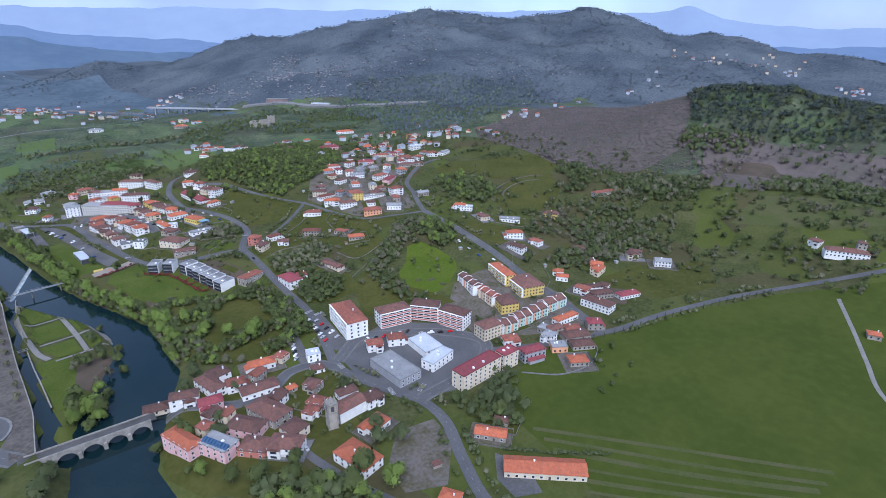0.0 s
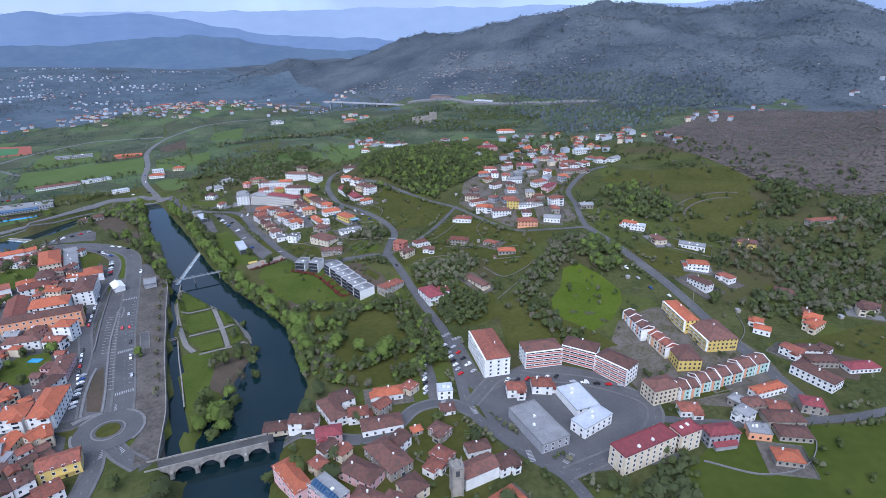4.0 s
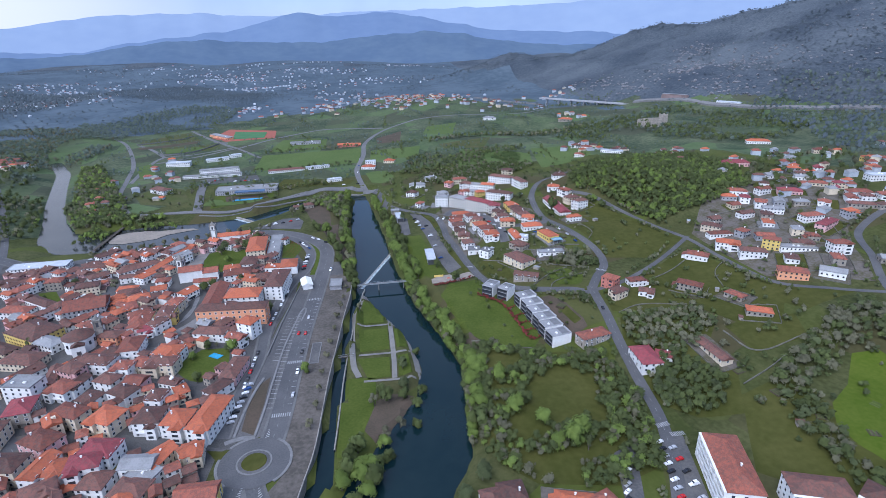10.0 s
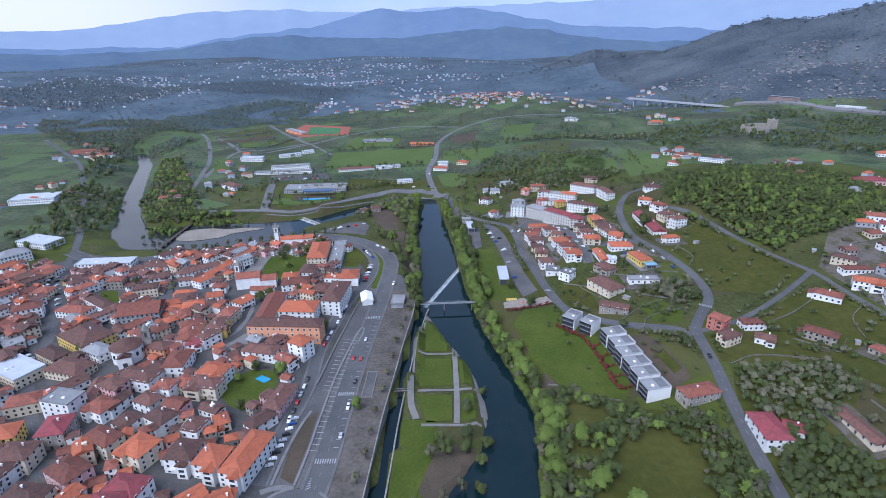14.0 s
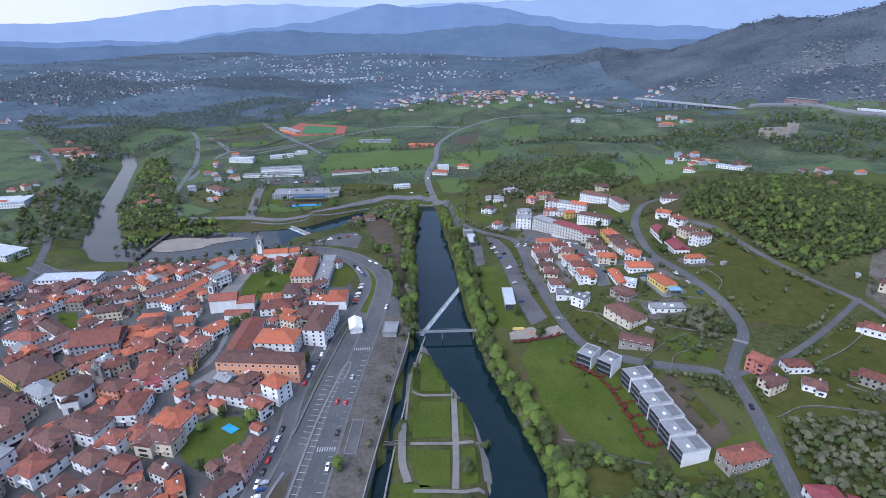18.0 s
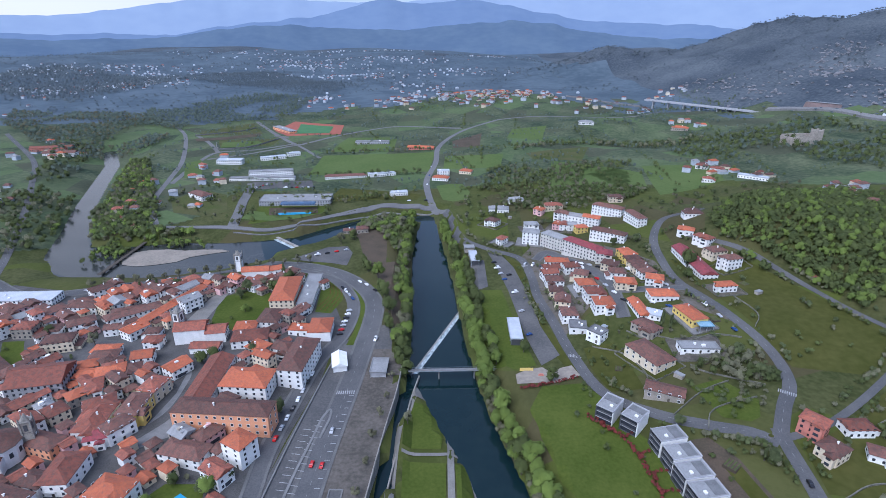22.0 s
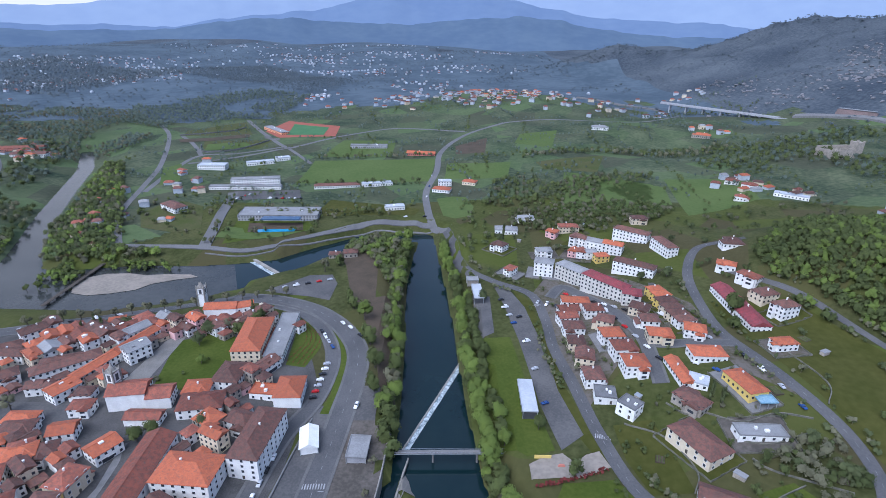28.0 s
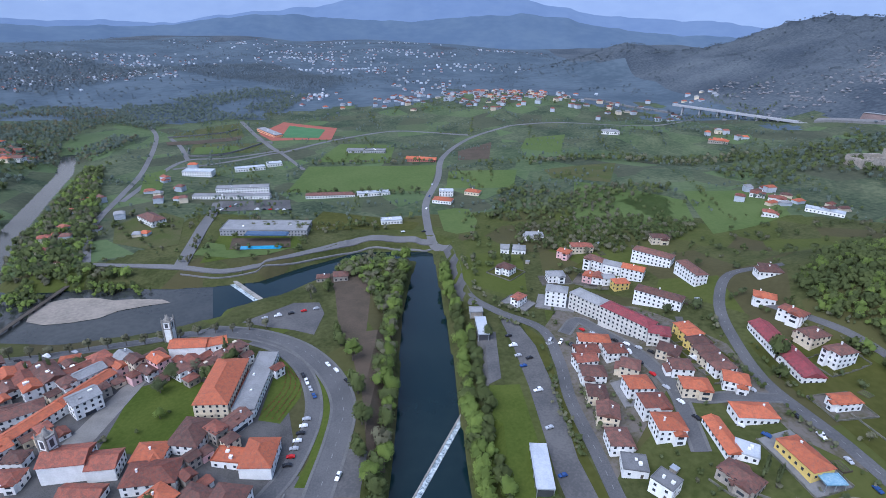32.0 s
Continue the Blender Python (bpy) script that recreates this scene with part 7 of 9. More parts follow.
house(-209.6, 327.6, 3, 15.6, 9.1, 1.8, "orange", "w_white", "hip")
house(-206.2, 320.3, 9, 16, 10.1, 1.8, "brown", "w_white", "hip")
house(-181.2, 317.7, 14, 11.7, 10.1, 2, "orange", "w_white", "gable")
house(-179.6, 304, 21, 8.7, 10, 2, "brown", "w_white", "hip")
house(-191.3, 303.6, 29, 10.7, 10, 2.4, "red", "w_white", "hip")
house(-160.3, 268.6, 90, 18, 11.1, 2.6, "brown", "w_yellow", "hip")
house(-158.5, 285.8, 78, 13.7, 11.1, 2.6, "red", "w_cream", "hip")
house(-175.7, 261, 8, 14.4, 10, 2.4, "red", "w_white", "hip")
house(-168.1, 248, 20, 10.3, 9, 2, "maroon", "w_white", "hip")
house(-161.2, 253.6, 57, 13.7, 10.1, 2.6, "brown", "w_white", "hip")
house(-178.4, 269.1, 32, 15.4, 12.1, 2.6, "red", "w_white", "hip")
house(-192.5, 286.1, 27, 10.2, 12.1, 2.4, "red", "w_white", "hip")
house(-200.2, 265.9, 55, 9.8, 11.2, 2, "red", "w_cream", "hip")
house(-198.4, 371.4, 70, 26.4, 8.1, 2, "orange", "w_white", "gable", near=False)
house(-188.1, 397.5, 69, 29.4, 8, 2, "orange", "w_white", "gable", near=False)
house(-222.1, 376.5, 24, 20.8, 10.2, 2, "brown", "w_white", "hip", near=False)
house(-264.3, 390.6, 32, 15.7, 10.2, 2, "brown", "w_white", "hip", near=False)
house(-246.5, 361.9, 39, 16.9, 10.2, 2, "brown", "w_white", "hip", near=False)
house(-190.2, 348.4, 4, 9.8, 8.1, 1.6, "brown", "w_white", "hip")
house(-183.9, 336.3, 7, 11.3, 8.1, 1.8, "red", "w_white", "hip")
house(-221.5, 354.8, 10, 8.6, 8.1, 1.8, "brown", "w_white", "gable", near=False)
house(-217.2, 427, 22, 10.3, 7.2, 1.2, "orange", "w_white", "hip", near=False)
house(-108.5, 291.7, -4, 26.4, 18.1, 3, "orange", "w_white", "hip")
house(-130.6, 291.9, 1, 14.1, 44.2, 2.4, "red", "w_white", "gable")
house(-122.7, 339.1, 10, 22.3, 14.2, 2, "red", "w_white", "hip")
house(-130, 351.7, 6, 14, 12.2, 1.8, "orange", "w_white", "hip")
house(-84.8, 313.7, -6, 14.6, 35.1, 4, "brown", "w_white", "hip")
house(-116.9, 364.9, -4, 14.9, 19.2, 2, "brown", "w_white", "hip")
house(-94.7, 353.3, -5, 13.5, 9.2, 1.3, "orange", "w_white", "flat")
house(-80.3, 353.3, 3, 14.4, 18.7, 2.2, "orange", "w_white", "hip", style="plain")
house(-115.9, 401.3, 4, 17.2, 39.9, 3, "orange", "w_cream", "hip", near=False)
house(-100, 408.6, 3, 11.5, 52.4, 1.6, "greyroof", "w_white", "flat", near=False)
house(-95.8, 241.1, -28, 12.4, 11.1, 4, "orange", "w_white", "hip")
house(-121.5, 239.5, -13, 22.6, 11, 2, "brown", "w_white", "hip")
house(-99, 328.4, -19, 14.1, 10.1, 2, "brown", "w_white", "hip")
house(-260.9, 354.7, 8, 10.4, 10.1, 1.6, "brown", "w_white", "hip", near=False)
house(-171.5, 653.9, 3, 82.2, 27.2, 2, "greyroof", "w_grey", "flat", near=False)
house(-233.5, 764.5, 12, 58.3, 12.6, 3, "greyroof", "w_white", "flat", near=False)
house(-241, 748.6, 5, 85.5, 10.5, 1.2, "greyroof", "w_white", "flat", near=False)
house(-290.1, 665.1, -37, 29.5, 14.4, 2, "brown", "w_white", "hip", near=False)
house(-313.8, 830.9, 2, 36.8, 14.8, 2, "whiteroof", "w_white", "flat", near=False)
house(-259.2, 862.5, 27, 38.1, 10.5, 1.4, "whiteroof", "w_white", "flat", near=False)
house(-233.6, 885.2, 27, 19.6, 10.5, 1.4, "whiteroof", "w_white", "flat", near=False)
house(-0.3, 743, -14, 21.6, 11.5, 1.3, "orange", "w_white", "hip", near=False)
house(3.2, 765.3, 2, 16.3, 9.4, 2, "whiteroof", "w_white", "flat", near=False)
house(34.4, 766.4, -20, 17.2, 10.5, 1.3, "orange", "w_cream", "hip", near=False)
house(-52, 677.7, 14, 21.3, 9.4, 1.3, "whiteroof", "w_white", "flat", near=False)
house(-116.3, 951.6, 2, 56.8, 12.7, 1.3, "greyroof", "w_grey", "flat", near=False)
house(-302.3, 1088.3, -50, 76.4, 14.6, 1.6, "greyroof", "w_orange", "flat", near=False)
house(-32.4, 904.4, -7, 42.2, 10.6, 1.2, "orange", "w_red", "gable", near=False)
house(-130.7, 759.8, 10, 56, 9.5, 1.2, "brown", "w_white", "hip", near=False)
house(-81.9, 766.7, 14, 38.1, 9.4, 1.2, "whiteroof", "w_white", "flat", near=False)
house(262.2, 1024.4, -15, 27.4, 12.7, 1.4, "greyroof", "w_white", "hip", near=False)
house(-78.6, 544.1, 11, 11.4, 9.4, 1.5, "brown", "w_stone", "hip", near=False)
house(-92.2, 541.8, 7, 9.5, 7.3, 1.2, "brown", "w_stone", "hip", near=False)
house(333.7, 714.3, -34, 14.4, 9.4, 1.5, "red", "w_white", "hip", near=False)
house(344.3, 696.5, -28, 16.2, 9.4, 1.5, "red", "w_white", "hip", near=False)
house(316.6, 659.4, -34, 12.1, 9.3, 1.5, "red", "w_white", "hip", near=False)
house(370, 659.9, -36, 32.5, 9.3, 1.2, "whiteroof", "w_white", "flat", near=False)
house(418, 988.7, -32, 27.6, 12.6, 1.5, "orange", "w_stone", "hip", near=False)
house(231, 508.1, -13, 12.1, 9.4, 1.2, "brown", "w_white", "hip", near=False)
house(387.1, 521.3, -57, 20.9, 10.6, 1.2, "brown", "w_white", "hip", near=False)
house(-111, 262.9, -4, 50.5, 12.2, 3, "brown", "w_orange", "hip", tall=4, label="long salmon convent wing with weathered brown tiles")
house(-162.4, 343.8, 10, 18.9, 13.1, 3, "red", "w_white", "gable", chimney=False, tall=3.3, label="white church nave with red clay tiles", category="church", style="plain")
house(-146.3, 344.4, 10, 12.1, 12.1, 2.4, "red", "w_white", "gable", chimney=False, style="plain")
house(-147.8, 329.4, 1, 17.8, 8.1, 1.4, "red", "w_white", "gable", chimney=False, style="plain")
house(-150.4, 438.2, 7, 21.1, 10.3, 2.6, "orange", "w_white", "gable", chimney=False, label="white convent church nave with orange tiles", category="church", style="plain")
house(-135.8, 442, 24, 11.9, 9.2, 2.4, "orange", "w_white", "gable", chimney=False)
house(89, -23.2, -2, 19.2, 10.8, 2.6, "brown", "w_white", "gable", chimney=False, label="white parish church nave with brown tiles", category="church", style="plain")
house(105.4, -25.4, -1, 12.7, 9.8, 2, "brown", "w_white", "hip")
house(182.7, 40.4, -19, 25.4, 12.8, 4, "brown", "w_white", "hip", bands="w_red", label="curved white apartment block with brick-red balconies", category="apartment block")
house(207.1, 27, -59, 22.3, 12.8, 4, "brown", "w_white", "hip", bands="w_red", label="curved white apartment block with brick-red balconies", category="apartment block")
house(216.6, 4.1, -78, 22.9, 12.8, 4, "brown", "w_white", "hip", bands="w_red", label="curved white apartment block with brick-red balconies", category="apartment block")
house(351.8, -8, -63, 9.5, 7.8, 1.4, "orange", "w_white", "hip", near=False)
house(357, -53.3, -87, 8.7, 7.8, 1.4, "brown", "w_white", "hip", near=False)
house(253.3, -56, -85, 6.6, 7.9, 1.5, "greyroof", "w_stone", "hip")
house(99.2, -8.1, -12, 12.9, 7.8, 1.5, "brown", "w_white", "hip")


house(-524, 612, 12, 52, 30, 2, "whiteroof", "w_white", "flat", near=False, label="large white hall across the river", category="hall")
house(-418, 462, -18, 40, 22, 1.8, "whiteroof", "w_white", "flat", near=False, label="white hall by the road into town", category="hall")
house(-628, 905, 14, 60, 12, 1.4, "red", "w_red", "gable", near=False, label="long red-roofed shed across the river", category="shed", chimney=False)
house(-590, 868, 10, 46, 12, 1.3, "brown", "w_white", "gable", near=False, label="long brown-roofed shed across the river", category="shed", chimney=False)


# ---- old town infill: houses between those above, each where there is room ----
TOWN_LIST = list(TOWN)
SQUARES = (((-195.6, 269.6), (-148.7, 306.9), (-130.7, 337.2), (-126.9, 306.8), (-149.2, 268.8), (-179.8, 247.3)), ((-184.9, 307.5), (-128.8, 306.8), (-118.7, 337.1), (-118.7, 408.6), (-174.5, 408.8), (-182.5, 357.9)), ((-226.1, 223), (-190.3, 222.3), (-185.7, 252.4), (-222.4, 258.2)), ((-96.1, 64.9), (-59.7, 64.6), (-49, 429.2), (-88.9, 429.2), (-98.9, 306.5)), ((-150.3, 186.4), (-112.1, 177.8), (-99.9, 211.1), (-103.7, 228.2), (-125.7, 228.4)), ((-152.7, 135.7), (-136.5, 135.6), (-134.6, 113.3), (-150.8, 113.5)),
           ((-291, 346), (-272, 347), (-252, 314), (-273, 313)), ((-253, 349), (-190, 349), (-182, 318), (-214, 311), (-240, 318)), ((-176, 259), (-147, 266), (-141, 249), (-166, 238)), ((-216, 213), (-212, 240), (-230, 243), (-236, 222), (-250, 217), (-232, 200)),
           ((-345, 400), (-285, 385), (-262, 398), (-268, 416), (-345, 432)), ((-160, 196), (-146, 196), (-152, 166), (-170, 166)), ((-205, 150), (-186, 152), (-184, 132), (-203, 130)), ((-262, 262), (-246, 268), (-240, 250), (-256, 244)), ((-120, 160), (-104, 160), (-106, 140), (-122, 142)))
rows, specs = random.Random(11), []
for south, ht in ((True, 24), (False, 58)):
    c, q = math.cos(math.radians(ht)), math.sin(math.radians(ht))
    v, band = -330.0, 0
    while v < 330:
        hd = rows.uniform(9.0, 12.5)
        u = -330.0
        while u < 330:
            hw = rows.choice((7.0, 8.0, 9.0, 11.0, 13.0, 15.0)) + rows.uniform(-0.8, 0.8)
            hx, hy = -230 + (u + hw / 2) * c - (v + hd / 2) * q, 240 + (u + hw / 2) * q + (v + hd / 2) * c
            if (hy < 180) == south and inside(TOWN_LIST, np.array(hx), np.array(hy)) and not any(inside(list(z), np.array(hx), np.array(hy)) for z in SQUARES) and rows.random() < 0.96 and free(hx, hy, min(hw, hd) * 0.5 - 0.2):
                specs.append((hx, hy, ht + rows.choice((0, 0, 0, 90)) * (abs(hw - hd) < 1.6) + 7 * float(wave(hx, hy, 38, 9.0)) + rows.uniform(-3, 3), hw - 0.05, hd - 0.05))
            u += hw + (rows.uniform(2.5, 5) if rows.random() < 0.1 else 0)
        band += 1
        v += hd + (4.2 if band % 2 == 0 else 0.05)
for hx, hy, ht, hw, hd in specs:
    house(hx, hy, ht, hw, hd, rows.choice((1.8, 2, 2.2, 2.6, 3)), rows.choice(("red", "red", "red", "brown", "brown", "brown", "brown", "orange", "orange", "greyroof")),
          rows.choice(("w_white", "w_white", "w_white", "w_white", "w_white", "w_cream", "w_stone", "w_pink")), rows.choice(("hip", "gable", "gable")), False, group="old town houses")

# small houses and back buildings in the gaps that are left
for gv in range(58, 440, 3):
    for gu in range(-395, -84, 3):
        hx, hy = gu + rows.uniform(-1.2, 1.2), gv + rows.uniform(-1.2, 1.2)
        if inside(TOWN_LIST, np.array(hx), np.array(hy)) and rows.random() < 0.45 and not any(inside(list(z), np.array(hx), np.array(hy)) for z in SQUARES) and free(hx, hy, 2.9):
            hw, hd = rows.uniform(5.6, 7.0), rows.uniform(5.2, 6.2)
            house(hx, hy, (24 if hy < 180 else 58) + rows.choice((0, 90)) + rows.uniform(-4, 4), hw, hd, rows.choice((1, 1.5, 2, 2)), rows.choice(("red", "brown", "brown", "orange", "red")),
                  rows.choice(("w_white", "w_cream", "w_stone", "w_white", "w_pink")), rows.choice(("gable", "gable", "hip")), False, group="old town houses", chimney=False)

# more old houses round the church across the bridge
QUARTER = [(15, 48.3), (64.8, 65.7), (100.8, 55.4), (108.9, 33.6), (85.7, -9.5), (61.9, -25.1), (37.8, -19), (23.3, 12.7)]
for k in range(160):
    hx, hy, hw, hd = rows.uniform(12, 110), rows.uniform(-30, 62), rows.uniform(7, 13), rows.uniform(7, 9)
    if inside(QUARTER, np.array(hx), np.array(hy)) and free(hx, hy, hw * 0.5 + 0.6) and math.hypot(hx - 75, hy + 26) > 14:
        house(hx, hy, rows.choice((18, 24, -66, -70)), hw, hd, rows.choice((1.6, 2, 2)), rows.choice(("brown", "brown", "red", "red")), rows.choice(("w_white", "w_white", "w_stone", "w_cream")), rows.choice(("hip", "gable")), True, group="houses by the bridge")

# more houses of the hill village
VILLAGE = [(296.9, 223.9), (356.8, 197), (385.1, 239.8), (415.1, 282.2), (485.8, 305.2), (540, 351), (505, 432), (394.2, 399.6), (327.6, 363), (292.1, 309.2), (295.2, 264.2)]
for k in range(130):
    hx, hy, hw, hd = rows.uniform(290, 560), rows.uniform(195, 440), rows.uniform(9, 15), rows.uniform(8, 10)
    if inside(VILLAGE, np.array(hx), np.array(hy)) and free(hx, hy, hw * 0.5 + 1.5):
        house(hx, hy, rows.choice((20, -20, 60, 5)), hw, hd, rows.choice((1.3, 1.6, 2, 2)), rows.choice(("brown", "red", "red", "orange", "maroon", "greyroof")), rows.choice(("w_white", "w_white", "w_white", "w_stone", "w_cream", "w_grey")), rows.choice(("hip", "hip", "gable")), False, group="hill village houses")


# ---- the stone bridge ----
def stone_bridge(ax, ay, bx, by, deck, width, arches):
    length, turn = math.hypot(bx - ax, by - ay), math.atan2(by - ay, bx - ax)
    root = thing("stone_bridge", (ax + bx) / 2, (ay + by) / 2, math.degrees(turn), "old granite bridge with round arches over the river", "bridge", z=0.0)
    span = length / arches
    for side in (-1, 1):
        wall = Shape()
        for k in range(arches):
            x0 = -length / 2 + k * span
            n, r = 14, span * 0.41
            xs = [x0] + [x0 + span / 2 - r * math.cos(math.pi * i / n) for i in range(n + 1)] + [x0 + span]
            zs = [-2.0] + [-0.2 + 0.98 * (deck - 1.6) * math.sin(math.pi * i / n) for i in range(n + 1)] + [-2.0]
            for i in range(len(xs) - 1):
                y0, y1 = side * width / 2, side * (width / 2 - 0.5)
                a, b = (xs[i], zs[i]), (xs[i + 1], zs[i + 1])
                wall.add([(a[0], y0, a[1]), (b[0], y0, b[1]), (b[0], y0, deck), (a[0], y0, deck), (a[0], y1, a[1]), (b[0], y1, b[1]), (b[0], y1, deck), (a[0], y1, deck)],
                         [(0, 1, 2, 3), (4, 7, 6, 5), (0, 4, 5, 1)])
        part("spandrel_wall", wall, M["granite"], root)
        part("parapet", Shape().box(0, side * (width / 2 - 0.2), deck, length, 0.4, 1.0), M["granite"], root)
    for k in range(arches):
        x0 = -length / 2 + k * span
        vault, n, r = Shape(), 14, span * 0.41
        ring = [(x0 + span / 2 - r * math.cos(math.pi * i / n), -0.2 + 0.98 * (deck - 1.6) * math.sin(math.pi * i / n)) for i in range(n + 1)]
        for a, b in zip(ring, ring[1:]):
            vault.add([(a[0], -width / 2, a[1]), (b[0], -width / 2, b[1]), (b[0], width / 2, b[1]), (a[0], width / 2, a[1])], [(0, 1, 2, 3)])
        part("vault", vault, M["granite"], root)
        if k:
            part("cutwater", Shape().box(x0, -width / 2 - 1.0, -2, 2.4, 2.6, deck * 0.55 + 2, top=0.75), M["granite"], root)
            part("pier", Shape().box(x0, 0, -2, span * 0.17, width - 0.2, deck * 0.45 + 2), M["granite"], root)
    part("deck", Shape().box(0, 0, deck - 0.5, length + 6, width - 0.8, 0.55), M["paving"], root)
    return root


stone_bridge(-55.5, 69.5, 4.5, 59.5, 6.6, 7.5, 5)

# ---- the footbridge over the weir ----
walkway = thing("footbridge", 13, 318.3, 1.8, "slim grey steel footbridge on round piers", "bridge", z=0.0)
part("deck", Shape().box(0, 0, 6.5, 66, 2.6, 0.3), M["kerb"], walkway)
for side in (-1, 1):
    part("girder", Shape().box(0, side * 1.3, 6.25, 66, 0.16, 0.55), M["metal"], walkway)
    part("handrail", Shape().box(0, side * 1.3, 7.65, 66, 0.07, 0.07), M["metal"], walkway)
    for k in range(18):
        part("post", Shape().box(-32 + k * 3.76, side * 1.3, 6.8, 0.07, 0.07, 0.85), M["metal"], walkway)
for px in (-14, 8):
    part("pier", Shape().tube(px, 0, -2, 0.55, 8.3, 12), M["kerb"], walkway)
    part("pier_head", Shape().box(px, 0, 5.9, 0.9, 2.8, 0.4), M["kerb"], walkway)

# ---- shallows of the river bend ----
reach = [(x, y, w - 0.5) for x, y, w in BEND if x < -172]
ribbon_line = curve_through([(x, y) for x, y, w in reach], 4.0)
wide = np.interp(ribbon_line[:, 0][::-1], [x for x, y, w in reach][::-1], [w for x, y, w in reach][::-1])[::-1]
along_t = np.gradient(ribbon_line, axis=0)
along_t /= np.linalg.norm(along_t, axis=1)[:, None]
across = np.stack([-along_t[:, 1], along_t[:, 0]], 1)
span_s = np.linspace(-1, 1, 9)
sx = ribbon_line[:, :1] + across[:, :1] * span_s * wide[:, None]
sy = ribbon_line[:, 1:] + across[:, 1:] * span_s * wide[:, None]
tagged(sheet("water", sx, sy, np.full(sx.shape, 0.06), [M["shallow"]]), "shallow grey river water over gravel", "river", kind="structure")

# ---- weirs ----
weir = thing("weir", -1.2, 364.5, 0, "long slanting river weir with white water", "weir", z=0.0)
slope = math.degrees(math.atan2(85, 34))
for name, wide, high, shift, tone in (("crest", 0.9, 0.5, 0.0, "granite"), ("spill", 1.6, 0.1, 1.1, "foam"), ("wash", 1.4, 0.04, 2.4, "foam")):
    ob = part(name, Shape().box(0, -shift, -0.3, 91, wide, 0.3 + high, top=0.96), M[tone], weir)
    ob.matrix_basis = pose(0, 0, 0, 0, 0, slope)
weir = thing("weir", -155, 544, 0, "short weir with a footway and white water", "weir", z=0.0)
for name, wide, high, shift, tone in (("crest", 3.0, 1.7, 0.0, "granite"), ("spill", 3.4, 0.25, 3.0, "foam")):
    ob = part(name, Shape().box(0, -shift, -0.3, 62, wide, 0.3 + high, top=0.97), M[tone], weir)
    ob.matrix_basis = pose(0, 0, 0, 0, 0, math.degrees(math.atan2(-43, 46)))

walkway = thing("footbridge", -296.1, 517.8, 89, "low wooden footbridge over the shallow river", "bridge", z=0.0)
part("deck", Shape().box(0, 0, 1.9, 108, 3.4, 0.35), M["bark"], walkway)
for k in range(10):
    part("trestle", Shape().box(-48 + k * 10.6, 0, -1.5, 0.6, 3.0, 3.4), M["bark"], walkway)
for side in (-1, 1):
    part("handrail", Shape().box(0, side * 1.6, 2.9, 108, 0.12, 0.15), M["bark"], walkway)
walkway = thing("footbridge", -30.8, 210.4, 4, "small plank footbridge over the canal", "bridge", z=2.4)
part("deck", Shape().box(0, 0, 0, 17, 2.4, 0.3), M["bark"], walkway)
for side in (-1, 1):
    part("handrail", Shape().box(0, side * 1.15, 1.0, 17, 0.12, 0.12), M["metal"], walkway)

# ---- quay walls ----
for line, inland, low, tone, what in ((((-49.6, 71.5), (-45.5, 94.4), (-41.7, 116.5), (-39, 150.7), (-36.7, 183.1), (-32.8, 222.5), (-28.6, 264.9), (-24.9, 298.2), (-23.2, 332.8)), 12.0, -2.0, "path", "tall granite quay above the canal with a bare earth top"),):
    c = curve_through(line, 4.0)
    n = len(c)
    t = np.gradient(c, axis=0)
    t /= np.linalg.norm(t, axis=1)[:, None]
    off = np.stack([-t[:, 1], t[:, 0]], 1)
    back = c + off * inland
    top = np.maximum(draped(back[:, 0], back[:, 1]) + 0.3, 1.9)
    cols = [c, c, c + off * np.sign(inland) * 0.6, c + off * np.sign(inland) * 0.6, back, back]
    x, y = np.stack([q[:, 0] for q in cols], 1), np.stack([q[:, 1] for q in cols], 1)
    z = np.stack([np.full(n, low), top + 0.6, top + 0.6, top, top, top - 1.5], 1)
    slots = np.tile([0, 0, 0, 1, 1], (n - 1, 1))
    tagged(sheet("quay_wall", x, y, z, [M["granite"], M[tone]], slots, smooth=False), what, "wall", kind="structure")

ribbon("low_wall", ((-32.2, 120.4), (-30.4, 150.7), (-28.8, 183.1), (-25.6, 222.5), (-21.1, 264.8), (-16.9, 298.2), (-13.3, 318.5)), 0.8, M["granite"], 2.0, 0, "low granite wall along the canal garden", "wall", level=0.0, thick=4.0)

# ---- the island garden ----
for poly in (((-19.4, 292.1), (4.4, 290), (0.3, 255.7), (-19.6, 255.7)), ((-18.7, 246.7), (2.7, 245.6), (2.7, 216.3), (-17.8, 215.4)), ((-19.8, 207.3), (2.1, 206.2), (1.7, 182.9), (-12.8, 181.9)), ((7.2, 245.6), (14.2, 245.5), (16.1, 216.2), (8.1, 216.3)),
             ((8.1, 207.2), (15.1, 206.1), (16.1, 182.8), (7.1, 182.8)), ((-28.8, 185.1), (-7.8, 182.9), (-8.8, 156.6), (-15.7, 134.4), (-21.6, 110.3), (-30.7, 114.4))):
    patch("lawn", poly, M["lawn"], 0.3, "clipped lawn in the island garden", "lawn")
for line, width in ((((-13.4, 309.3), (-22.6, 261.8), (-22.8, 205.3), (-18.8, 185)), 4.0), (((-19.7, 251.7), (16.2, 251.6)), 2.2), (((-18.8, 211.3), (17.1, 211.1)), 2.2), (((-15.8, 179.9), (18.1, 178.7)), 2.2),
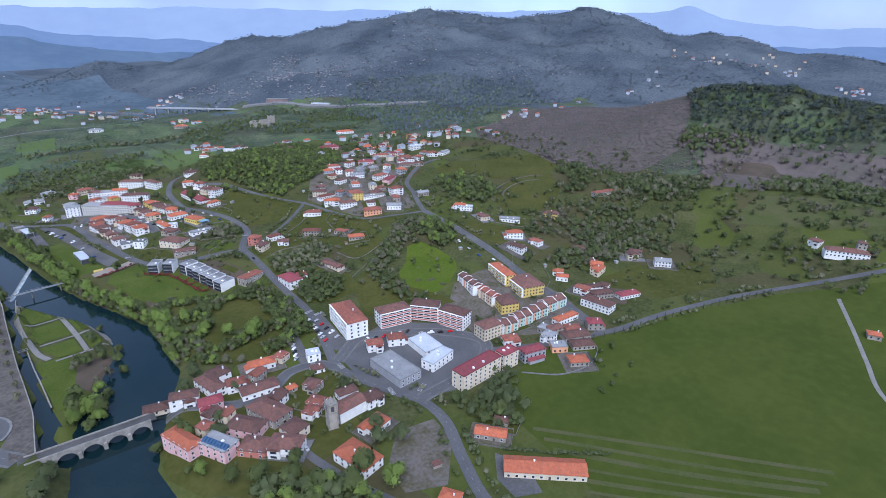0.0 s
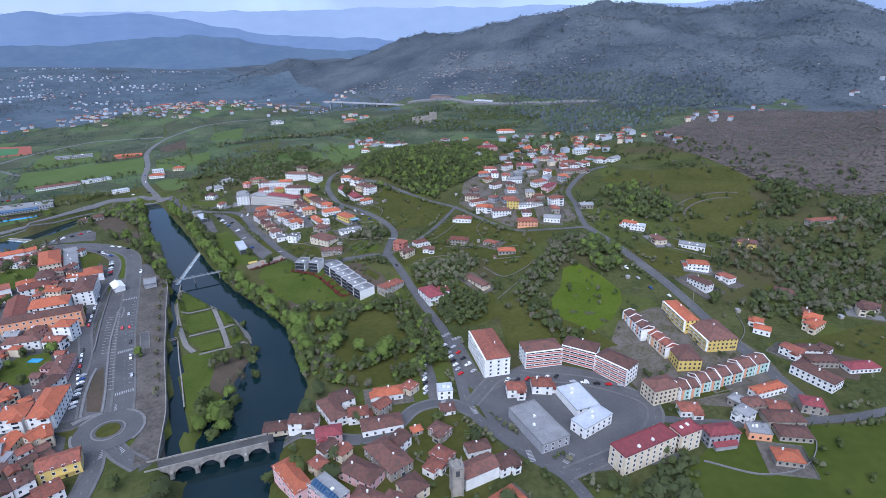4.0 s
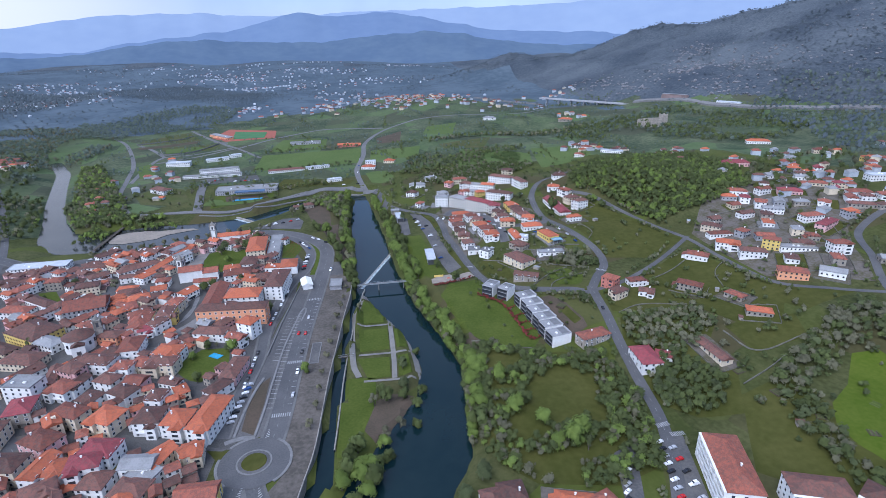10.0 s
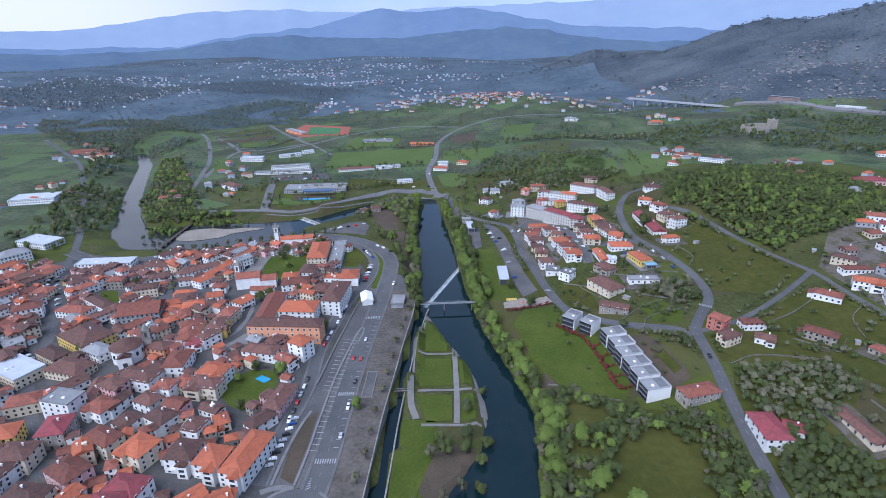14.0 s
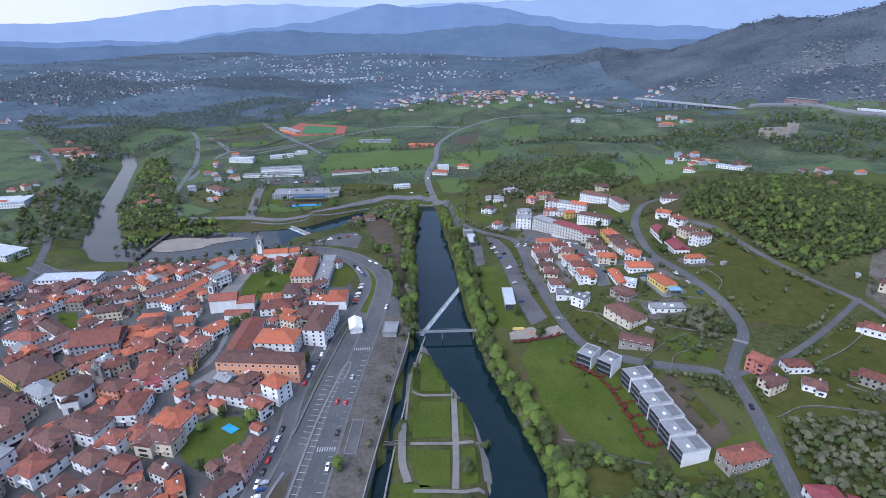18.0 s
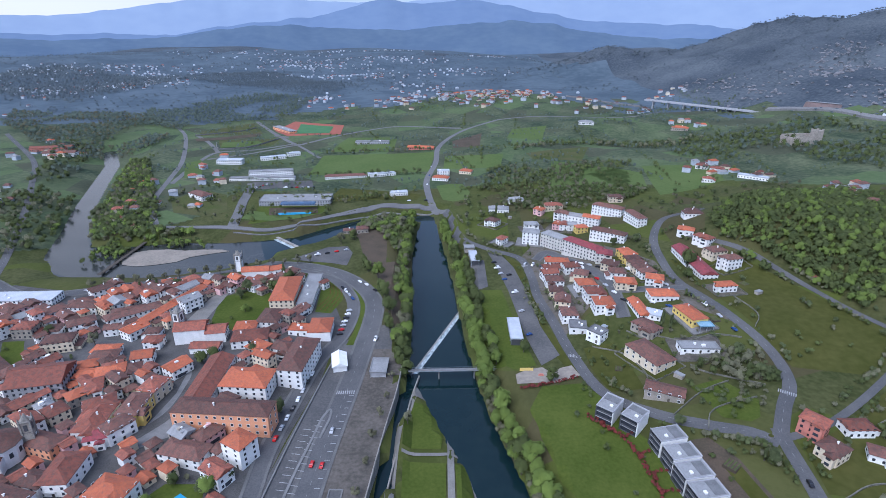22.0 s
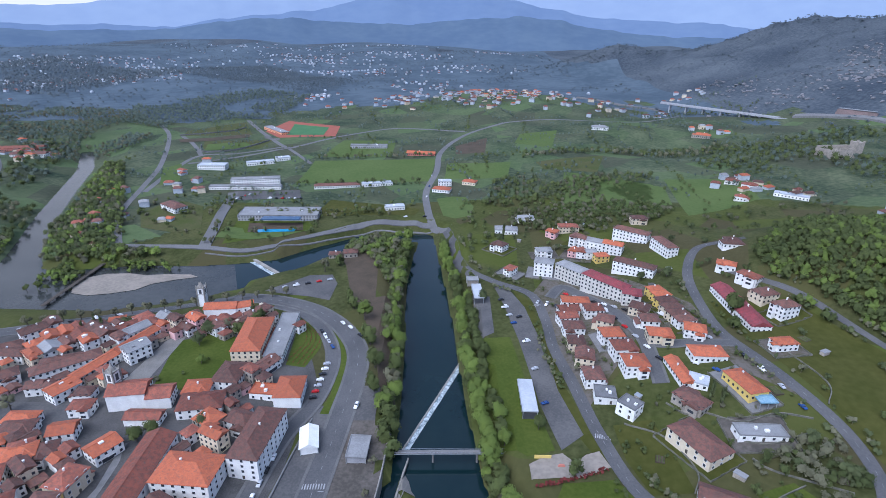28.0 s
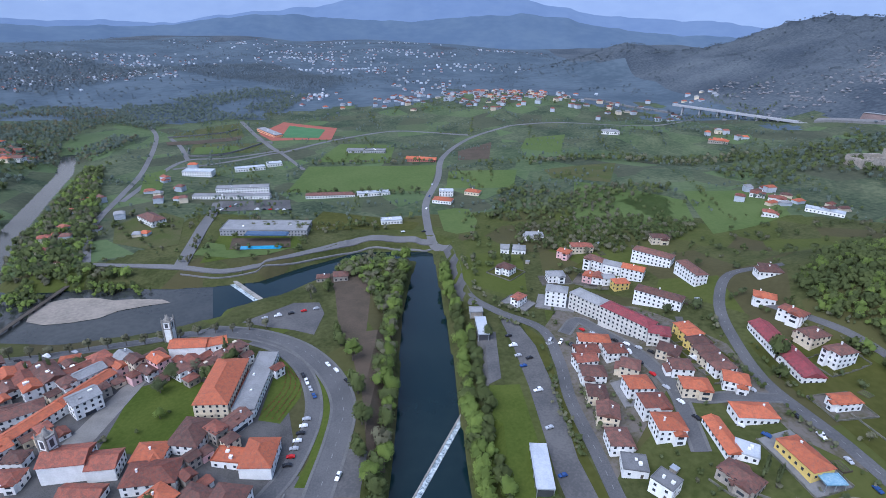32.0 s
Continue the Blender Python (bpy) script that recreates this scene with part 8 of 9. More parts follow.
                    (((5.5, 296.1), (5.2, 245.6), (5.1, 205.1), (4.2, 180.8)), 3.4), (((-11.4, 310.3), (4.4, 273.8), (15.2, 243.5), (19.1, 210.1), (20.1, 184.8)), 4.0), (((20.1, 184.8), (22.2, 164.5), (20.3, 144.2), (13.4, 126.1), (2.4, 118.1)), 1.6)):
    ribbon("path", line, width, M["sand_path"], 0.4, 0, "pale gravel path in the island garden", "path")
patch("path", ((-17.4, 298.2), (-12.4, 315.4), (2.5, 294.1)), M["sand_path"], 0.32, "paved tip of the island", "path")
patch("path", ((-13.8, 154.6), (0.2, 164.6), (14.2, 160.5), (20.3, 146.3), (20.3, 130.1), (10.4, 120.1), (-7.6, 118.2), (-15.7, 132.4)), M["soil"], 0.25, "bare round play ground in the island garden", "ground")

# ---- roundabouts ----
for rx, ry, r in ((-71.9, 112.8, 9), (157.8, 242, 1.6)):
    a = [(rx + (r + 9) * math.cos(k * math.pi / 16), ry + (r + 9) * math.sin(k * math.pi / 16)) for k in range(32)]
    if r > 5:
        patch("road", a, M["asphalt"], 0.48, "asphalt ring of the roundabout", "road")
        for a0, a1 in ((-52, 58), (98, 140), (166, 232)):
            ribbon("pavement", [(rx + (r + 9.6) * math.cos(math.radians(a0 + (a1 - a0) * k / 8)), ry + (r + 9.6) * math.sin(math.radians(a0 + (a1 - a0) * k / 8))) for k in range(9)], 1.4, M["kerb"], 0.62, 0, "pale kerb round the roundabout", "pavement", thick=0.5)
    root = thing("roundabout", rx, ry, 0, "round planted traffic island with a pale kerb", "roundabout")
    part("kerb", Shape().tube(0, 0, 0, r, 0.75, 32), M["kerb"], root)
    part("ring", Shape().tube(0, 0, 0.3, r * 0.9, 0.5, 32), M["lot"], root)
    part("planting", Shape().tube(0, 0, 0.5, r * 0.74, 0.6, 32, 0, 0.9), M["grass"], root)


for hx, hy, ht in ((-75.4, 92.7, 80), (-65.8, 91.6, 105), (-67.9, 133.9, 88)):
    splitter = thing("traffic_island", hx, hy, ht, "painted splitter island of white hatching by the roundabout", "marking")
    splitter["kind"] = "structure"
    for k in range(5):
        part("stripe", Shape().box(-3 + k * 1.5, 0, 0.5, 0.5, 2.6 - k * 0.45, 0.04, 0, 0.5), M["white"], splitter)


# ---- road paint ----
def zebra(x, y, turn, length, stripes=9):
    root = thing("zebra_crossing", x, y, turn, "zebra crossing of worn white stripes", "crossing")
    root["kind"] = "structure"
    for k in range(stripes):
        part("stripe", Shape().box((k - (stripes - 1) / 2) * length / stripes, 0, 0.26, length / stripes * 0.5, 3.2, 0.03), M["white"], root)


for zx, zy, zt, zl in ((-61.4, 201.6, 0, 11), (-62.9, 148, 0, 11), (-54.8, 294.2, 2, 11), (83.5, 322.7, -12, 8), (145.8, 102.9, 8, 8), (149.8, 94.9, 0, 8), (183.9, 273.3, -35, 9), (117, 21.8, 80, 8), (121.7, -25.4, 70, 9), (137.8, -37.3, 20, 9), (104.9, 37.6, 60, 8), (71.4, 453.3, 35, 8)):
    zebra(zx, zy, zt, zl)
bays = thing("parking_bays", -62, 225, 0, "white painted parking bays along the avenue", "marking")
bays["kind"] = "structure"
for side, first, n, long in ((3.6, 157, 25, 2.6), (-7.4, 155, 27, 4.2), (-12.6, 205, 14, 4.2)):
    for k in range(n):
        by = first + k * (5.6 if side > 0 else 4.4)
        bx = np.interp(by, [p[1] for p in AVENUE[:8]], [p[0] for p in AVENUE[:8]])
        ob = part("bay_line", Shape().box(0, 0, 0.3, long, 0.3, 0.03), M["white"], bays)
        ob.matrix_basis = pose(bx + side + 62, by - 225, float(draped(bx + side, by)) - float(draped(-62, 225)), 0, 0, -8 if side < 0 else 0)
for line, width, tall in ((((-75, 133), (-73, 155.2), (-71.9, 181.5), (-69.8, 220.8), (-65.5, 254), (-63.4, 272.1), (-60.4, 279.1), (-59.4, 272.1), (-61.5, 256)), 1.3, 0.5), (((-86.1, 133.1), (-84, 155.3), (-81, 173.5), (-77.9, 185.6)), 1.6, 0.5), (((-90.1, 129.1), (-82, 132), (-75, 131)), 3.0, 0.45)):
    ribbon("pavement", line, width, M["kerb"], tall, 0, "pale concrete island between the parking lanes", "pavement", thick=0.45)
ribbon("low_wall", ((-79.8, 210.8), (-75.5, 256.1), (-70.1, 306.4), (-65, 336.9)), 0.7, M["kerb"], 0.9, 0, "low pale wall between street and car park", "wall", thick=1.0)
planter = thing("planter", -47.8, 210.6, -2, "long pale stone basin with planting on the quay", "planter")
part("rim", Shape().box(-3, 0, 0, 0.6, 26, 0.8).box(3, 0, 0, 0.6, 26, 0.8).box(0, -12.7, 0, 5.4, 0.6, 0.8).box(0, 12.7, 0, 5.4, 0.6, 0.8), M["kerb"], planter)
part("bed", Shape().box(0, 0, 0.05, 5.4, 24.8, 0.5), M["lot"], planter)


# ---- gardens: a walled yard round the houses that stand by themselves ----
yards = random.Random(17)
for px, py, c, q, a, b in list(FOOT):
    if px < -20 or b > 9 or a > 14 or not (-140 < py < 560) or px > 480:
        continue
    ax, ay = a + yards.uniform(3, 7), b + yards.uniform(3, 7)
    ring = [(px + c * u - q * v, py + q * u + c * v) for u, v in ((-ax, -ay), (ax, -ay), (ax, ay), (-ax, ay))]
    if all(free(x, y, 0.6) for x, y in ring):
        tone, word = yards.choice((("yard", "gravel and grass"), ("path", "bare earth"), ("kerb", "pale concrete"), ("grass", "mown grass"), ("grass", "mown grass")))
        patch("yard", ring, M[tone], 0.2, "walled house yard of " + word, "yard", 6.0)
        wall = Shape()
        for (x0, y0), (x1, y1) in list(zip(ring, ring[1:] + ring[:1]))[:yards.choice((2, 3, 4))]:
            n = max(1, int(math.hypot(x1 - x0, y1 - y0) / 5))
            for k in range(n):
                mx, my = x0 + (x1 - x0) * (k + 0.5) / n, y0 + (y1 - y0) * (k + 0.5) / n
                wall.box(mx, my, float(draped(mx, my)) - 1.0, math.hypot(x1 - x0, y1 - y0) / n + 0.02, 0.25, 2.0, 0, math.atan2(y1 - y0, x1 - x0))
        tagged(new("garden_wall", wall.mesh("garden_wall", M["old_wall"])), "low wall round a house yard", "wall", kind="structure")


# terrace walls of rough stone along the slopes
for line in (((136, 330), (150, 322), (168, 326), (184, 322)), ((140, 312), (156, 308), (178, 314)), ((96, 330), (112, 318), (118, 296), (112, 284)), ((120, 262), (140, 276), (158, 284)), ((132, 250), (140, 262), (166, 270)), ((196, 330), (205, 345), (200, 372)),
             ((288, 262), (270, 248), (262, 225)), ((300, 230), (318, 222), (340, 212)), ((300, 275), (322, 268), (352, 262)), ((298, 300), (320, 300), (350, 305)), ((330, 340), (360, 345), (390, 352)), ((395, 262), (410, 288), (440, 305)), ((225, 170), (232, 146), (268, 152)),
             ((168, 206), (190, 214), (222, 208)), ((205, 120), (226, 128), (246, 138)), ((310, -20), (335, -10), (352, 8)), ((330, 30), (350, 44), (372, 50)), ((60, 206), (80, 192), (98, 186)), ((144, 300), (150, 292), (176, 280)), ((215, 250), (240, 262), (262, 276)), ((120, 340), (128, 330), (140, 336))):
    ribbon("low_wall", line, 0.5, M["old_wall"], 0.9, 0, "rough granite terrace wall on the slope", "wall", thick=1.6)


# ---- vegetable plots, sheds and plastic tunnels in the gardens ----
def vegetable_plot(x, y, turn, w, d, beds):
    """Dug soil with low ridges of green."""
    c, q = math.cos(math.radians(turn)), math.sin(math.radians(turn))
    z = max(float(draped(x + c * u - q * v, y + q * u + c * v)) for u in (-w / 2, w / 2) for v in (-d / 2, d / 2))
    root = thing("vegetable_plot", x, y, turn, "dug vegetable plot with low green ridges", "vegetable plot", "garden plots", z)
    part("bed", Shape().box(0, 0, -1.6, w, d, 1.65, top=0.97), M["soil"], root)
    for k in range(beds):
        part("crop_ridge", Shape().box((k + 0.5) / beds * w - w / 2, 0, 0.05, w / beds * 0.45, d * 0.9, 0.3, 0, 0, 0.7), M["leaf"], root)
    return root


def garden_shed(x, y, turn, w, d, roof):
    root = thing("garden_shed", x, y, turn, "small shed under a %s roof in a garden" % {"brown": "brown tiled", "red": "red tiled", "metal": "sheet metal", "greyroof": "grey"}[roof], "shed", "garden sheds")
    part("wall", Shape().box(0, 0, -1.5, w, d, 3.7), M["w_stone"], root)
    part("roof", Shape().box(0, 0, 2.2, w + 0.5, d + 0.5, 0.25, top=0.96), M[roof], root)
    FOOT.append((x, y, 1, 0, w / 2, d / 2))


plots = random.Random(29)
for x0, x1, y0, y1, n in ((80, 190, 300, 500, 26), (120, 200, 225, 330, 12), (200, 420, 170, 420, 26), (205, 420, -60, 140, 24), (30, 125, -100, 60, 14), (60, 140, 520, 660, 10)):
    for k in range(n):
        x, y, turn = plots.uniform(x0, x1), plots.uniform(y0, y1), plots.choice((24, -20, 60, -50, 10))
        if not free(x, y, 4.5):
            continue
        if plots.random() < 0.6:
            vegetable_plot(x, y, turn, plots.uniform(4, 8), plots.uniform(4, 7), plots.randint(3, 4))
        else:
            garden_shed(x, y, turn, plots.uniform(3, 5), plots.uniform(2.5, 3.6), plots.choice(("brown", "red", "metal", "greyroof")))


# ---- towers and halls ----
def tower(x, y, turn, w, h, wall, label, stone="granite", spire=3.5):
    root = thing("bell_tower", x, y, turn, label, "tower")
    part("shaft", Shape().box(0, 0, -2, w, w, h + 2), M[wall], root)
    part("cornice", Shape().box(0, 0, h, w + 0.8, w + 0.8, 0.6), M[stone], root)
    part("string_course", Shape().box(0, 0, h * 0.66, w + 0.4, w + 0.4, 0.4), M[stone], root)
    for sx in (-1, 1):
        for sy in (-1, 1):
            part("quoin", Shape().box(sx * w / 2, sy * w / 2, -1, 0.8, 0.8, h + 1), M[stone], root)
            part("pinnacle", Shape().box(sx * w / 2, sy * w / 2, h + 0.6, 0.8, 0.8, 2.2, top=0.2), M[stone], root)
    part("spire", Shape().tube(0, 0, h + 0.6, w * 0.42, spire, 8, 0, 0.15), M[stone], root)
    for face in (0, 90, -90):
        a = math.radians(face)
        # each opening is a dark plate: its inner shade is only colour
        ob = part("belfry_opening", Shape().box(0, 0, 0, w * 0.36, 0.3, h * 0.2), M["w_dark"], root)
        ob.matrix_basis = pose(math.sin(a) * (w / 2 + 0.02), -math.cos(a) * (w / 2 + 0.02), h * 0.73, 0, 0, face)
    return root


tower(74.9, -26.2, -20, 5.4, 17, "w_stone", "weathered granite church tower with pinnacles")
tower(-170.6, 345.7, -14, 5.0, 19, "w_white", "white church tower with granite corners")
tower(-169.6, 453, 0, 5.0, 15, "w_white", "white convent bell tower with a granite top")
tower(-196.1, 243.5, 20, 4.2, 17, "w_stone", "small granite belfry beside the round church")


round_church = thing("round_church", -206.4, 236.7, 20, "round white church with a brown tiled roof and granite trim", "church")
FOOT.append((-206.4, 236.7, 1, 0, 9, 9))
part("wall", Shape().tube(0, 0, -2, 9.5, 12, 12), M["w_white"], round_church)
part("cornice", Shape().tube(0, 0, 9.6, 9.9, 0.6, 12), M["granite"], round_church)
part("roof", Shape().tube(0, 0, 10.2, 10.2, 4.2, 12, 0, 0.12), M["brown"], round_church, "weathered brown tiles")
part("porch", Shape().box(0, -10.5, -2, 8, 5, 9.5).add([(-4.2, -13.2, 7.5), (4.2, -13.2, 7.5), (4.2, -8, 7.5), (-4.2, -8, 7.5), (0, -13.2, 10), (0, -8, 10)], [(0, 1, 4), (1, 2, 5, 4), (2, 3, 5), (3, 0, 4, 5)], 1), [M["w_white"], M["brown"]], round_church)
part("porch_door", Shape().box(0, -13.05, 0, 2.6, 0.2, 4), M["w_dark"], round_church)
for k in range(7):
    a = math.radians(-180 + 30 * k + 15)
    part("window", Shape().box(9.25 * math.cos(a), 9.25 * math.sin(a), 4.5, 0.3, 1.6, 2.6, 0, a), M["glass"], round_church)


def canopy(x, y, turn, w, d, h, roof, label, posts=(2, 4), name="canopy", walls=None, gable=False):
    root = thing(name, x, y, turn, label, name.replace("_", " "))
    part("roof", roof_shape(w, d, h, "gable" if gable else "flat", 0.3, 0.5), M[roof], root)
    for i in range(posts[0]):
        for j in range(posts[1]):
            part("post", Shape().box((i / (posts[0] - 1) - 0.5) * (w - 0.6), (j / (posts[1] - 1) - 0.5) * (d - 0.6), -1, 0.3, 0.3, h + 1), M["metal"], root)
    if walls:
        part("wall", Shape().box(0, 0, -1, w - 1.0, d - 1.0, h + 0.9), M[walls], root)
    return root


canopy(49.2, 349.1, -1, 8, 27, 4.2, "whiteroof", "long white-roofed shelter on steel posts", (2, 6), "bus_shelter", "w_dark")
canopy(28.3, 465.6, 4, 7, 22, 4.0, "whiteroof", "white-roofed kiosk on the river bank", (2, 5), "kiosk", "w_dark")
canopy(25.3, 485.3, 4, 9, 7, 4.0, "greyroof", "grey kiosk beside the river road", (2, 2), "kiosk", "w_stone")
canopy(-62.6, 320.6, 12, 9, 15, 4.0, "w_white", "white event tent beside the avenue", (2, 4), "tent", "w_white", True)
canopy(-37.3, 315.4, -2, 10, 15, 3.6, "greyroof", "steel and glass cafe pavilion by the quay", (2, 4), "pavilion", "w_grey")
canopy(165.6, 331.9, 3, 9, 6, 3.2, "poolroof", "blue-panelled pool cover beside the villa", (3, 2), "pool_cover")
patch("playground", ((44.4, 305.2), (52.4, 310.3), (61.4, 312.4), (66.4, 306.3), (72.4, 311.4), (79.4, 313.5), (82.3, 303.3), (66.3, 297.1), (56.3, 297.1), (44.3, 296.1)), M["sand"], 0.3, "sandy playground beside the footbridge", "playground")
patch("swimming_pool", ((-183, 605), (-183, 613), (-146, 618), (-146, 610)), M["pool"], 0.6, "long blue outdoor swimming pool", "pool")
patch("swimming_pool", ((-118.9, 215.3), (-111.9, 211.2), (-108.8, 215.2), (-115.8, 219.3)), M["pool"], 0.5, "small turquoise garden pool", "pool")
frame_hall = thing("playground_fence", 57.4, 306.2, 0, "yellow climbing frame in the playground", "play equipment")
part("bar", Shape().box(-6, 3, 0, 8, 0.3, 2.0), M["w_yellow"], frame_hall)
part("slide", Shape().box(2, -2, 0, 4, 1.0, 1.5, top=0.5), M["w_red"], frame_hall)

# ---- the ruined castle ----
castle = thing("castle", 512, 805, 10, "ruined granite castle with a square keep", "castle")
for cx, cy, cw, cd, ch, nm in ((-4, -12, 36, 2, 11, "curtain_wall"), (0, 12, 44, 2, 12, "curtain_wall"), (-22, 0, 2, 26, 10, "curtain_wall"), (22, 2, 2, 22, 12, "curtain_wall"), (16, -8, 11, 11, 20, "keep"), (-12, 4, 12, 9, 8, "inner_building")):
    part(nm, Shape().box(cx, cy, -4, cw, cd, ch + 4), M["w_stone"], castle)
for k in range(8):
    part("merlon", Shape().box(-21 + k * 4.4, -12, 11, 1.8, 2.0, 1.4 + 0.5 * (k % 3)), M["w_stone"], castle)
for k in range(4):
    part("battlement", Shape().box(16 + 4.6 * (k % 2 * 2 - 1), -8 + 4.6 * (k // 2 * 2 - 1), 20, 1.8, 1.8, 1.5), M["w_stone"], castle)

# ---- the motorway viaduct ----
viaduct = thing("viaduct", 528, 1160, -51.3, "long pale concrete motorway viaduct on tall piers", "viaduct", z=0.0)
part("deck", Shape().box(0, 0, 55.5, 250, 11, 2.2), M["w_grey"], viaduct)
for side in (-1, 1):
    part("parapet", Shape().box(0, side * 5.6, 55.9, 250, 0.3, 3.0), M["w_grey"], viaduct)
for k in range(7):
    part("pier", Shape().box(-105 + k * 35, 0, 30, 2.6, 6, 25.5), M["w_grey"], viaduct)
ribbon("road", ((450, 1258), (420, 1296), (360, 1340), (300, 1370)), 11, M["kerb"], 3.0, 0, "motorway on its embankment", "road", thick=4.0)
ribbon("road", ((606, 1063), (662, 985), (720, 890), (790, 800), (880, 700), (1000, 600)), 11, M["kerb"], 3.5, 0, "motorway on its embankment", "road", thick=5.0)
quarry = thing("motorway_building", 664, 1000, -52, "long reddish cut and building beside the motorway", "building")
part("wall", Shape().box(0, 6, -4, 60, 9, 12, top=0.9), M["w_dull"], quarry)
part("roof", Shape().box(0, 6, 9, 52, 9, 0.6), M["greyroof"], quarry)
shed = thing("motorway_shed", 722, 900, -55, "long white-roofed shed beside the motorway", "shed")
part("wall", Shape().box(0, 8, -2, 46, 10, 6), M["w_white"], shed)
part("roof", roof_shape(46, 10, 4, "gable", 0.4, 0.3), M["whiteroof"], shed).matrix_basis = pose(0, 8, 0)

# ---- hall roofs and solar panels ----
for sx, sy, st, sw, sd, sz in ((-164, 629, 2, 40, 9, 6.8),):
    root = thing("skylight", sx, sy, st, "long blue glazed skylight of the swimming hall", "skylight", z=float(draped(sx, sy)) + sz)
    part("glazing", Shape().box(0, 0, 0, sw, sd, 1.2, top=0.94), M["solar"], root)


# ---- the stepped grey block: white-framed flat units with dark glass fronts ----
def terrace_unit(x, y, turn, w, d, top, label):
    z0 = float(draped(x, y)) - 1.5
    h = top - z0
    root = thing("terrace_house", x, y, turn, label, "terrace house", "stepped grey units", z=z0)
    FOOT.append((x, y, math.cos(math.radians(turn)), math.sin(math.radians(turn)), w / 2, d / 2))
    part("core", Shape().box(0, 0.4, -1.5, w - 0.7, d - 1.2, h + 1.3), M["w_grey"], root)
    for sx in (-1, 1):
        part("side_wall", Shape().box(sx * (w / 2 - 0.2), 0, -1.5, 0.4, d, h + 1.5), M["w_white" if sx > 0 else "w_dark"], root)
    for k in range(3):
        slab = part("floor_slab", Shape().box(0, -d / 2 + 0.7, h * k / 3 + 0.3, w - 0.8, 1.4, 0.35), M["w_grey"], root)
        part("glazing", Shape().box(0, -d / 2 + 0.95, h * k / 3 + 0.7, w - 0.9, 0.12, h / 3 - 0.7), M["glass"], root)
        part("railing", Shape().box(0, -d / 2 + 0.1, h * k / 3 + 0.65, w - 0.9, 0.08, 0.9), M["w_dark"], slab)
    part("roof", Shape().box(0, 0, h - 0.15, w + 0.1, d + 0.2, 0.3).box(0, -d / 2, h + 0.15, w + 0.1, 0.3, 0.4).box(0, d / 2, h + 0.15, w + 0.1, 0.3, 0.4), M["w_grey"], root)
    part("roof_deck", Shape().box(0, 0, h + 0.15, w - 0.9, d - 1.0, 0.12), M["greyroof"], root)
    part("roof_slab", Shape().box(0, d * 0.22, h + 0.27, w * 0.8, d * 0.36, 0.15), M["roof_dark"], root)
    part("roof_unit", Shape().box(w * 0.2, -d * 0.2, h + 0.15, 1.6, 1.2, 0.9), M["w_white"], root)
    return root


for ux, uy, ut, uw, ud, uz in ((88.2, 267, -40, 9.4, 13.4, 22.5), (98.3, 258.3, -46, 9.4, 12, 22.9), (109.7, 243.8, -78, 9.4, 14, 22.8), (111.8, 233.1, -80, 9.6, 14, 21.9), (112.8, 222.4, -80, 9.8, 14, 21.4),
                               (114.3, 211.7, -80, 9.6, 14, 21), (115.3, 200.9, -80, 9.9, 14, 20.7), (116.8, 189.1, -79, 10, 14.4, 20.2)):
    terrace_unit(ux, uy, ut, uw, ud, uz, "modern flat-roofed grey and white unit with dark glass balconies")


# ---- clipped hedges ----
def hedge(line, tone, label, r=0.8):
    c = curve_through(line, 1.1)
    wood("hedge", [tuple(q) for q in c], tone, r, label, 91, 2, 40, 0.75)


hedge(((77.1, 266.7), (88, 254.4), (93, 247.3), (95.9, 234.1), (97.9, 217.9), (98.8, 202.7), (100.8, 196.5), (106.8, 197.5)), "leaf_red", "dark red clipped hedge along the lawn", 1.7)
for hx, hy, ex, ey in ((82.1, 259.5, 86.1, 262.6), (91, 250.4, 95, 252.4), (94.5, 240.2, 100.9, 241.2), (96.4, 229, 103.9, 230), (97.4, 218.9, 104.9, 218.9), (98.3, 208.7, 105.8, 208.7)):
    hedge(((hx, hy), (ex, ey)), "leaf_red", "dark red hedge between the garden plots", 1.3)
hedge(((45.3, 291), (60.3, 295.1), (79.3, 301.2)), "leaf_red", "dark red hedge round the playground", 1.5)
for k in range(4):
    hedge(((-91 + 3.5 * k, 384 - k), (-85 + 3 * k, 408.5), (-92 + 3.0 * k, 430 - 3 * k)), "leaf_red", "red hedge stripe on the terraced lawn", 0.5)

# glazed roof lights of the pink hotel by the bridge
for k in range(8):
    a = math.radians(-71)
    hx, hy = 19.4 + math.cos(a) * (k - 3.5) * 2.2, 0.2 + math.sin(a) * (k - 3.5) * 2.2
    light = thing("skylight", hx, hy, -71, "sloping green glass roof light of the pink hotel", "skylight", "hotel roof lights", z=float(draped(19.4, 0.2)) + 8.0)
    part("glazing", Shape().add([(-0.9, -4, 0), (0.9, -4, 0), (0.9, -0.5, 0), (-0.9, -0.5, 0), (-0.9, -0.8, 1.6), (0.9, -0.8, 1.6)], [(0, 1, 5, 4), (1, 2, 5), (3, 0, 4), (2, 3, 4, 5)]), M["solar"], light)


# ---- cars ----
def car_shell(length, height):
    """Body of a car: sill, bonnet, screen, roof and tail as one rounded skin."""
    s, l, h = Shape(), length / 2, height
    prof = [(-l, 0.35), (-l, 0.75), (-l + 0.15, 0.92), (-l * 0.52, 0.98), (-l * 0.2, h), (l * 0.5, h), (l * 0.85, 0.98), (l, 0.9), (l, 0.35)]
    n = len(prof)
    v = []
    for y in (-0.88, 0.88):
        v += [(x, y * (0.84 if z > 1.05 else 1.0), z) for x, z in prof]
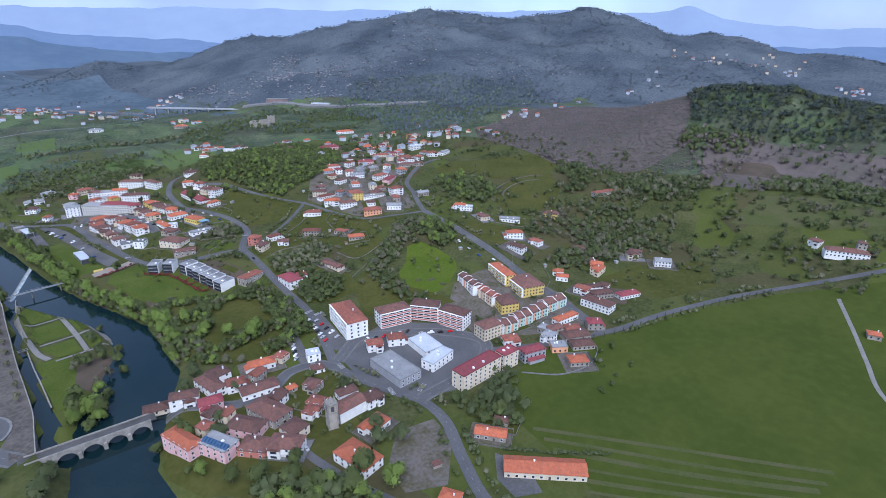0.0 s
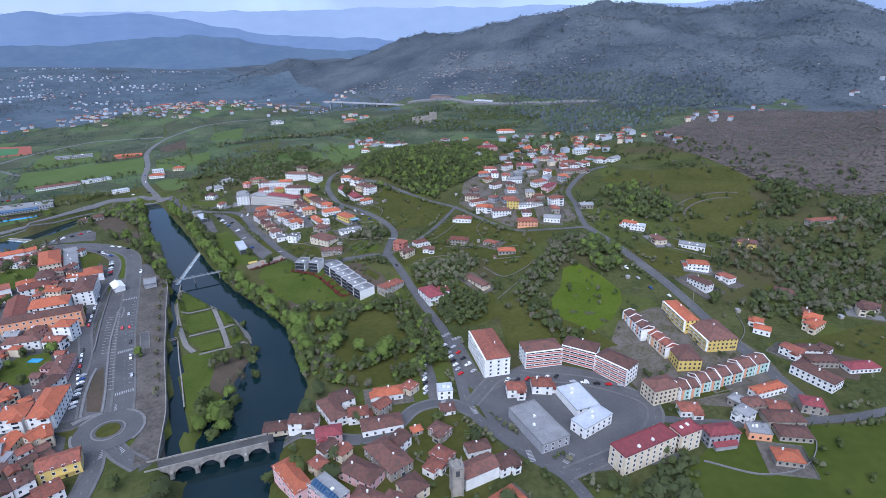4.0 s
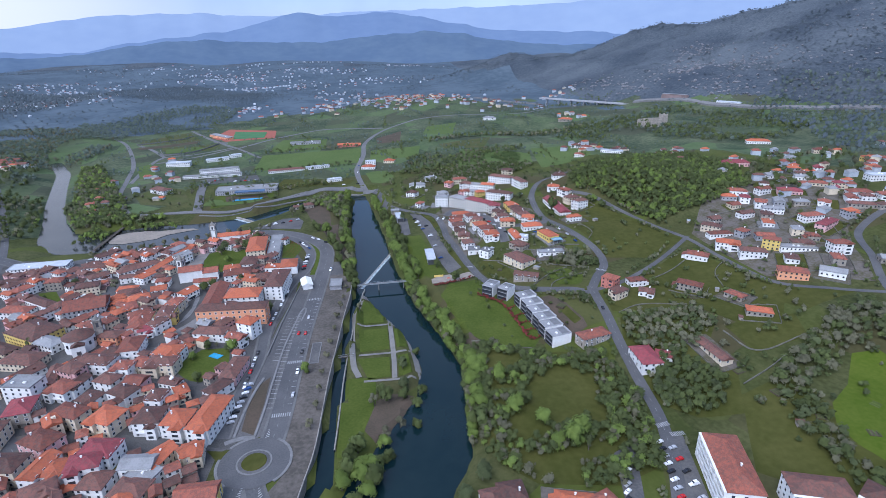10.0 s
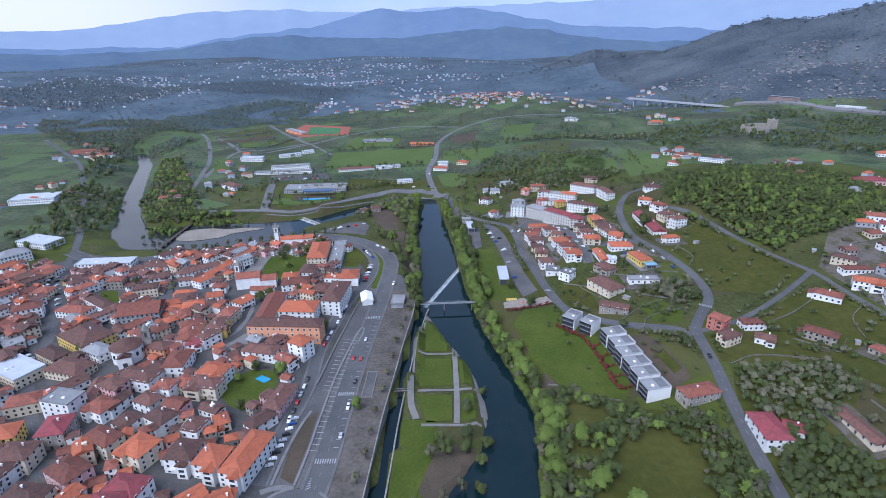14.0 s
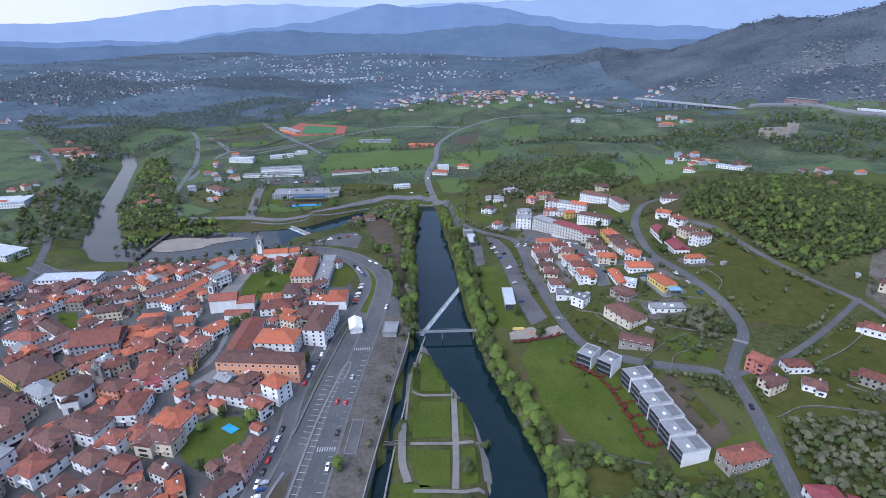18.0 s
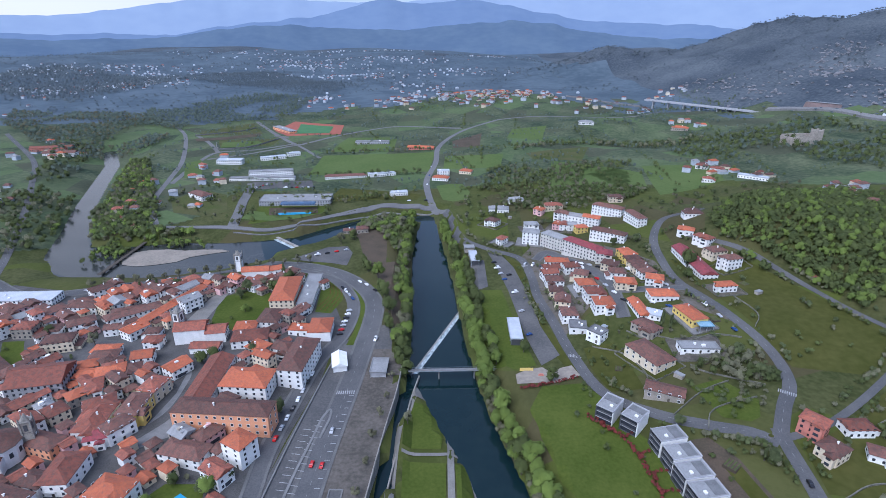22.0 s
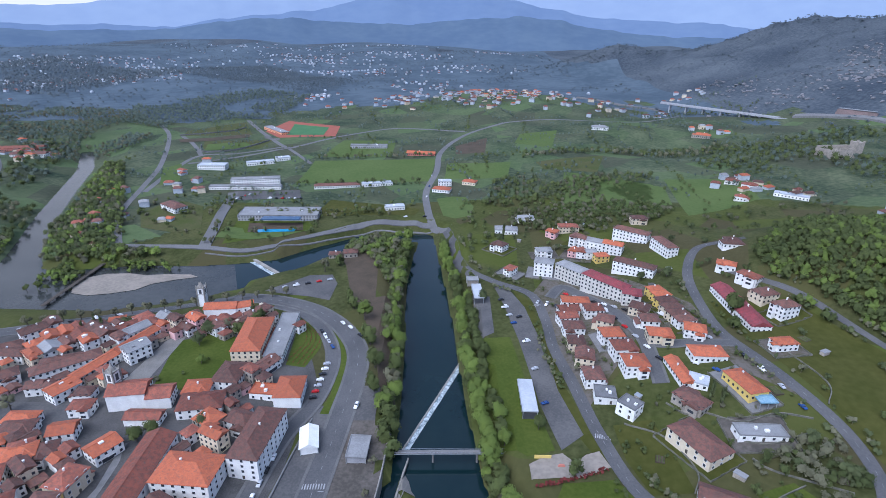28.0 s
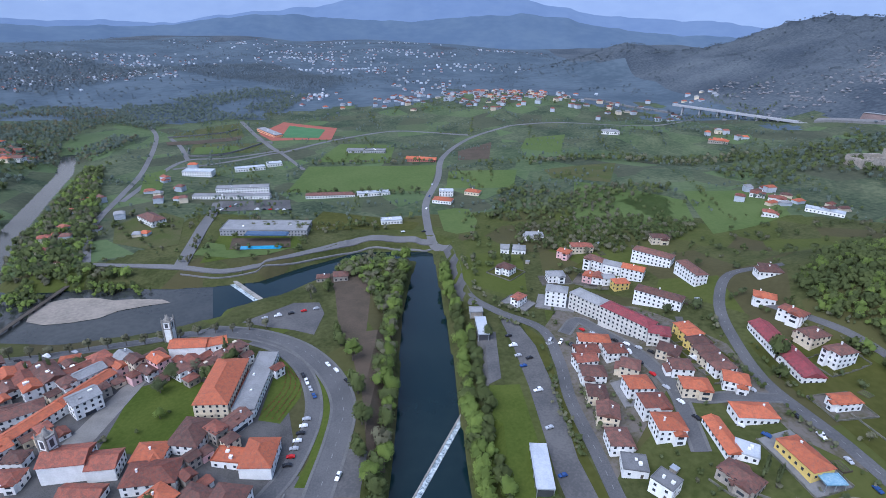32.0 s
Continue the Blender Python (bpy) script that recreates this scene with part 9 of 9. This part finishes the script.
    s.add(v, [(i, i + 1, n + i + 1, n + i) for i in range(n - 1)] + [(n - 1, 0, n, 2 * n - 1), tuple(range(n - 1, -1, -1)), tuple(range(n, 2 * n))])
    return s, prof


CAR_KINDS = []
for k, (paint, length, height, what) in enumerate(((0, 4.3, 1.5, "small white car parked on asphalt"), (1, 4.4, 1.48, "black car parked on asphalt"), (2, 4.3, 1.5, "silver car parked on asphalt"),
                                                   (3, 4.1, 1.5, "red car parked on asphalt"), (4, 4.3, 1.5, "dark blue car parked on asphalt"), (0, 5.4, 2.3, "white delivery van parked on asphalt"))):
    root = new("van" if k == 5 else "car")
    tagged(root, what, "van" if k == 5 else "car", "parked cars")
    shell, prof = car_shell(length, height)
    part("body", shell, CAR_PAINT[paint], root)
    part("glazing", Shape().box(0.15 * length / 4, 0, 1.0, length * 0.5, 1.62, height - 1.08, top=0.84), M["glass"], root)
    ring = [(0.32 * math.cos(i * math.pi / 4), 0.32 * math.sin(i * math.pi / 4)) for i in range(8)]
    tyre = Shape().add([(p, y, q) for y in (-0.12, 0.12) for p, q in ring], [(i, (i + 1) % 8, 8 + (i + 1) % 8, 8 + i) for i in range(8)] + [tuple(range(7, -1, -1)), tuple(range(8, 16))]).mesh("wheel", TYRE)
    for wx in (-length * 0.31, length * 0.31):
        for wy in (-0.82, 0.82):
            part("wheel", tyre, None, root).matrix_basis = pose(wx, wy, 0.32)
    CAR_KINDS.append(root)


def car(x, y, turn, k=None):
    src = CAR_KINDS[dice.choice((0, 0, 1, 1, 2, 2, 3, 4, 5)) if k is None else k]
    copy_thing(src, pose(x, y, float(draped(x, y)) + 0.3, 0, 0, turn + dice.uniform(-3, 3)))


for cx, cy, ct, n, dx, dy in ((-90.1, 145.2, 15, 9, 0.6, 4.2), (-88, 177.6, 85, 6, 0.3, 7.5), (-83.5, 254.1, 85, 8, 0.9, 8), (-68, 352.1, 10, 7, 0.3, 5), (-66.5, 400.3, 120, 4, -3.5, 6), (-57.9, 165.1, 88, 5, 0.4, 24), (99.8, 50.5, 30, 9, 2.0, 4.0),
                              (128.5, 55.3, 10, 8, 1.2, 5.0), (137.4, 53.2, 10, 5, 1.0, 8), (58.7, 347.1, 20, 4, -1.0, 30), (51.2, 429.4, 15, 4, -2, 10), (71.4, 455.4, 60, 5, 6, -3), (93.6, 465.8, -48, 8, 5.4, -5.6), (113.5, 434.8, -60, 6, 3, -12),
                              (150.5, 33.3, 20, 6, 6, -2.5), (186.3, 11.5, -35, 5, 6, -4.5), (299.2, -15.2, 72, 8, 3.4, 9), (319.5, 63.4, 75, 4, 3, 16), (-302, 310.9, 60, 8, -6, 9), (-264.3, 213.7, 40, 8, -4, 3), (-256.9, 226.7, 40, 6, -5, 4), (-332.6, 342.2, 20, 7, -3, 5),
                              (-130.5, 123.4, 10, 4, -9, 2), (-118.9, 481, 20, 5, 8, 3.5), (-51, 413.7, -50, 2, -8, 10), (-223.6, 440.1, -20, 5, -14, -5), (61.3, 24.2, 80, 5, -2, -14), (-18, 721, 80, 3, 2, 40), (-18, 653, 10, 2, -20, -2),
                              (159.6, 214.4, 80, 2, -4, -60), (141.7, 434.9, -60, 5, 6, -10), (182.6, 328.7, 100, 4, -3, 14), (146, 367.9, -50, 3, 8, -8), (-104.8, 420.9, 60, 6, -3, -5), (-240, 700, 70, 5, 3, 6), (-200, 710, 10, 6, 7, 0.5)):
    for k in range(n):
        car(cx + dx * k, cy + dy * k, ct, (0, 2, 1, 0, 4, 2, 5, 1, 3, 2, 0, 1)[(k + n) % 12])
car(-61.6, 237.9, 85, 3)
car(-65, 429.2, 130, 0)
car(-43.1, 347, 80, 5)


# ---- single trees, each in its place ----
for key, x, y, r in (("lime", 82.3, 113.5, 5.0), ("lime", 66.1, 154.1, 5.0), ("lime", 60, 176.4, 5), ("green", 76.2, 131.7, 5), ("lime", -51.9, 187.3, 3.6), ("green", -1.8, 156.5, 4.5), ("green", -5.8, 164.6, 4), ("green", 8.2, 158.5, 4), ("lime", -17.5, 96.2, 6), ("green", -23.6, 108.3, 5), ("lime", -15.4, 88.2, 5), ("green", -21.5, 84.3, 4), ("lime", -11.5, 102.2, 5), ("green", -3.5, 110.1, 4), ("green", 14.3, 134.2, 3.5), ("green", 16.2, 152.3, 3.5), ("dark", 31.2, 24.5, 4), ("green", 13.7, -24.7, 5), ("lime", 5.5, -8.8, 4), ("green", 23.9, -34.7, 6), ("green", 42.1, -38.8, 5), ("dark", 53.1, 47.9, 4), ("green", 93.2, 23.9, 4), ("dark", 101.5, -1.8, 4), ("green", -11.5, 94.2, 6), ("lime", -27.5, 92.3, 5), ("green", -9.5, 108.1, 5), ("lime", -5.6, 120.2, 4), ("lime", -13.5, 104.2, 6), ("green", -19.6, 116.3, 6), ("green", -23.6, 100.3, 5.5),
                     ("dark", 10.1, 189.9, 4), ("dark", 9.2, 169.6, 4.2), ("green", 20.2, 164.5, 3.5), ("green", 21.1, 210.1, 3), ("bare", -17.6, 270.9, 3.5), ("bare", -9.8, 154.5, 4), ("bare", 4.3, 134.2, 4), ("bare", -4.6, 126.2, 4), ("dark", -49.5, 44.7, 5.5), ("dark", -55.5, 32.9, 6),
                     ("green", -69.8, 59.7, 4), ("dark", 149.7, 226.7, 3.5), ("cypress", 147.7, 228.8, 3.2), ("cypress", 140.7, 337.1, 4.5), ("cypress", 144.6, 333, 4), ("green", 191.9, 421.4, 6), ("green", 185.6, 404.9, 4.5), ("dark", 172.4, 481.5, 4),
                     ("dark", 152.3, 479.5, 3.5), ("cypress", -126.8, 433.4, 5), ("green", -120.8, 425.1, 5.5), ("green", -128.7, 412.7, 5), ("bare", -138.7, 418.9, 5), ("dark", -148.6, 413.7, 5), ("lime", -140.6, 380, 3), ("dark", -150.5, 400.4, 4.5), ("dark", -116.8, 324.9, 4),
                     ("green", -138.7, 319, 4), ("green", -144.7, 315, 4.5), ("dark", -87.3, 274.3, 4), ("dark", -91, 302.4, 4.5), ("green", -120.8, 224.3, 3), ("dark", -105.8, 220.2, 3.4), ("lime", -127.9, 212.4, 3), ("green", -118.1, 186, 3), ("dark", -97.7, 228.1, 3.4), ("lime", -103.8, 220.2, 4), ("green", -241.1, 243.6, 4), ("dark", -261.8, 351.8, 4), ("bare", -224.2, 338.7, 5),
                     ("cypress", -220.6, 415.5, 4), ("cypress", -226.6, 417.6, 4), ("cypress", -232.6, 413.6, 3.5), ("dark", -208.5, 421.4, 4), ("green", -43, 403.4, 6), ("green", -37.1, 379.8, 6), ("green", -35.1, 359.3, 5.5), ("lime", -29.2, 347, 5), ("green", -33, 429.3, 6),
                     ("lime", -51, 434.4, 6), ("green", -61, 449.9, 5), ("green", -65, 462.3, 4), ("green", -84, 522.6, 5), ("bare", -94.1, 510.1, 5), ("dark", 120, 255.4, 3), ("green", 64.3, 298.1, 4), ("green", 52.5, 328.7, 3.5),
                     ("dark", 31.2, 458.3, 4), ("cypress", 58, 575, 5), ("dark", 54, 570, 4), ("lime", 26.9, 64, 3), ("dark", 40.7, 81.8, 5), ("dark", 90.3, -46.9, 5), ("green", 62.6, -69.7, 6.5), ("green", 50.7, -76.6, 7), ("green", 42.4, -60.6, 6), ("lime", 68.9, -86.6, 6),
                     ("green", 32.2, -49.6, 6), ("dark", 84.4, -56.8, 5), ("dark", 94.5, -64.8, 5), ("dark", 152.4, -79.9, 6), ("dark", 160.5, -89.8, 6), ("green", 147.7, -92.7, 5), ("green", 11.2, 24.6, 5), ("green", -1, 34.6, 4), ("dark", 25.3, 12.7, 5), ("lime", 92.4, 95.3, 6),
                     ("dark", 30.8, 69.9, 4.5), ("green", 347.5, 24.6, 5), ("dark", 377.2, 5.4, 5), ("green", 120.1, 103.2, 5), ("cypress", 98.4, 91.3, 4)):
    tree(key, x, y, r)
spot = random.Random(3)
# river banks, on both sides: an unbroken line of spring green
for k in range(38):
    y = 318 + k * 7.4
    for side, kinds in ((1, ("lime", "green", "lime")), (-1, ("green", "bare", "lime", "green"))):
        x = float(np.interp(y, [p[1] for p in RIVER], [p[0] + side * (p[2] + 5.0) for p in RIVER])) + spot.uniform(-1.5, 2)
        tree(spot.choice(kinds), x, y + spot.uniform(-2, 2), spot.uniform(4.2, 6.2))
for k in range(30):
    y = 322 + k * 8.6
    x = float(np.interp(y, [p[1] for p in RIVER], [p[0] + p[2] + 11.5 for p in RIVER])) + spot.uniform(-1.5, 1.5)
    if y < 470:
        tree(spot.choice(("green", "lime", "green")), x, y, spot.uniform(3.8, 5.4))
for k in range(26):
    y = 122 + k * 7.6
    x = float(np.interp(y, [p[1] for p in RIVER], [p[0] + p[2] + 5 for p in RIVER])) + spot.uniform(-1, 2)
    tree(spot.choice(("green", "lime", "lime")), x, y, spot.uniform(4.2, 6.0))
for k in range(44):
    y = 112 + k * 4.9
    x = float(np.interp(y, [p[1] for p in RIVER], [p[0] + p[2] + 1.0 for p in RIVER])) + spot.uniform(-1.2, 1.2)
    tree(spot.choice(("green", "green", "bare", "lime")), x, y, spot.uniform(2.8, 4.4), 0.6)
for x, y, r in ((69, 126, 5.6), (96.7, 99.8, 6.0), (55.8, 166.2, 5.6), (84, 97, 4.6)):
    tree("lime", x, y, r)
# bare street trees along the north quay and the promenade
for k in range(17):
    s = k / 16
    tree("bare", -114 - 165 * s, 468.5 - 36 * s - 6 * s * s, spot.uniform(3.2, 4.2))
for k in range(11):
    y = 132 + k * 17.5
    for row in (4.5,):
        tree("bare", float(np.interp(y, (116.5, 150.7, 183.1, 222.5, 264.9, 298.2, 332.8), (-41.7, -39, -36.7, -32.8, -28.6, -24.9, -23.2))) - row + spot.uniform(-1, 1), y + spot.uniform(-2, 2), spot.uniform(2.4, 3.4))
# cypresses along the field road
for k in range(26):
    s = k / 25
    x = float(np.interp(s, (0, 0.2, 0.55, 1), (241, 286, 357, 429)))
    y = float(np.interp(x, (241, 286, 357, 429), (-79, -99, -127, -171)))
    tree("cypress", x, y, 1.5)
# willows and reeds round the sand bank
for tone, seed in (("leaf_lime", 4), ("leaf", 5)):
    bar = random.Random(seed)
    wood("shrubs", [(bar.gauss(-318, 9), bar.gauss(518, 12)) for k in range(26)] + [(bar.gauss(-262, 14), bar.gauss(537, 4)) for k in range(22)], tone, 3.0, "green willow bushes on the sand bank", 70 + seed, 4, 90)
# gardens: too many small trees and shrubs to count
for n_area, (x0, x1, y0, y1, n, big) in enumerate(((76, 190, 300, 500, 230, 1.5), (120, 200, 225, 330, 90, 2.0), (64, 150, 170, 300, 40, 1.6), (196, 420, 180, 420, 200, 2.3), (200, 230, 60, 220, 40, 2.2), (0, 120, -90, 60, 150, 2.0), (210, 480, -130, 140, 230, 2.2), (-300, -100, 100, 430, 90, 1.8),
                                                   (-330, -120, 560, 720, 130, 2.8), (20, 200, 520, 700, 150, 2.8), (560, 700, 180, 420, 160, 3.0), (480, 680, -260, 40, 160, 3.2), (-470, -390, 440, 560, 60, 4.0), (180, 420, 420, 640, 130, 2.8), (380, 560, 40, 380, 170, 2.8), (400, 660, -60, 110, 330, 3.2), (440, 640, -230, -40, 200, 3.2), (230, 420, 90, 240, 130, 2.6), (560, 720, 60, 160, 90, 3.4))):
    for tone, share, label in (("leaf_dark", 0.35, "dark garden shrubs and small trees"), ("leaf", 0.4, "green garden shrubs and small trees"), ("leaf_bare", 0.25, "bare shrubs and small trees")):
        spots = []
        for k in range(int(n * share * 1.8)):
            x, y = spot.uniform(x0, x1), spot.uniform(y0, y1)
            if free(x, y, 2.0) and float(wave(x, y, 13, 1.7 + len(tone))) > -0.05:
                spots.append((x, y))
        wood("shrubs", spots, tone, big, label, 40 + n_area * 3 + len(tone), 4, 90)
hedge(((127.3, -110.6), (143.6, -132.5), (164, -155.4)), "leaf_dark", "tall dark clipped hedge behind the farmhouse", 1.6)
for kinds in TREE_KINDS.values():
    for root in kinds:
        for ob in (*root.children_recursive, root):
            bpy.data.objects.remove(ob)
for root in CAR_KINDS:
    for ob in (*root.children_recursive, root):
        bpy.data.objects.remove(ob)
